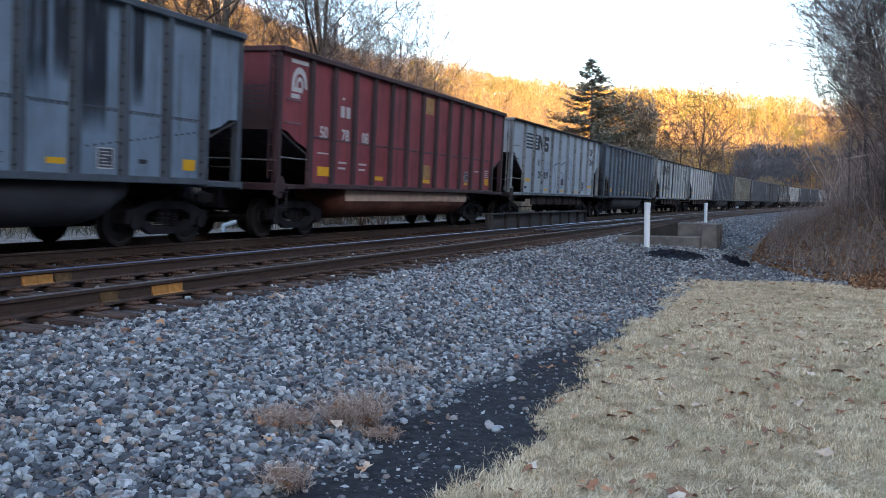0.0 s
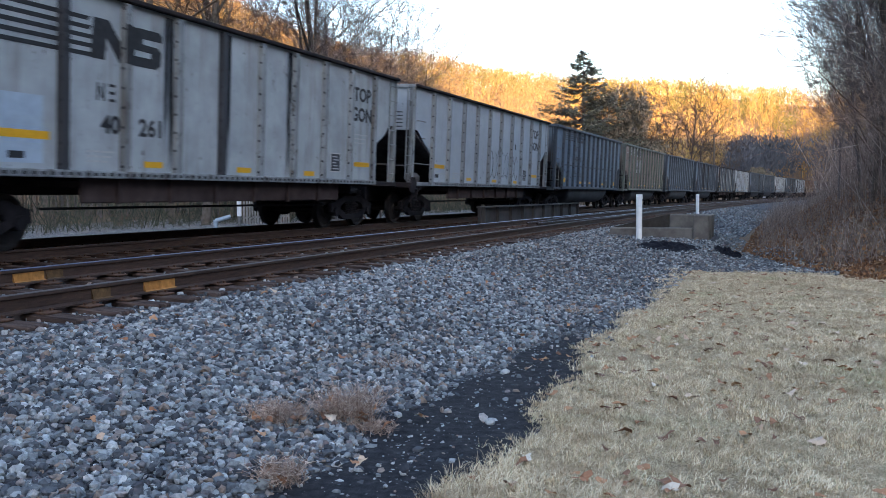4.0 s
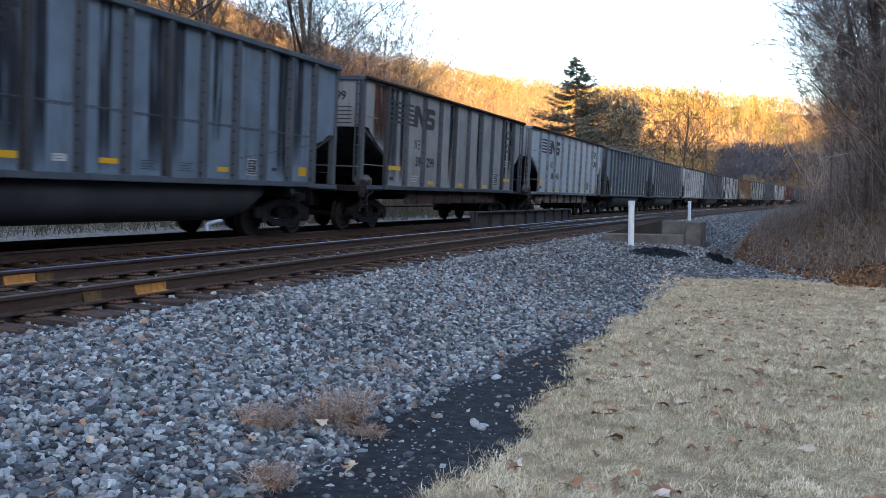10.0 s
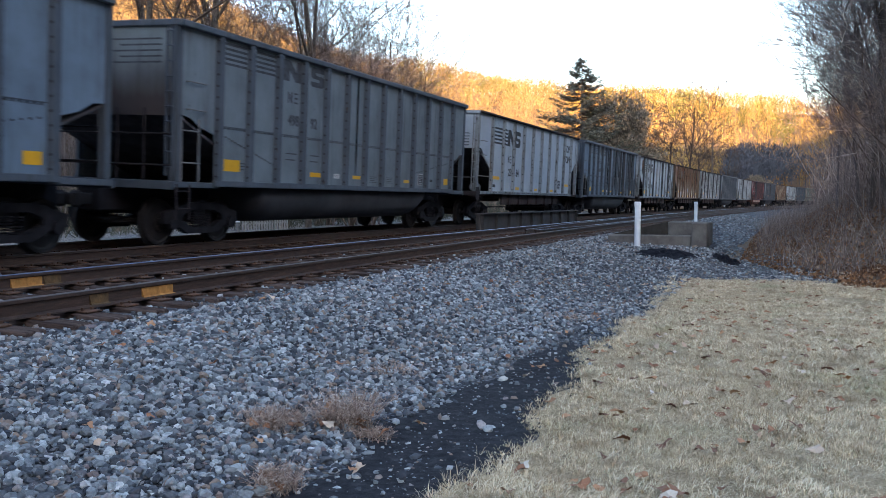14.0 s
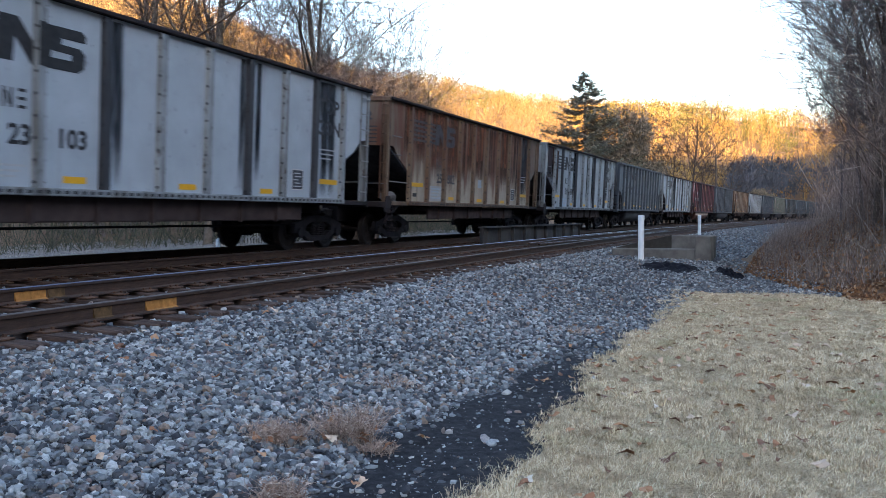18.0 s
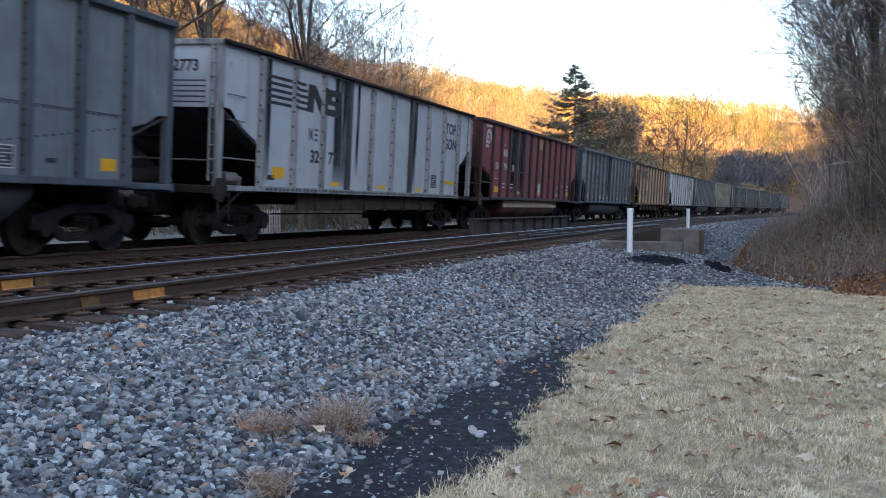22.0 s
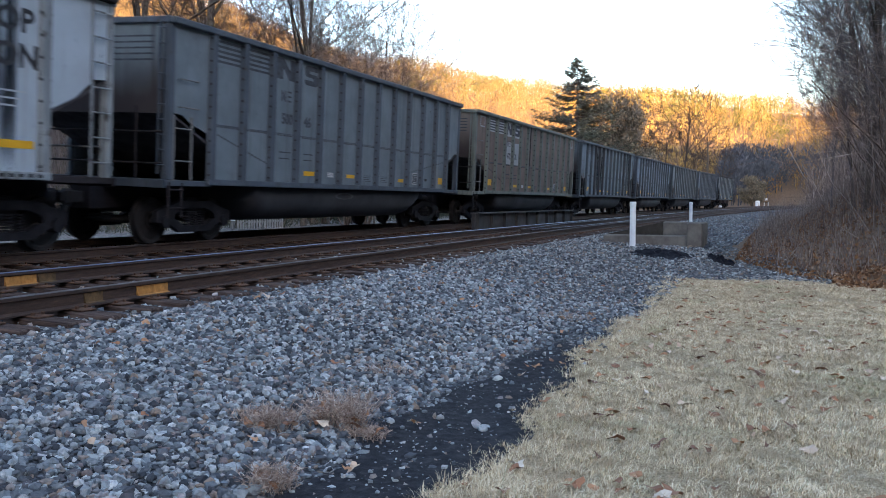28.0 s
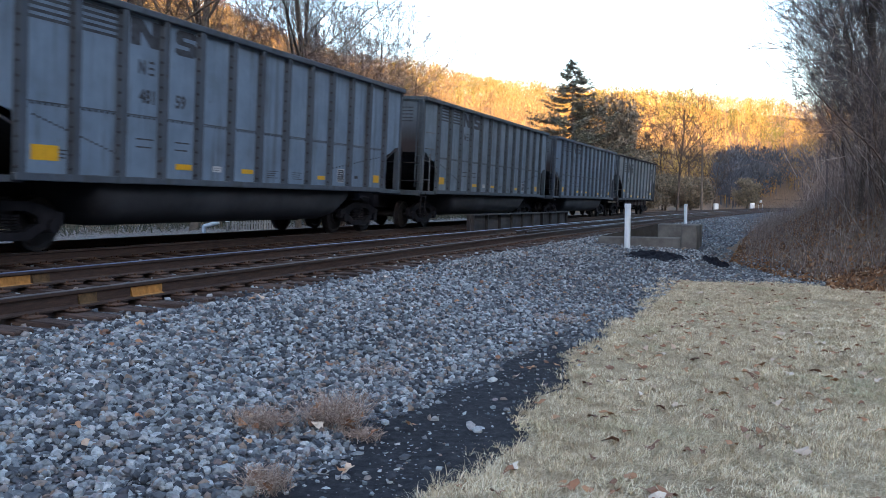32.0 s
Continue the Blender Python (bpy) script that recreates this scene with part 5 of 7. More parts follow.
# runs of soot by car: panel (-1 is the end panel), from, to, how far down
SOOT_RUNS = {
    "534 ": [(3, 0.12, 0.98, 1.2), (4, 0.15, 0.40, 1.3), (5, 0.40, 0.70, 1.3), (6, 0.55, 0.95, 1.4), (7, 0.15, 0.5, 1.5), (8, 0.3, 0.6, 2.0), (10, 0.55, 0.95, 1.4), (11, 0.2, 0.6, 1.6)],
    "39 299": [(0, 0.10, 0.80, 1.2), (0, 0.95, 1.2, 1.2), (3, 0.85, 1.22, 1.2), (8, 0.12, 0.55, 1.3), (8, 0.75, 1.2, 1.6), (5, 1.0, 1.22, 1.3)],
    "487 53": [(9, 0.08, 0.45, 1.2)],
    "485 83": [(4, 0.12, 0.9, 1.3), (5, 0.12, 0.5, 1.4), (6, 0.55, 0.95, 1.5), (7, 0.2, 0.9, 1.3), (8, 0.6, 0.95, 1.3), (9, 0.1, 0.5, 1.3), (10, 0.4, 0.9, 1.3), (11, 0.12, 0.95, 1.2)],
    "23 103": [(0, 0.5, 0.62, 1.3), (0, 0.80, 0.92, 1.3), (0, 1.0, 1.22, 1.2), (3, 0.08, 0.42, 1.2), (5, 1.0, 1.22, 1.25), (6, 0.25, 0.45, 1.6), (8, 0.10, 1.0, 1.2)],
    "31 638": [(1, 0.1, 0.3, 1.2), (2, 0.80, 1.25, 1.2), (3, 0.06, 0.25, 1.2), (5, 0.85, 1.24, 1.2), (6, 0.07, 0.3, 1.2), (8, 0.1, 0.9, 1.2), (4, 1.0, 1.2, 1.6)],
    "32 773": [(2, 0.55, 1.24, 1.2), (3, 0.45, 0.62, 1.7), (6, 0.08, 0.5, 1.2), (0, 0.15, 0.4, 1.2)],
    "50 79 19": [(2, 0.30, 0.96, 1.3), (3, 0.40, 0.97, 1.2), (4, 0.85, 0.98, 1.3)],
    "488 84": [(5, 0.5, 0.97, 1.3), (6, 0.08, 0.2, 1.3)],
    "first": [(8, 0.15, 0.55, 2.2), (8, 0.6, 0.95, 2.6), (9, 0.12, 0.7, 1.9), (10, 0.2, 0.5, 2.4)],
    "sooty": [(2, 0.09, 0.96, 1.15), (3, 0.09, 0.96, 1.15), (6, 0.15, 0.35, 1.8), (8, 0.15, 0.3, 1.8), (11, 0.1, 0.95, 1.15), (10, 0.5, 0.8, 1.5)],
    "blue": [(7, 0.55, 0.80, 1.4), (7, 0.86, 1.05, 1.4), (8, 0.15, 0.85, 1.25)],
    "498 92": [(5, 0.55, 0.68, 1.4)],
    "472 76": [(5, 0.45, 0.60, 1.4)],
    "40 261": [(2, 0.95, 1.22, 1.25), (4, 0.08, 0.3, 1.25), (5, 1.0, 1.22, 1.3)],
}
# ribs that soot has blackened
SOOT_RIBS = {"39 299": (0, 4, 8), "487 53": (9,), "23 103": (0, 3, 6, 8), "31 638": (3, 6, 8, 1), "32 773": (3, 6), "50 79 19": (3, 4), "488 84": (6,), "sooty": (2, 3, 4, 10, 12), "534 ": (3, 4, 7),
             "485 83": (5, 8, 9, 11), "40 261": (1, 4)}


# kind, paint, label, number, extras
TRAIN = [
    ("b", "pale", "pale grey tub-bottomed coal gondola with soot-streaked ribs", "", "first"),
    ("r", "red", "oxide-red coal gondola with white arch emblem and round tub", "50 78 08", ""),
    ("t", "white", "off-white coal gondola with graffiti and dark stripes", "29 809", "tag"),
    ("b", "grey", "grey tub-bottomed coal gondola with stripes and yellow reflectors", "482 80", ""),
    ("t", "dirty_white", "dirty white coal gondola with pale blue patch", "40 261", "blue"),
    ("t", "white", "off-white coal gondola with large outlined graffiti", "", "graffiti"),
    ("b", "grey", "grey tub-bottomed coal gondola with sooty end", "473 95", ""),
    ("b", "tan", "tan-grey tub-bottomed coal gondola with pale repaint patches", "468 89", "patches"),
    ("b", "grey", "grey tub-bottomed coal gondola with rubbed tub", "482 04", ""),
    ("b", "grey", "blue-grey coal gondola with winged stripes and soot runs", "534 ", "winged soot"),
    ("t", "grimy", "grimy white coal gondola with black soot streaks", "39 299", "soot"),
    ("t", "white", "clean off-white coal gondola with bold dark stripes", "38 445", ""),
    ("b", "grey", "grey tub-bottomed coal gondola with riveted seams", "487 53", ""),
    ("b", "green_grey", "dull grey tub-bottomed coal gondola with brown end", "498 92", ""),
    ("t", "white", "off-white coal gondola with dark stripes and emblem", "23 84", ""),
    ("b", "grey", "soot-streaked grey tub-bottomed coal gondola", "485 83", "soot"),
    ("t", "white", "off-white coal gondola with rust stain and soot runs", "23 103", "soot rust"),
    ("t", "rust", "heavily rusted buff coal gondola with faded emblem", "25 882", "sheet"),
    ("t", "dirty_white", "white coal gondola with black panels and rust stains", "31 638", "soot rust"),
    ("b", "green_grey", "grey tub-bottomed coal gondola with winged stripes", "506 08", "winged"),
    ("t", "white", "off-white coal gondola with soot over its emblem", "32 773", "soot"),
    ("r", "red", "dark red coal gondola with white arch emblem", "50 79 19", ""),
    ("b", "green_grey", "clean grey tub-bottomed coal gondola with chalk marks", "488 84", ""),
    ("t", "rusty_tan", "rust-streaked tan coal gondola with dark stripes", "25 726", ""),
    ("t", "white", "off-white coal gondola with blue patch and soot", "", "blue soot"),
    ("b", "green_grey", "grey tub-bottomed coal gondola with worn lower side", "500 46", ""),
    ("b", "brown", "brown-grey coal gondola with green ribs and pale patches", "472 76", "patches"),
    ("b", "dark", "sooty grey tub-bottomed coal gondola with black runs", "", "soot odd"),
    ("b", "pale", "grey tub-bottomed coal gondola with pale scuffs", "481 59", ""),
    ("b", "dark", "dark sooty tub-bottomed coal gondola", "", ""),
    ("b", "grey", "grey tub-bottomed coal gondola near the train's end", "", ""),
    ("t", "dull", "last coal gondola of the train, its white greyed for haze", "", ""),
]


def mark_car(car, form, kind, paint, number, extra):
    left, right = (number.split(" ") + ["", ""])[:2]
    end_writing(car, form)
    r = form["ribs"]
    high = form["top"] - 0.12
    if kind == "r":
        red_marks(car, form, number.split(" "))
    elif kind == "b":
        tub_marks(car, form, left, right, "w" if "winged" in extra else "a", MARK_BLACK, PATCH if "patches" in extra else None, "odd" in extra, number == "500 46")
        if "patches" in extra:
            for x in (-form["end"] + 0.45, form["end"] - 0.85):
                patch(car, form, "window_patch", x, x + 0.5, 3.42, 3.80, PATCH, "pale frame round a dark panel", lift=0.002)
                patch(car, form, "window_patch", x + 0.05, x + 0.45, 3.46, 3.76, PAINTS["tan"], lift=0.005)
    else:
        flat_marks(car, form, left, right, FADED_BLACK if paint in ("rust", "rusty_tan") else MARK_BLACK, number != "" or extra == "", "sheet" not in extra and paint != "rusty_tan", 2.91, number == "38 445", number in ("23 103", "32 773", "25 726"))
        sill_holes(car, form)
        if "tag" in extra:
            big_tag(car, r)
            scribble(car, r[2] + 0.12, 2.05, 0.95, 0.5, BLUE_SPRAY, 21, 4)
        if "graffiti" in extra:
            scribble(car, r[4] + 0.1, 1.45, 2.3, 0.95, MARK_BLACK, 11, 5)
            scribble(car, r[6] + 0.1, 1.45, 0.9, 0.80, MARK_BLACK, 12, 2)
            patch(car, form, "hole_patch", r[6] + 0.55, r[6] + 0.67, 2.55, 2.75, MARK_BLACK)
        if "blue" in extra:
            k = 0 if number else 6
            patch(car, form, "blue_patch", r[k] + 0.12, r[k] + 0.95, 1.3, 2.25, BLUE_PATCH, "pale blue painted patch", 0.002)
        if number == "31 638":
            patch(car, form, "blue_patch", r[1] + 0.35, r[1] + 1.1, 1.26, 1.62, BLUE_PATCH, "pale blue painted patch", 0.002)
            soot_run(car, form, -1, 0.15, 1.05, 2.35, high, DARK_PURPLE, "primer_patch", "dark patch on the end panel")
            soot_run(car, form, -1, 0.85, 1.22, 2.3, high, RUST_STAIN, "rust_stain", "rust beside the dark patch")
            soot_run(car, form, 0, 0.25, 0.75, 1.8, high - 0.1, RUST_STAIN, "rust_stain", "brown rust over the stripes")
        if number == "23 103":
            soot_run(car, form, -1, 0.70, 1.25, 2.75, high - 0.1, RUST_RUN, "rust_stain", "orange rust on the end panel")
        if number == "39 299":
            soot_run(car, form, -1, 0.45, 1.30, 2.3, high, RUST_STAIN, "rust_stain", "brown stain on the end panel")
        if paint == "rusty_tan":
            soot_run(car, form, -1, 0.5, 1.1, 2.3, high - 0.3, RUST_RUN, "rust_stain", "orange rust on the end panel")
            for k in (2, 3, 5, 7):
                soot_run(car, form, k, 0.05, 0.5, 1.2, high, RUST_RUN, "rust_stain", "orange rust run")
        if "sheet" in extra:
            patch(car, form, "notice_sheet", r[1] + 0.30, r[1] + 1.2, 1.26, 1.70, PATCH, "pale notice panel", 0.002)
            patch(car, form, "blue_patch", r[4] + 0.6, r[4] + 0.95, 1.75, 2.02, BLUE_PATCH, lift=0.002)
            bars(car, r[1] + 0.4, 1.6, 0.7, 4, BLUE_PATCH, 0.04, 0.09)
            for k, x0, x1, z in ((-1, 0.9, 1.3, 2.6), (0, 0.15, 1.1, 2.4), (1, 0.3, 1.2, 2.2), (2, 0.08, 1.2, 2.1), (3, 0.08, 0.6, 2.0), (3, 0.7, 1.2, 2.3), (4, 0.1, 1.1, 2.1), (5, 0.1, 1.0, 2.2), (6, 0.15, 1.2, 2.0), (7, 0.1, 0.9, 2.1)):
                soot_run(car, form, k, x0, x1, z, high, OXIDE, "rust_stain", "red-brown rust run from the top")
            for k, x0, x1, z in ((7, 0.95, 1.15, 1.2), (8, 0.35, 1.1, 1.3)):
                soot_run(car, form, k, x0, x1, z, high)
    for k, x0, x1, z in SOOT_RUNS.get(number or ("sooty" if "odd" in extra else "blue" if "blue" in extra else extra), ()):
        soot_run(car, form, k, x0, x1, z, high)
    black = SOOT_RIBS.get(number or ("sooty" if "odd" in extra else ""), ())
    posts = [c for c in car.children if c.name.startswith("rib") and not c.name.startswith("rivet")]
    for k in black:
        for c in posts:
            if abs(c.matrix_basis.translation.x - r[k]) < 0.05:
                c.material_slots[0].material = SOOT_RIB


SCUFF = plain("rubbed tub paint", (0.085, 0.090, 0.098), 0.85, 0, 0.4, 6, 0.05)


def tub_scuff(car, x, z, a, b):
    """A rubbed ring on the side of the tub."""
    rings = []
    for i in range(19):
        t = 2 * math.pi * i / 18
        c, d = math.cos(t), math.sin(t)
        rings.append([(x + c * a * k, y, z + d * b * k) for k, y in ((1.0, -1.466), (0.72, -1.466), (0.72, -1.463), (1.0, -1.463))])
    put("scuff", Geo().sweep(rings, closed=True, caps=False).mesh("scuff", SCUFF), car, label="pale rubbed ring on the tub")


CARS = []
for kind, paint, label, number, extra in TRAIN:
    car = coal_car(kind, paint, label, lambda c, f: mark_car(c, f, kind, paint, number, extra))
    CARS.append(car)
    for x, a, b in {"482 04": ((-0.2, 0.42, 0.10), (3.1, 0.50, 0.10)), "488 84": ((-2.2, 0.25, 0.09), (1.1, 0.40, 0.07)), "500 46": ((-0.4, 0.5, 0.08),)}.get(number, ()):
        tub_scuff(car, x, 0.94, a, b)

# ---------------------------------------------------------------- vegetation


def branches(seed, tall, r, lean, depth, spread, up, kids, thin, ratio=0.72, wild=0.07, bends=4):
    """Limbs of a bare tree: a list of segments with radii and level."""
    rnd = random.Random(seed)
    out = []

    def grow(p, d, length, rad, lev):
        steps = bends if lev == 0 else 3
        pts = [p]
        rr = rad
        for k in range(steps):
            d = (d + Vector((rnd.gauss(0, 1), rnd.gauss(0, 1), rnd.gauss(0, 0.6))) * (wild + 0.06 * lev) + Vector((0, 0, up))).normalized()
            q = pts[-1] + d * length / steps
            r1 = rr * (0.84 if lev == 0 else 0.75)
            out.append((pts[-1].copy(), q.copy(), rr, r1, lev))
            pts.append(q)
            rr = r1
            if lev < depth and (lev > 0 or k > 0):
                n = kids if lev < depth - 1 else kids + 1
                for _ in range(rnd.choice((n - 1, n)) if lev == 0 else rnd.choice((1, n - 1, n))):
                    a = rnd.uniform(0, 2 * math.pi)
                    u = d.orthogonal().normalized()
                    side = (u * math.cos(a) + d.cross(u) * math.sin(a))
                    nd = (d * math.cos(spread) + side * math.sin(spread) * rnd.uniform(0.7, 1.3)).normalized()
                    grow(pts[-1] - d * length / steps * rnd.uniform(0, 0.6), nd, length * ratio * rnd.uniform(0.6, 1.0), max(thin, rr * rnd.uniform(0.4, 0.65)), lev + 1)

    grow(Vector((0, 0, -0.2)), Vector((lean[0], lean[1], 1)).normalized(), tall, r, 0)
    return out


def thin_tubes(name, P, Q, R0, R1, mat):
    """Many three-sided twigs in one mesh."""
    P, Q, R0, R1 = (np.asarray(a, float) for a in (P, Q, R0, R1))
    d = Q - P
    d /= np.linalg.norm(d, axis=1)[:, None] + 1e-9
    ref = np.where(np.abs(d[:, 2:3]) > 0.9, np.array([[1.0, 0, 0]]), np.array([[0, 0, 1.0]]))
    u = np.cross(d, ref)
    u /= np.linalg.norm(u, axis=1)[:, None] + 1e-9
    w = np.cross(d, u)
    ring = []
    for C, R in ((P, R0), (Q, R1)):
        for k in range(3):
            a = 2 * math.pi * k / 3
            ring.append(C + (u * math.cos(a) + w * math.sin(a)) * R[:, None])
    v = np.stack(ring, 1).reshape(-1, 3)
    i = (np.arange(len(P)) * 6)[:, None, None]
    f = (np.array([[0, 1, 4, 3], [1, 2, 5, 4], [2, 0, 3, 5]])[None] + i).reshape(-1, 4)
    return fast_mesh(name, v, f, mat)


def tree_meshes(name, segs, split, bark, twig):
    a = Geo()
    for p, q, r0, r1, lev in segs:
        if lev <= split:
            a.tube(p, q, r0, r1, n=8 if lev == 0 else 5, caps=False)
    thin = [g for g in segs if g[4] > split]
    return a.mesh(name + "_trunk", bark, smooth_it=True), thin_tubes(name + "_crown", [g[0] for g in thin], [g[1] for g in thin], [g[2] for g in thin], [g[3] for g in thin], twig)


def bare_tree(name, meshes, m, label, group="", category="tree"):
    e = new_thing(name, label, category, group, m=m)
    put("trunk", meshes[0], e)
    put("crown", meshes[1], e)
    return e


def on_ground(s, w, turn=0, scale=1.0, dz=0.0):
    p = at(s, w, gz(s, w) + dz)
    return pose(p.x, p.y, p.z, 0, 0, turn) @ Matrix.Scale(scale, 4)


TREE_A = [tree_meshes("tree", branches(k, 15, 0.165, (0.08 * k - 0.1, 0.05), 4, 0.75, 0.06, 3, 0.011, 0.66, 0.09), 1, BARK, TWIG) for k in (1, 2, 3)]
THICKET_TREE = [tree_meshes("tree", branches(k, 12, 0.11, (0.03, 0.02), 4, 0.55, 0.13, 3, 0.011, 0.60, 0.05, 6), 1, SLOPE_TWIG, SLOPE_TWIG) for k in (21, 22, 25)]
VALLEY_TREE = [tree_meshes("tree", branches(k, 15, 0.22, (0.10, 0.04), 3, 0.8, 0.03, 3, 0.05, 0.66), 1, DARK_TWIG, DARK_TWIG) for k in (4, 6)]
LEANING_TREE = [tree_meshes("tree", branches(k, 7.0, 0.085, (-0.42, -0.05), 3, 0.62, 0.075, 3, 0.012, 0.62, 0.06, 5), 1, SLOPE_TWIG, SLOPE_TWIG) for k in (31, 34)]
SAPLING = [tree_meshes("sapling", branches(10 + k, 6.5, 0.055, (0.15 * (k - 1.5), -0.1), 3, 0.6, 0.05, 3, 0.006, 0.62), 0, BARK, BRUSH_TWIG) for k in range(5)]


def shrub_segments(seed, stems, tall, fan):
    """Several stems that spread from one root."""
    rnd = random.Random(seed)
    out = []
    for k in range(stems):
        a = rnd.uniform(0, 2 * math.pi)
        f = fan * rnd.uniform(0.3, 1.0)
        out += branches(seed * 40 + k, tall * rnd.uniform(0.65, 1.0), 0.030, (math.cos(a) * f, math.sin(a) * f), 3, 0.75, 0.03, 3, 0.006, 0.55, 0.17)
    return out


SHRUB = [tree_meshes("shrub", shrub_segments(k, 7, 6.0, 0.60), 0, TWIG, BRUSH_TWIG) for k in (3, 5, 8)]


def polar(bearing, dist):
    return math.sin(radians(bearing)) * dist, math.cos(radians(bearing)) * dist


def sw_of(x, y):
    """s and w of a place."""
    px, py = x + DIST * N0[0], y + DIST * N0[1]
    s = px * D0[0] + py * D0[1]
    if s < 0:
        return s, px * N0[0] + py * N0[1]
    a, b = px * N0[0] + py * N0[1] - 1 / CURVE, s
    return math.atan2(b, -a) / CURVE, 1 / CURVE - math.hypot(a, b)


def stand(bearing, dist, turn=0, scale=1.0, dz=0.0):
    x, y = polar(bearing, dist)
    return pose(x, y, gz(*sw_of(x, y)) + dz, 0, 0, turn) @ Matrix.Scale(scale, 4)


# bare trees behind the far track
for k, (b, d, sc, turn) in enumerate(((-15.4, 36, 1.15, 10), (-17.3, 39, 1.0, 130), (-9.0, 42, 1.0, 250), (-8.4, 44, 0.9, 40), (-11.8, 47, 0.85, 200), (-20.5, 38, 1.0, 300),
                                      (-13.5, 50, 0.8, 160), (-24, 37, 1.1, 220), (-10.4, 56, 0.8, 330))):
    bare_tree("bare_tree", TREE_A[k % 3], stand(b, d, turn, sc), "tall leafless tree with grey bark behind the tracks", "bare trees behind the train")
for k, (b, d, sc, turn) in enumerate(((-5.0, 42, 1.5, 0), (-6.3, 44, 1.7, 120), (-7.8, 46, 1.9, 240), (-10.5, 43, 1.9, 60))):
    bare_tree("shrub", SHRUB[k % 3], stand(b, d, turn, sc), "tall spreading leafless shrub behind the tracks", "shrubs behind the train", "shrub")
for k, (b, d, sc, turn) in enumerate(((-7.4, 45, 0.66, 20), (-5.9, 46, 0.60, 140), (-4.5, 45, 0.48, 260))):
    bare_tree("bare_tree", THICKET_TREE[k % 3], stand(b, d, turn, sc), "slender leafless tree with upswept grey branches", "bare trees behind the train")
# bare trees down the valley
for k, (b, d, sc, turn) in enumerate(((14.9, 150, 1.0, 15), (14.0, 158, 0.75, 100), (13.0, 150, 0.7, 190), (12.4, 154, 0.62, 250), (15.7, 170, 0.7, 60), (17.0, 175, 0.6, 20))):
    bare_tree("bare_tree", VALLEY_TREE[k % 2], stand(b, d, turn, sc), "leafless tree in front of the sunlit hillside", "bare trees down the line")

# thicket on the right bank
rt = random.Random(5)


def bank_foot(s):
    return 5.1 - 0.017 * (s - 24) if s >= 24 else 5.1 + 0.33 * (24 - s) if s > 18.3 else 7.0 + 3.0 * (18.3 - s)


for k in range(88):
    s = 18.6 + 52 * rt.random() ** 1.5
    w = bank_foot(s) + 2.6 + rt.uniform(0, 8.0) + min(2.0, 0.06 * max(s - 24, 0))
    bare_tree("sapling", SAPLING[k % 5], on_ground(s, w, rt.uniform(0, 360), rt.uniform(0.55, 1.2)), "thin leafless sapling in the brown thicket on the bank", "thicket saplings", "sapling")
for k, (b, d, sc, turn) in enumerate(((26.8, 23.0, 0.75, 150), (28.4, 21.5, 0.8, 100), (25.8, 28.0, 0.7, 200))):
    bare_tree("shrub", SHRUB[k % 3], stand(b, d, turn, sc), "many-stemmed leafless shrub spreading over the bank", "shrubs in the thicket", "shrub")
for k, (b, d, sc, turn) in enumerate(((27.0, 24, 0.62, 30), (29.0, 27, 0.75, 320), (24.6, 31, 0.50, 75), (25.9, 27, 0.56, 140), (23.4, 40, 0.52, 250))):
    bare_tree("bare_tree", THICKET_TREE[k % 3], stand(b, d, turn, sc), "leafless tree standing in the thicket", "trees in the thicket")
for k, (b, d, sc, turn) in enumerate(((28.5, 22.0, 0.80, 0), (27.2, 25.0, 0.70, 20))):
    bare_tree("bare_tree", LEANING_TREE[k], stand(b, d, turn, sc), "leafless tree leaning out of the thicket towards the line", "trees in the thicket")
for k, (b, d, sc, turn) in enumerate(((25.2, 27, 0.46, 200), (26.6, 25, 0.52, 80), (28.0, 23.5, 0.55, 300))):
    bare_tree("bare_tree", TREE_A[k % 3], stand(b, d, turn, sc), "spreading leafless tree at the edge of the thicket", "trees in the thicket")


def brush(name, n, place, tall, r, mat, label, seed, kids=3, wild=0.28):
    """A tangle of thin bare stems, each with side twigs."""
    rnd = np.random.default_rng(seed)
    s, w = place(rnd, n)
    x, y = line_xy(s, w)
    p = np.stack([x, y, ground_z(s, w) - 0.05], -1)
    h = tall * rnd.uniform(0.35, 1.0, n)
    P, Q, A, B = [], [], [], []
    d = rnd.normal(0, wild, (n, 3)) + np.array([0, 0, 1.0])
    for k in range(3):
        q = p + d * (h / 3)[:, None]
        ra = r * (1 - 0.28 * k) * rnd.uniform(0.6, 1.3, n)
        P.append(p), Q.append(q), A.append(ra), B.append(ra * 0.72)
        for _ in range(kids):
            t = rnd.uniform(0.2, 1.0, n)[:, None]
            c = p * (1 - t) + q * t
            e = c + (rnd.normal(0, 0.5, (n, 3)) + np.array([0, 0, 0.45])) * (h * rnd.uniform(0.08, 0.26, n))[:, None]
            P.append(c), Q.append(e), A.append(ra * 0.5), B.append(ra * 0.2)
        p = q
        d = d + rnd.normal(0, 0.25, (n, 3))
    m = thin_tubes(name, np.concatenate(P), np.concatenate(Q), np.concatenate(A), np.concatenate(B), mat)
    return tagged(new(name, m), label, kind="stuff")


def bank_place(rnd, n):
    s = 18.8 + 60 * rnd.random(n) ** 1.6
    foot = np.where(s >= 24, 5.1 - 0.017 * (s - 24), 5.1 + 0.33 * (24 - s))
    return s, foot + 2.6 + np.minimum(2.0, 0.06 * np.maximum(s - 24, 0)) + 8 * rnd.random(n) ** 0.8


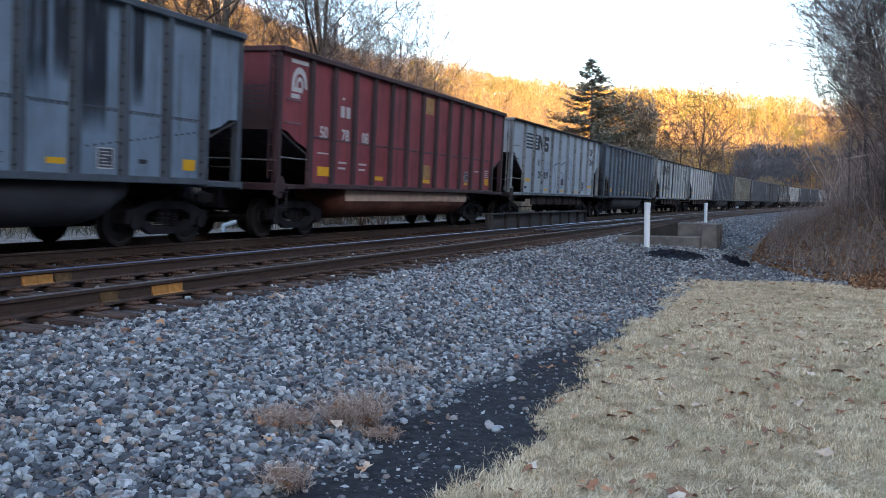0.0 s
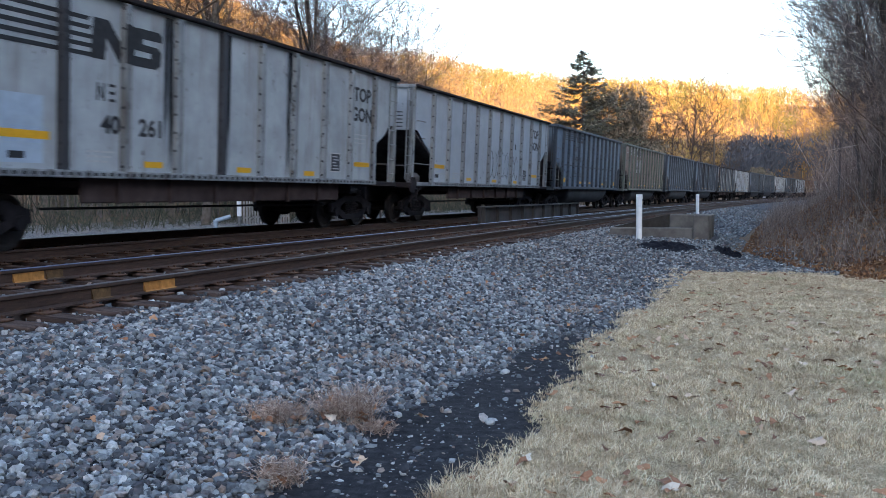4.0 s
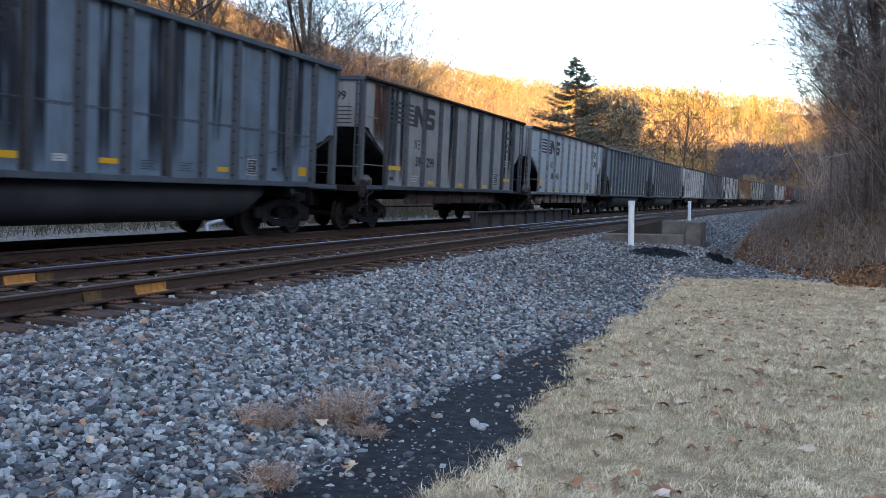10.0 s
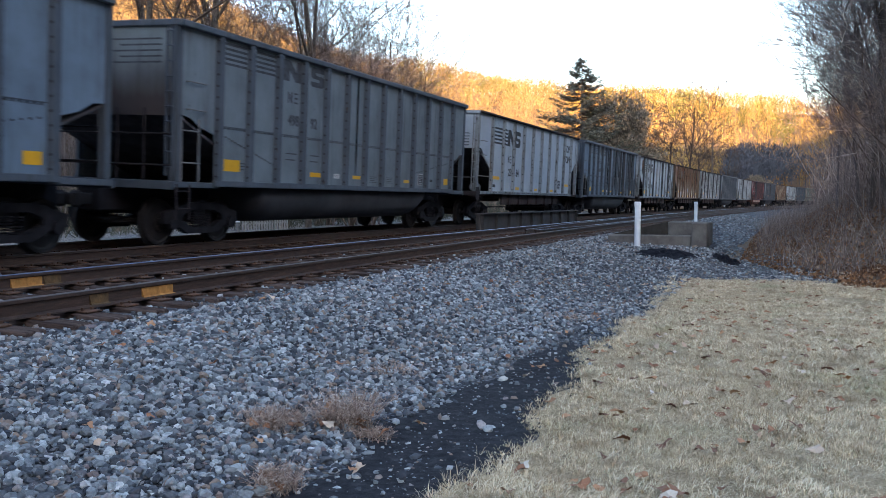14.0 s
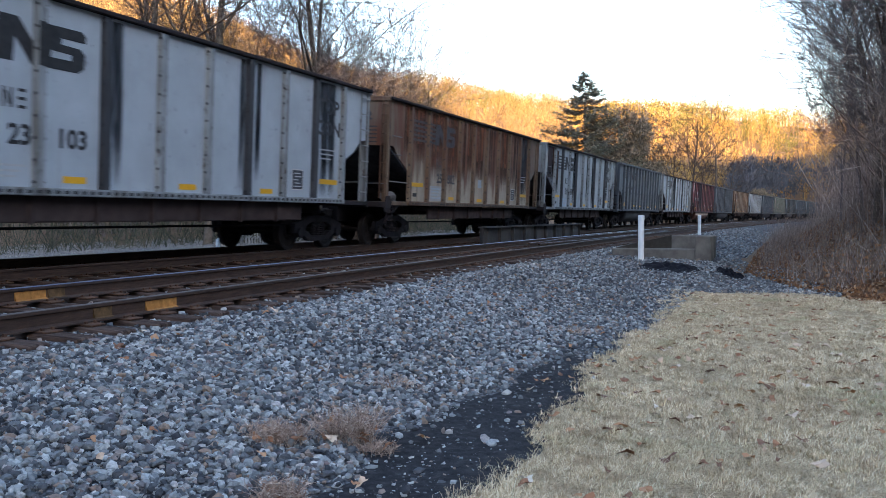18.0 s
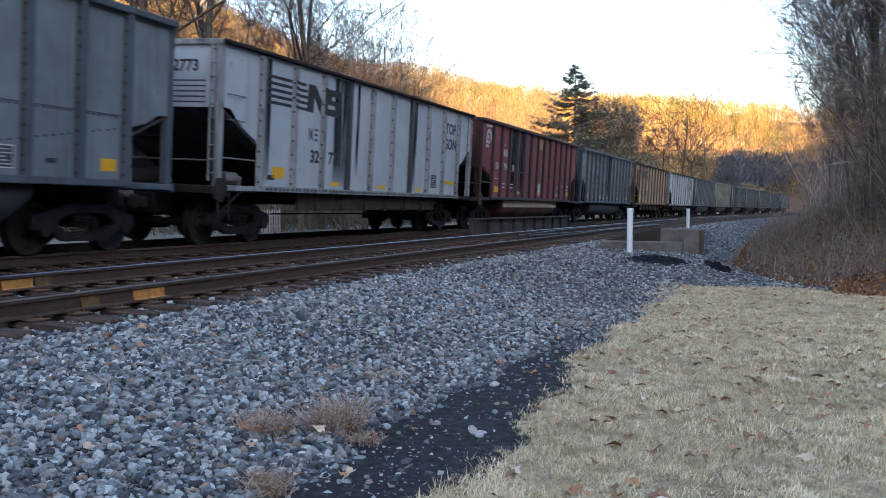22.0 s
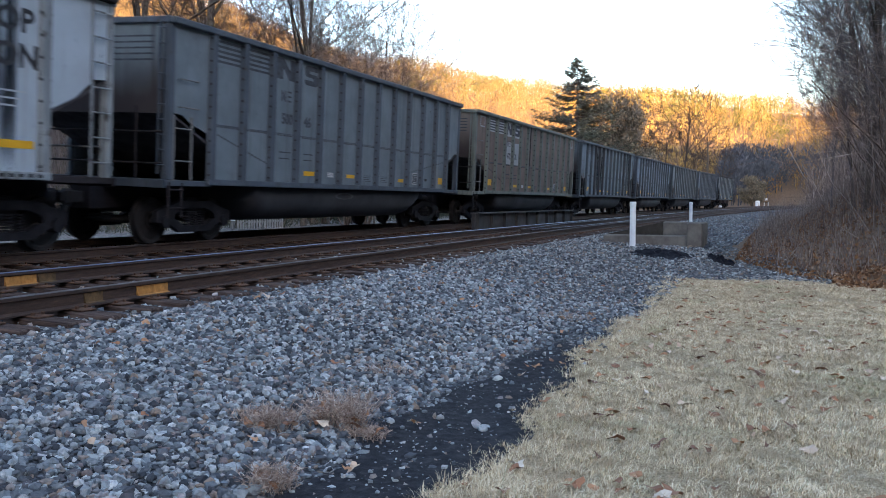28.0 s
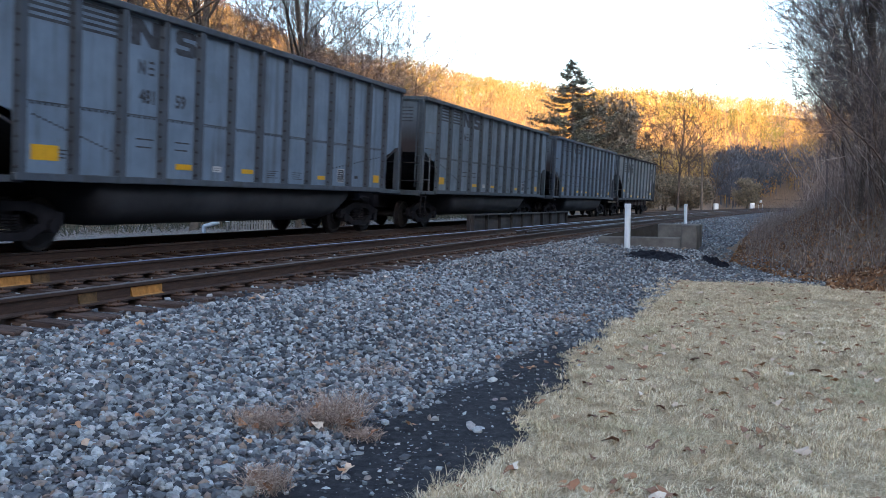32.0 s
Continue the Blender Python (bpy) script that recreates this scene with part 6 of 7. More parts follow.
brush("thicket_brush", 3000, bank_place, 3.7, 0.009, BRUSH_TWIG, "tangled brown brush on the bank", 41, 4, 0.42)
brush("low_brush", 2600, lambda r, n: (lambda s: (s, np.where(s >= 24, 5.1 - 0.017 * (s - 24), 5.1 + 0.33 * (24 - s)) + 0.45 + 5 * r.random(n) ** 1.3))(19 + 60 * r.random(n) ** 1.5), 1.1, 0.006, BRUSH_TWIG, "low dry brush at the foot of the bank", 42)
brush("line_brush", 900, lambda r, n: (lambda s: (s, 7.5 - 0.02 * (s - 60) + 9 * r.random(n)))(r.uniform(60, 190, n)), 5.5, 0.03, BRUSH_TWIG, "grey-brown brush beside the line in the distance", 43)
brush("back_brush", 3000, lambda r, n: (lambda s: (s, -14.6 - 7.0 * smooth(21, 15, s) - 8 * r.random(n) ** 1.3))(r.uniform(2, 75, n)), 2.3, 0.014, UNDERBRUSH, "dark evergreen brush behind the tracks", 44, 3, 0.6)


def conifer(m, tall, wide, seed):
    rnd = np.random.default_rng(seed)
    e = new_thing("conifer", "dark green spruce with drooping boughs", "tree", m=m)
    put("trunk", Geo().tube((0, 0, -0.5), (0, 0, tall * 0.98), 0.28, 0.03, n=7).mesh("trunk", BARK), e)
    v = []
    limbs = Geo()
    for lev in range(270):
        h = 0.08 + 0.91 * (lev / 269) ** 1.05
        a = rnd.uniform(0, 2 * math.pi)
        ln = (min(wide, 1.6 * wide * (1 - h) ** 0.95) + 0.3) * rnd.uniform(0.65, 1.2)
        rise = rnd.uniform(-0.05, 0.25)
        bough = lambda u: np.array([math.cos(a) * ln * u, math.sin(a) * ln * u, h * tall + rise * ln * u - 0.22 * ln * u * (1 - u) * 2])
        limbs.tube(bough(0), bough(0.5), 0.05, 0.035, n=3, caps=False).tube(bough(0.5), bough(1.0), 0.035, 0.015, n=3, caps=False)
        for _ in range(int(9 + 26 * ln)):
            u = rnd.uniform(0.25, 1)
            c = bough(u) + rnd.normal(0, 0.07, 3)
            t = a + rnd.choice((-1, 1)) * rnd.uniform(0.3, 1.3)
            d = np.array([math.cos(t), math.sin(t), rnd.normal(-0.25, 0.3)]) * rnd.uniform(0.3, 0.75) * (1.2 - 0.6 * u)
            o = np.array([-math.sin(t), math.cos(t), rnd.normal(0, 0.8)]) * rnd.uniform(0.025, 0.065)
            v += [c - o, c + o, c + d]
    tagged(put("bough_tangle", limbs.mesh("bough_tangle", DARK_TWIG), e), kind="stuff")
    n = len(v) // 3
    put("crown", fast_mesh("crown", np.array(v), np.arange(3 * n).reshape(-1, 3), NEEDLE), e)
    return e


conifer(stand(8.40, 105), 17.8, 6.6, 3)


def broad_tree(m, tall, wide, seed):
    """A low spreading evergreen with a ragged crown of small sprays."""
    rnd = np.random.default_rng(seed)
    e = new_thing("evergreen_tree", "dark spreading evergreen in the valley's shade", "tree", "valley evergreens", m=m)
    put("trunk", Geo().tube((0, 0, -0.5), (0, 0, tall * 0.7), 0.25, 0.06, n=7).mesh("trunk", BARK), e)
    n = 13000
    q = rnd.normal(0, 1, (34, 3))
    q /= np.linalg.norm(q, axis=1)[:, None]
    lobes = q * (rnd.uniform(0.3, 1, (34, 1)) ** 0.5) * np.array([wide * 0.5, wide * 0.5, tall * 0.42]) + np.array([0, 0, tall * 0.52])
    c = lobes[rnd.integers(0, 34, n)] + rnd.normal(0, 1, (n, 3)) * np.array([1, 1, 0.8]) * wide * 0.085
    c = c[(c[:, 2] > 0.3) & (c[:, 2] < tall * 1.05)]
    n = len(c)
    o, d = rnd.normal(0, 0.075, (n, 3)), rnd.normal(0, 0.24, (n, 3)) + np.array([0, 0, 0.12])
    v = np.stack([c - o, c + o, c + d], 1).reshape(-1, 3)
    put("crown", fast_mesh("crown", v, np.arange(3 * n).reshape(-1, 3), EVERGREEN), e)


for k, (b, d, tall, wide) in enumerate(((10.6, 112, 15.8, 9.5), (11.6, 116, 13.5, 7.5), (7.4, 113, 10.5, 8.0), (9.4, 108, 8.5, 8.0), (6.6, 110, 7.5, 6.5), (14.2, 158, 6.2, 8.5), (15.7, 165, 5.8, 7.0), (12.8, 150, 6.5, 8.0), (19.0, 205, 7.0, 5.0))):
    broad_tree(stand(b, d), tall, wide, 50 + k)


def woods(name, count, b0, b1, r0, r1, tall, tufts, mat, label, seed, narrow=0.32, thin=1.0):
    """A far stand of leafless crowns: trunks and fans of twigs in one mesh."""
    rnd = np.random.default_rng(seed)
    V = []
    for _ in range(count):
        b = rnd.uniform(b0, b1)
        d = np.interp(b, RIDGES[:, 0], RIDGES[:, 1])
        r = d * rnd.uniform(r0, r1)
        x, y = polar(b, r)
        s0, w0 = sw_of(x, y)
        if s0 < 270 and -15 < w0 < 9:
            continue
        z = gz(s0, w0) - 0.3
        h = tall * rnd.uniform(0.75, 1.15)
        base = np.array([x, y, z])
        w = h * 0.012
        V.append(np.array([base + (-w, 0, 0), base + (w, 0, 0), base + (0, 0, h * 0.9)])[None])
        V.append(np.array([base + (0, -w, 0), base + (0, w, 0), base + (0, 0, h * 0.9)])[None])
        n = tufts
        u = rnd.uniform(0.25, 1.0, n)
        a = rnd.uniform(0, 2 * np.pi, n)
        rad = h * narrow * np.sin(np.pi * np.clip((u - 0.12) / 0.95, 0, 1)) ** 0.7 * np.sqrt(rnd.uniform(0, 1, n))
        c = base + np.stack([np.cos(a) * rad, np.sin(a) * rad, u * h], -1)
        dr = np.stack([np.cos(a) * 0.5, np.sin(a) * 0.5, np.full(n, 0.9)], -1) + rnd.normal(0, 0.35, (n, 3))
        dr *= (h * rnd.uniform(0.05, 0.12, n))[:, None]
        o = rnd.normal(0, 1, (n, 3)) * h * 0.0085 * thin
        V.append(np.stack([c - o, c + o, c + dr], 1))
    v = np.concatenate([q.reshape(-1, 3) for q in V])
    return tagged(new(name, fast_mesh(name, v, np.arange(len(v)).reshape(-1, 3), mat)), label, kind="stuff")


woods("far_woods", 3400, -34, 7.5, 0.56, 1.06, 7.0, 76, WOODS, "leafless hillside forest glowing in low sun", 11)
woods("yellow_woods", 2200, 7.5, 34, 0.56, 1.06, 7.0, 76, SUN_LIFTED_WOODS, "yellow-brown hillside forest, colour brightened for low sun", 17)
woods("ridge_pines", 240, -3, 9, 0.70, 1.03, 7.5, 80, PINES, "olive pines among the bare trees of the ridge", 19, 0.24)
woods("far_pines", 300, 9, 21, 0.72, 1.03, 8.0, 90, PINES, "scattered yellow-green pines on the hillside", 12, 0.22)
woods("valley_trees", 110, 19.5, 36, 0.33, 0.48, 7.0, 120, TWIG, "bare brown trees on the valley floor", 13)
woods("slope_trees", 200, -30, 4, 0.26, 0.46, 9.0, 120, TWIG, "bare brown trees on the lower slope", 14)

woods("near_slope_trees", 60, -10.5, -1.6, 0.19, 0.30, 7.5, 380, SLOPE_TWIG, "grey-brown leafless trees on the shaded slope", 16, 0.36, 0.20)
woods("far_slope_trees", 60, -24, -11, 0.19, 0.27, 7.5, 420, SLOPE_TWIG, "grey-brown leafless trees low on the slope", 18, 0.36, 0.20)
woods("shaded_grove", 150, 17.4, 25.0, 0.50, 0.66, 11.0, 300, SHADE_TWIG, "leafless grove, its colour greyed for shade and haze", 15, 0.30)

# ---------------------------------------------------------------- far side of the tracks and the distance
lot = tagged(sheet("lot", np.arange(4, 120, 2.0), np.arange(-22.0, -8.0, 0.5), GRAVEL_FAR, 0.01), "pale gravel lot behind the tracks", kind="structure")


def pipe_marker(s, w):
    e = new_thing("pipeline_marker", "white and grey plastic marker post behind the tracks", "marker post", m=along(s, w, gz(s, w)))
    put("sleeve", Geo().tube((0, 0, 0.35), (0, 0, 1.35), 0.085, n=14).mesh("sleeve", WHITE_PIPE), e)
    put("stake", Geo().tube((0, 0, -0.2), (0, 0, 0.4), 0.06, n=10).mesh("stake", GRAB), e)


pipe_marker(28.0, -12.6)
vent = new_thing("vent_pipe", "bent pale blue-grey pipe standing out of the gravel", "pipe", m=along(26.0, -12.2, gz(26.0, -12.2)))
put("pipe", Geo().tube((0, 0, -0.2), (0, 0, 0.30), 0.07, n=12).tube((0, 0, 0.27), (0.25, -0.45, 0.42), 0.07, n=12).mesh("pipe", plain("blue-grey pipe", (0.35, 0.42, 0.50), 0.5)), vent)



def picket_fence(s0, s1, w):
    """A short run of pale pickets on two rails."""
    e = new_thing("picket_fence", "short run of pale weathered pickets behind the tracks", "fence", m=along(s0, w, gz(s0, w)))
    long = s1 - s0
    picket = Geo().prism([(-0.05, -0.1), (0.05, -0.1), (0.05, 0.88), (0.0, 0.96), (-0.05, 0.88)], -0.012, 0.012).mesh("picket", PICKET)
    rail = Geo().box(0, long, 0.013, 0.05, -0.04, 0.04, 0.008).mesh("fence_rail", PICKET)
    for z in (0.25, 0.72):
        put("fence_rail", rail, e, pose(0, 0, z))
    for i in range(int(long / 0.2) + 1):
        put("picket", picket, e, pose(i * 0.2, 0, 0.02 * math.sin(i * 2.3)))


PICKET = plain("weathered white picket", (0.30, 0.29, 0.28), 0.85, 0, 0.3, 5, 0.2)
picket_fence(30.8, 34.2, -14.3)

pole = new_thing("utility_pole", "dark wooden utility pole with a crossarm", "utility pole", m=stand(16.35, 150))
put("pole", Geo().tube((0, 0, -0.5), (0, 0, 10.8), 0.19, 0.13, n=10).mesh("pole", BARK), pole)
put("crossarm", Geo().box(-0.55, 0.55, -0.06, 0.06, 10.4, 10.6, 0.02).mesh("crossarm", BARK), pole)
for b, d, w, h in ((17.2, 158, 0.7, 1.3), (19.3, 202, 0.8, 1.5)):
    e = new_thing("relay_cabinet", "small white trackside equipment cabinet", "cabinet", "trackside cabinets", m=stand(b, d))
    put("body", Geo().box(-w / 2, w / 2, -0.35, 0.35, 0.2, h, 0.03).mesh("body", WHITE_PIPE), e)
    put("base", Geo().box(-w / 2 - 0.1, w / 2 + 0.1, -0.45, 0.45, -0.3, 0.2, 0.03).mesh("base", CONCRETE), e)
sig = new_thing("track_sign", "small white sign on two posts beside the track", "sign", m=stand(19.75, 206, 0, 0.62))
for x in (-0.5, 0.9):
    put("post", Geo().tube((x, 0, -0.3), (x, 0, 1.8), 0.12, n=8).mesh("post", WHITE_PIPE), sig)
put("board", Geo().box(-1.0, 0.6, -0.08, 0.0, 2.4, 3.3, 0.02).mesh("board", WHITE_PIPE), sig)
put("bracket", Geo().tube((-0.2, 0.05, 1.6), (-0.2, 0.05, 2.5), 0.08, n=8).box(-0.55, 0.95, -0.03, 0.08, 1.55, 1.7).mesh("bracket", SILL), sig)

# ---------------------------------------------------------------- loose stones, grass, leaves and weeds
ICO = np.array([(-1, 1.618, 0), (1, 1.618, 0), (-1, -1.618, 0), (1, -1.618, 0), (0, -1, 1.618), (0, 1, 1.618), (0, -1, -1.618), (0, 1, -1.618),
                (1.618, 0, -1), (1.618, 0, 1), (-1.618, 0, -1), (-1.618, 0, 1)]) / 1.9
ICO_F = np.array([int(c, 16) for c in "0b5051017" "07a0ab159" "5b4ba2a76" "718394342" "326368389" "49524b62a" "867981"]).reshape(-1, 3)


CUBE = np.array([(x, y, z) for z in (-1, 1) for y in (-1, 1) for x in (-1, 1)]) * 0.62
CUBE_F = np.array([int(c) for c in "021132" "456576" "014154" "263673" "042264" "137175"]).reshape(-1, 3)


def stone_cloud(rnd, s, w, size, lift=0.0, rough=False):
    """Angular stones at the given places: points and triangles."""
    n = len(s)
    base, tri = (CUBE, CUBE_F) if rough else (ICO, ICO_F)
    v = base[None] * (1 + rnd.normal(0, 0.26 if rough else 0.20, (n, len(base), 1)))
    v = v * rnd.uniform(0.6, 1.2, (n, 1, 3)) * np.array([1.12, 0.92, 0.80])
    # a random turn about z and a tilt
    a, b = rnd.uniform(0, 2 * np.pi, n), rnd.normal(0, 0.6, n)
    ca, sa, cb, sb = np.cos(a)[:, None], np.sin(a)[:, None], np.cos(b)[:, None], np.sin(b)[:, None]
    x, y, z = v[..., 0], v[..., 1], v[..., 2]
    y, z = y * cb - z * sb, y * sb + z * cb
    x, y = x * ca - y * sa, x * sa + y * ca
    v = np.stack([x, y, z], -1) * size[:, None, None]
    gx, gy = line_xy(s, w)
    g = ground_z(s, w)
    v = v + np.stack([gx, gy, g + size * rnd.uniform(-0.15, 0.75, n) + lift], -1)[:, None, :]
    f = (tri[None] + (np.arange(n) * len(base))[:, None, None]).reshape(-1, 3)
    return v.reshape(-1, 3), f


def dirt_part(s, w):
    """How far a place lies in the patch of coal dirt: 1 inside, 0 outside."""
    edge = 3.78 + 0.10 * np.sin(s * 1.9) + 0.07 * np.sin(s * 4.3 + 1) + 0.06 * np.maximum(s - 7.0, 0) ** 1.2
    return smooth(edge - 0.16, edge + 0.18, w) * smooth(9.6, 7.4, s + 0.3 * np.sin(w * 9)) + 0.85 * smooth(3.65, 4.15, w) * smooth(15.5, 9.0, s)


def stones():
    rnd = np.random.default_rng(21)
    S, W, Z = [], [], []

    def field(n, s0, s1, w0, w1, a, b, keep):
        s, w = rnd.uniform(s0, s1, n), rnd.uniform(w0, w1, n)
        size = rnd.uniform(a, b, n) * rnd.choice([0.7, 1.0, 1.0, 1.25], n)
        k = keep(s, w)
        S.append(s[k]), W.append(w[k]), Z.append(size[k])

    pit = lambda s, w: (s > 24.4) & (s < 26.9) & (w > 1.4) & (w < 4.5)
    seen = lambda s, w: s > 0.9 * (6.1 - w) - 0.6
    off_dirt = lambda s, w: seen(s, w) & (rnd.uniform(0, 1, len(s)) > 0.955 * np.clip(dirt_part(s, w), 0, 1)) & (w < 4.5 + 0.1 * np.sin(s * 7))
    field(34000, 1.4, 13.0, 0.66, 4.6, 0.017, 0.031, lambda s, w: off_dirt(s, w) & (rnd.uniform(0, 1, len(s)) > 0.40 * smooth(2.6, 4.2, w)))
    field(7000, 1.4, 6.5, 1.2, 3.9, 0.016, 0.030, off_dirt)
    field(11000, 1.6, 15.0, 0.66, 4.7, 0.008, 0.017, off_dirt)
    field(18000, 13.0, 32.0, 0.62, 4.7, 0.017, 0.032, lambda s, w: (w < 4.6) & ~pit(s, w))
    field(6000, 32.0, 80.0, 0.7, 5.0, 0.025, 0.045, lambda s, w: w < 5.0 - 0.017 * (s - 24))
    field(7000, 16.8, 32.0, 4.2, 7.6, 0.017, 0.032, lambda s, w: (w < 7.6 - 0.22 * (s - 17.5)) & ((s > 17.4) | (w < 4.5)) & ~pit(s, w))
    field(6500, 4.5, 34.0, -7.6, 0.55, 0.022, 0.038, lambda s, w: seen(s, w))
    field(1500, 1.5, 18.0, -0.95, 0.55, 0.016, 0.030, lambda s, w: seen(s, w) & (np.abs(w + 0.04) > 0.12))
    field(500, 3.0, 9.0, 3.5, 4.5, 0.007, 0.017, lambda s, w: seen(s, w))
    field(160, 3.2, 5.2, 3.5, 4.45, 0.009, 0.017, lambda s, w: seen(s, w))
    field(3600, 2.4, 12.0, 3.5, 4.55, 0.003, 0.008, lambda s, w: seen(s, w))
    s, w, z = np.concatenate(S), np.concatenate(W), np.concatenate(Z)
    # the nearest big ones are pieces of their own
    p = np.stack(line_xy(s, w), -1)
    order = np.argsort(np.hypot(p[:, 0], p[:, 1]) - 40 * (z - 0.035))
    near = order[:280]
    rest = np.setdiff1d(np.arange(len(s)), near)
    fine = (s[rest] < 13) & (z[rest] > 0.02) & (w[rest] > 0.5)
    for k, name, label in ((rest[fine], "ballast_stones", "loose angular grey ballast stones"), (rest[~fine], "small_stones", "small and distant grey ballast stones")):
        v, f = stone_cloud(rnd, s[k], w[k], z[k], 0.0, name == "small_stones")
        tagged(new(name, fast_mesh(name, v, f, STONES)), label, kind="stuff")
    shapes = []
    for k in range(8):
        v, f = stone_cloud(np.random.default_rng(k), np.zeros(1), np.zeros(1), np.ones(1))
        v = v - v.mean(0)
        shapes.append(fast_mesh("stone", v, f, STONE))
    for i in near:
        q = at(s[i], w[i])
        put("stone", shapes[i % 8], ballast, pose(q.x, q.y, gz(s[i], w[i]) + z[i] * 0.15, 0, 0, rnd.uniform(0, 360)) @ Matrix.Scale(float(z[i]), 4))


stones()


def dirt_sheet():
    """The patch of black coal dirt between ballast and lawn."""
    ss, ww = np.meshgrid(np.arange(1.0, 14.0, 0.06), np.arange(3.4, 4.81, 0.05), indexing="ij")
    k = dirt_part(ss, ww)
    x, y = line_xy(ss, ww)
    z = ground_z(ss, ww) - 0.03 + 0.036 * np.clip(k, 0, 1) + 0.006 * np.sin(ss * 31 + ww * 17) * np.cos(ww * 43 - ss * 13) - 0.05 * smooth(4.7, 4.8, ww)
    n, m = ss.shape
    i = (np.arange(n - 1)[:, None] * m + np.arange(m - 1)[None, :]).ravel()
    me = fast_mesh("coal_dirt", np.stack([x, y, z], -1).reshape(-1, 3), np.stack([i + 1, i + m + 1, i + m, i], -1), DIRT)
    me.polygons.foreach_set("use_smooth", [True] * len(me.polygons))
    return tagged(new("coal_dirt", me), "patch of black coal dirt at the ballast's edge", kind="structure")


dirt_sheet()
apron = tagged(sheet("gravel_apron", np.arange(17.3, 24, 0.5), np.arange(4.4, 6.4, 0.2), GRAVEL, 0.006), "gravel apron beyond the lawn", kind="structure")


def grass():
    """Tufts of short dry blades."""
    rnd = np.random.default_rng(31)
    n = 66000
    r = 3.3 + 15.7 * rnd.random(n)
    a = rnd.uniform(-0.14, 0.52, n)
    x, y = np.sin(a) * r, np.cos(a) * r
    px, py = x + DIST * N0[0], y + DIST * N0[1]
    s = px * D0[0] + py * D0[1]
    w = px * N0[0] + py * N0[1] + 0.5 * CURVE * s * s
    edge = 4.52 + 0.09 * np.sin(s * 0.9 + 2.5) + 0.07 * np.sin(s * 2.7) + 0.04 * np.sin(s * 7.1) + 0.16 * np.maximum(0.0, 1 - np.abs(s - 4.0) / 2.5)
    keep = (w > edge - 0.01 + rnd.normal(0, 0.055, n)) & (s < 17.5 + 0.3 * np.sin(w * 2.1) + rnd.normal(0, 0.3, n)) & (s > -2)
    keep &= wave(x, y, 3.1) + 0.8 * wave(x, y, 8.3) + rnd.normal(0, 0.7, n) > -1.6
    s, w, x, y, r = s[keep], w[keep], x[keep], y[keep], r[keep]
    z = ground_z(s, w) + 0.006
    size = (0.72 + 0.22 * wave(x, y, 1.7) + 0.14 * wave(x, y, 9.0)) * rnd.uniform(0.6, 1.35, len(s))
    k = 8
    n = len(s) * k
    rep = lambda q: np.repeat(q, k)
    t = rnd.uniform(0, 2 * np.pi, n)
    off = np.abs(rnd.normal(0, 0.017, n)) * (0.75 + rep(r) * 0.06)
    out = np.stack([np.cos(t), np.sin(t), np.zeros(n)], -1)
    base = np.stack([rep(x), rep(y), rep(z)], -1) + out * off[:, None]
    h = rnd.uniform(0.018, 0.062, n) * rep(size)
    lean = out * (h * rnd.uniform(0.2, 2.0, n))[:, None] + rnd.normal(0, 0.008, (n, 3))
    wide = rnd.uniform(0.0008, 0.0021, n) * (0.7 + rep(r) * 0.15)
    o = np.stack([-np.sin(t + 0.6), np.cos(t + 0.6), np.zeros(n)], -1) * wide[:, None]
    up = np.array([0, 0, 1.0])
    mid = base + lean * 0.4 + up * (h * 0.65)[:, None]
    tip = base + lean + up * (h * 0.85)[:, None]
    v = np.stack([base - o, base + o, mid - o * 0.7, mid + o * 0.7, tip], 1).reshape(-1, 3)
    i = np.arange(n)[:, None] * 5
    f = np.concatenate([i + np.array([[0, 1, 2]]), i + np.array([[1, 3, 2]]), i + np.array([[2, 3, 4]])])
    tagged(new("grass", fast_mesh("grass", v, f, BLADE)), "short dry winter grass, straw-coloured", kind="stuff")


grass()


def leaf_mesh(seed):
    rnd = random.Random(seed)
    g = Geo()
    pts = []
    n = 10
    for i in range(n):
        a = 2 * math.pi * i / n
        r = 0.05 * (1 + 0.35 * math.cos(3 * a + seed)) * rnd.uniform(0.75, 1.1)
        pts.append(Vector((math.cos(a) * r * 1.3, math.sin(a) * r, 0.016 * math.cos(2 * a + seed) + rnd.uniform(0, 0.012))))
    c = Vector((0, 0, 0.004))
    g.add([c] + pts, [(0, i + 1, (i + 1) % n + 1) for i in range(n)])
    return g.mesh("leaf", LEAF_ONE)


def leaf_one():
    k = Mat("dry leaf", 0.8)
    k.colour(k.ramp(k.random(), [(0.0, (0.16, 0.085, 0.055)), (0.4, (0.30, 0.14, 0.075)), (0.75, (0.42, 0.23, 0.12)), (1.0, (0.62, 0.54, 0.44))]))
    k.bump(k.noise(60, 3), 0.3)
    return k.m


LEAF_ONE = leaf_one()
LEAVES = [leaf_mesh(k) for k in range(6)]


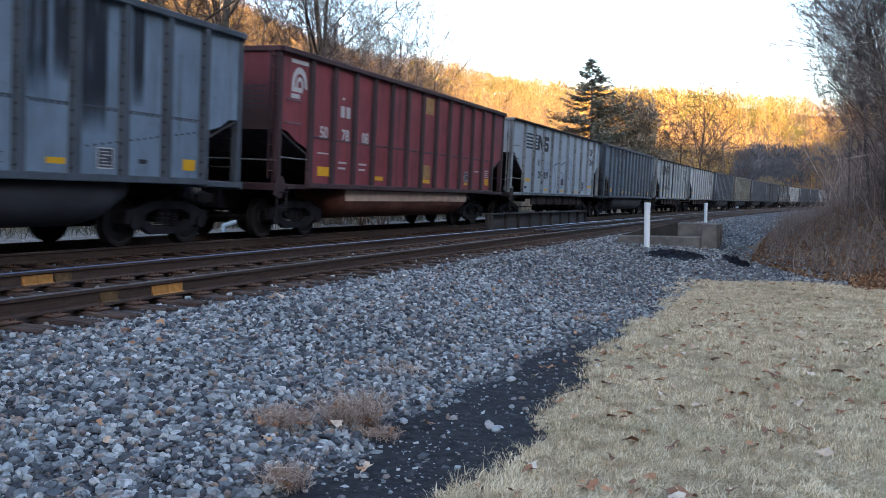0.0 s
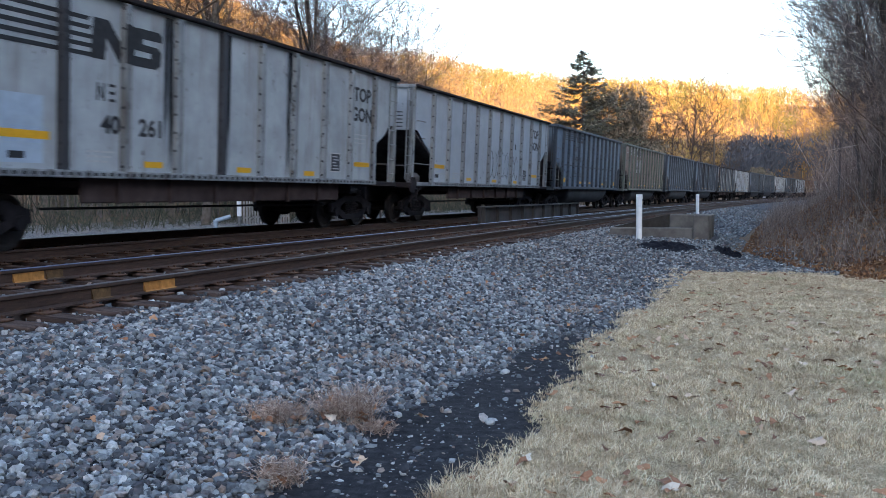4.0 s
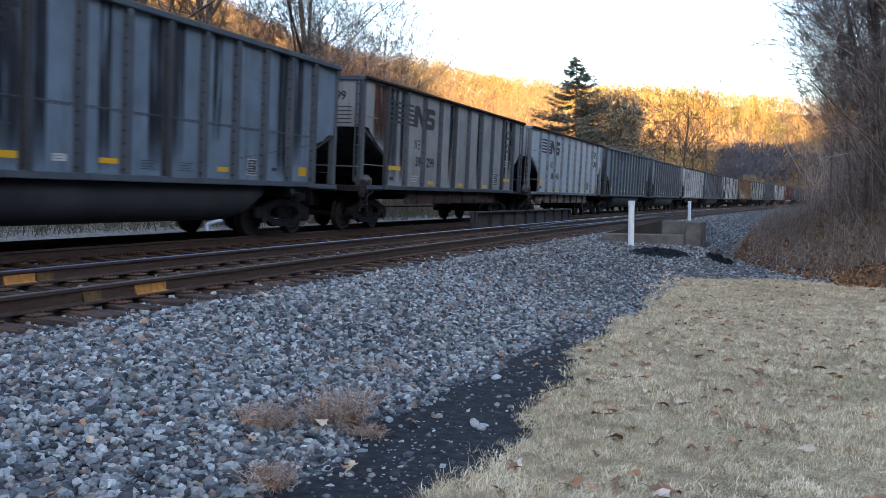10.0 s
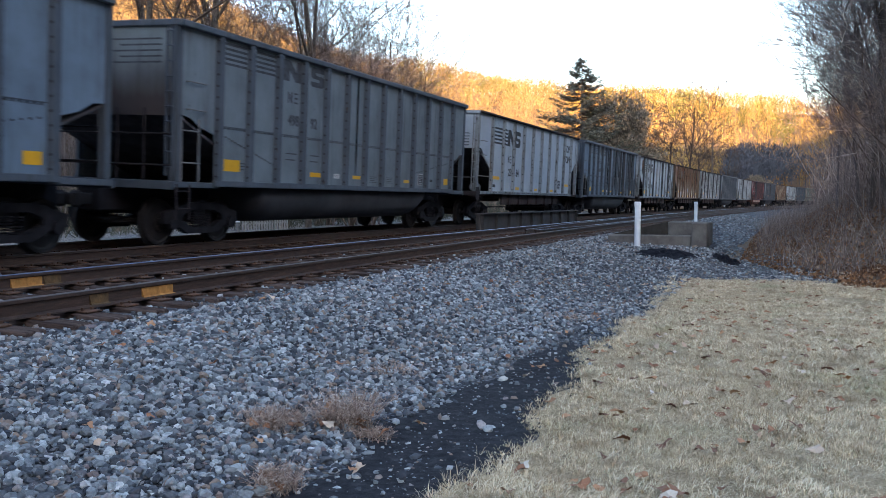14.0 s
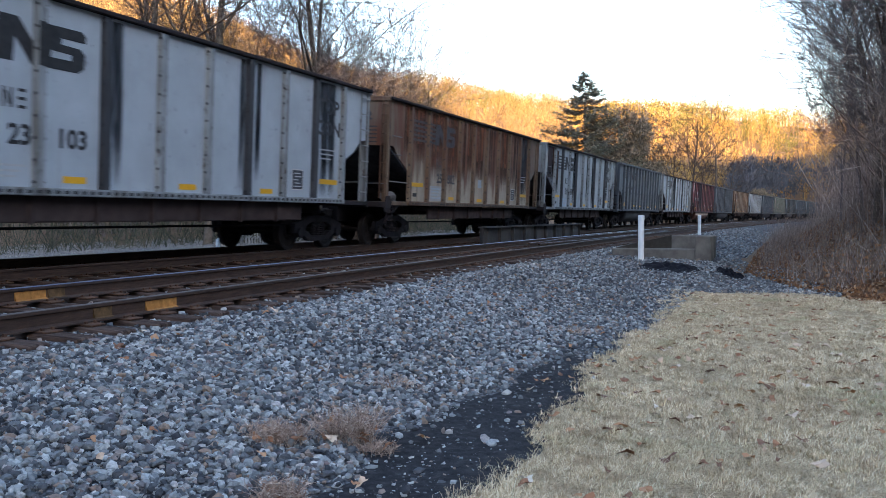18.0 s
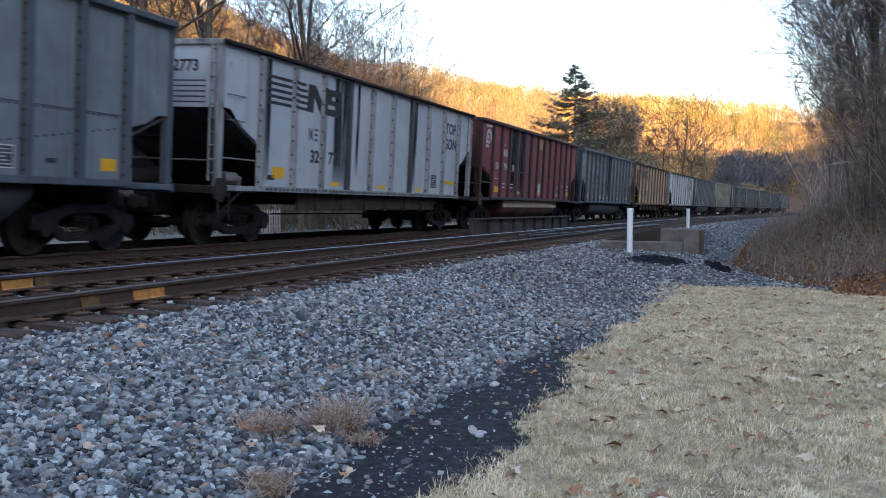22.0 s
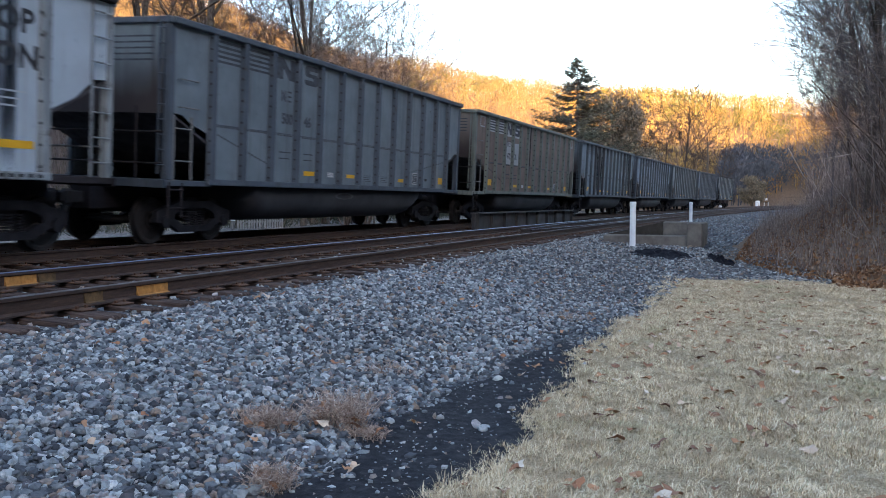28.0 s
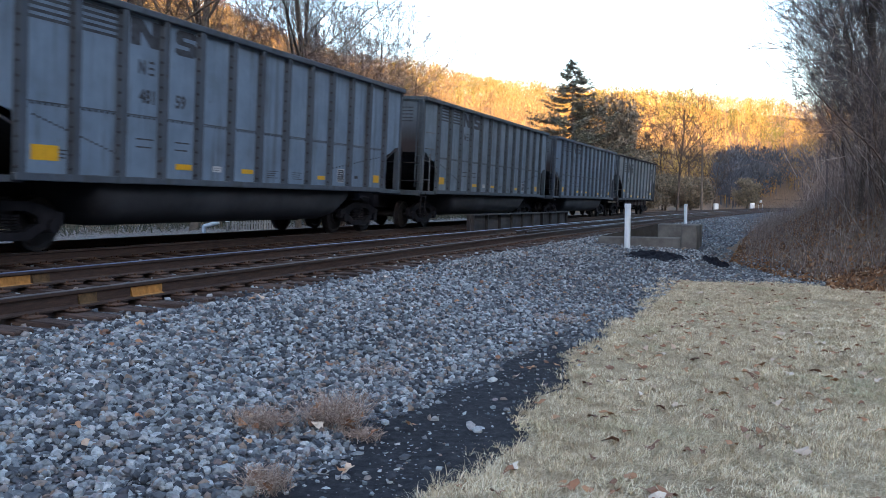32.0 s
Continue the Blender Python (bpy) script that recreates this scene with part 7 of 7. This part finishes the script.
def scatter_leaves():
    rnd = random.Random(77)
    made = 0
    while made < 295:
        r, a = 3.8 + 14 * rnd.random() ** 0.8, rnd.uniform(-0.1, 0.48)
        x, y = math.sin(a) * r, math.cos(a) * r
        s, w = sw_of(x, y)
        if w < lawn_edge(s) or s > 17.4:
            continue
        made += 1
        put("leaf", LEAVES[made % 6], lawn_ob, pose(x, y, gz(s, w) + 0.040, rnd.uniform(-16, 16), rnd.uniform(-16, 16), rnd.uniform(0, 360)) @ Matrix.Scale(rnd.uniform(0.42, 0.95), 4))
    for k in range(90):
        s, w = rnd.uniform(3.0, 16), rnd.uniform(0.7, 4.4)
        if s < 0.9 * (6.1 - w):
            continue
        p = at(s, w)
        put("leaf", LEAVES[k % 6], ballast, pose(p.x, p.y, gz(s, w) + 0.045, rnd.uniform(-30, 30), rnd.uniform(-30, 30), rnd.uniform(0, 360)) @ Matrix.Scale(rnd.uniform(0.4, 0.7), 4))
    # drift of leaves at the foot of the bank
    n = 15000
    r = np.random.default_rng(8)
    s = np.concatenate([r.uniform(16.6, 19.5, n // 3), r.uniform(18.5, 55, 2 * n - n // 3)])
    foot = np.array([bank_foot(v) for v in s])
    w = np.concatenate([r.uniform(7.2, 11.5, n // 3), foot[n // 3:] + 0.1 + 6.5 * r.random(2 * n - n // 3) ** 1.2])
    x, y = line_xy(s, w)
    c = np.stack([x, y, ground_z(s, w) + 0.02 + 0.04 * r.random(2 * n)], -1)
    d1, d2 = r.normal(0, 0.021, (2 * n, 3)), r.normal(0, 0.021, (2 * n, 3))
    v = np.stack([c - d1, c + d2, c + d1, c - d2], 1).reshape(-1, 3)
    tagged(new("leaf_litter", fast_mesh("leaf_litter", v, np.arange(len(v)).reshape(-1, 4), DEAD_LEAF)), "drift of orange-brown fallen leaves at the bank's foot", kind="stuff")


scatter_leaves()


def weed(s, w, wide, tall, n, seed):
    rnd = np.random.default_rng(seed)
    g = Geo()
    for i in range(n):
        a, r = rnd.uniform(0, 6.28), wide * math.sqrt(rnd.uniform(0, 1))
        p = Vector((math.cos(a) * r, math.sin(a) * r * 0.7, 0))
        h = tall * rnd.uniform(0.3, 1.0)
        q = p + Vector((rnd.normal(0, 0.5) * h, rnd.normal(0, 0.5) * h, h))
        g.tube(p, q, 0.0015, 0.0009, n=3, caps=False)
        for _ in range(4):
            u = rnd.uniform(0.4, 1)
            b = p.lerp(q, u)
            g.tube(b, b + Vector((rnd.normal(0, 0.04), rnd.normal(0, 0.04), rnd.uniform(0, 0.05))), 0.0011, 0.0006, n=3, caps=False)
            if rnd.random() < 0.5:
                o = Vector(rnd.normal(0, 0.005, 3))
                g.add([b - o, b + o, b + Vector(rnd.normal(0, 0.012, 3))], [(0, 1, 2)])
    p = at(s, w, gz(s, w))
    e = new_thing("weed_clump", "dead brown weed clump in the gravel", "weed", "weed clumps", m=pose(p.x, p.y, p.z))
    tagged(put("stem_tangle", g.mesh("stem_tangle", WEED), e), kind="stuff")
    for i in range(int(9 * wide / 0.2) if tall > 0.085 else 2):
        put("leaf", LEAVES[(seed + i) % 6], e, pose(rnd.uniform(-wide, wide), rnd.uniform(-wide, wide) * 0.7, 0.05 + 0.3 * tall * rnd.random(), rnd.uniform(-40, 40), rnd.uniform(-40, 40), rnd.uniform(0, 360)) @ Matrix.Scale(float(rnd.uniform(0.3, 0.75)), 4))


for k, (s, w, a, b, n) in enumerate(((4.74, 3.28, 0.17, 0.16, 200), (5.12, 3.58, 0.18, 0.26, 270), (5.0, 3.80, 0.13, 0.07, 70), (3.90, 3.80, 0.12, 0.14, 140),
                                     (6.6, 3.2, 0.25, 0.08, 60), (11.0, 3.7, 0.35, 0.08, 60))):
    weed(s, w, a, b, n, k)


def tarp_heap():
    """Crumpled black sheet on the gravel, in two folds."""
    e = new_thing("black_sheet", "crumpled black plastic sheet lying on gravel", "plastic sheet")
    for k, (s0, w0, lx, ly, h) in enumerate(((21.2, 3.72, 0.75, 0.82, 0.15), (22.6, 4.92, 0.42, 0.36, 0.20))):
        n, m = 26, 26
        v = []
        for i in range(n):
            for j in range(m):
                u, t = 2 * i / (n - 1) - 1, 2 * j / (m - 1) - 1
                q = max(0, 1 - (u * u + t * t) ** 0.8)
                z = h * q * (0.45 + 0.9 * abs(noise.noise((u * 2.8 + k * 7, t * 2.8, 0.3)))) + 0.11 * q * noise.noise((u * 6, t * 6 + k, 1.0))
                p = at(s0 + u * lx * (1 + 0.2 * noise.noise((t * 2, k, 0))), w0 + t * ly * (1 + 0.2 * noise.noise((u * 2, k, 4))))
                ss, ww = s0 + u * lx, w0 + t * ly
                v.append((p.x, p.y, gz(ss, ww) + z + (0.005 if q > 0 else -0.03)))
        i = (np.arange(n - 1)[:, None] * m + np.arange(m - 1)[None, :]).ravel()
        put("fold", fast_mesh("fold", v, np.stack([i + 1, i + m + 1, i + m, i], -1), TARP), e)


tarp_heap()

# ---------------------------------------------------------------- what moves


def run(t):
    """Way of the train along the line, in metres, by the time t."""
    u = (t - 16) / 16
    return 13.7471 * t - 2.8519 * u * u - 2.1309 * u ** 3 - 0.3527 * u ** 4 + 0.8164 * u ** 5


def car_pose(s):
    p = at(s, -TRACK2 - GAUGE / 2 - 0.035, RAISE2 + BANK / 2)
    return pose(p.x, p.y, p.z, LEAN, 0, 90 - math.degrees(heading(s)))


def motions():
    s = -2.7761
    for car, row in zip(CARS, TRAIN):
        long = FORMS[row[0]]["long"]
        mid = s + long / 2
        walk(car, [(t, car_pose(mid - run(t))) for t in range(0, 33, 2)])
        s += long


motions()
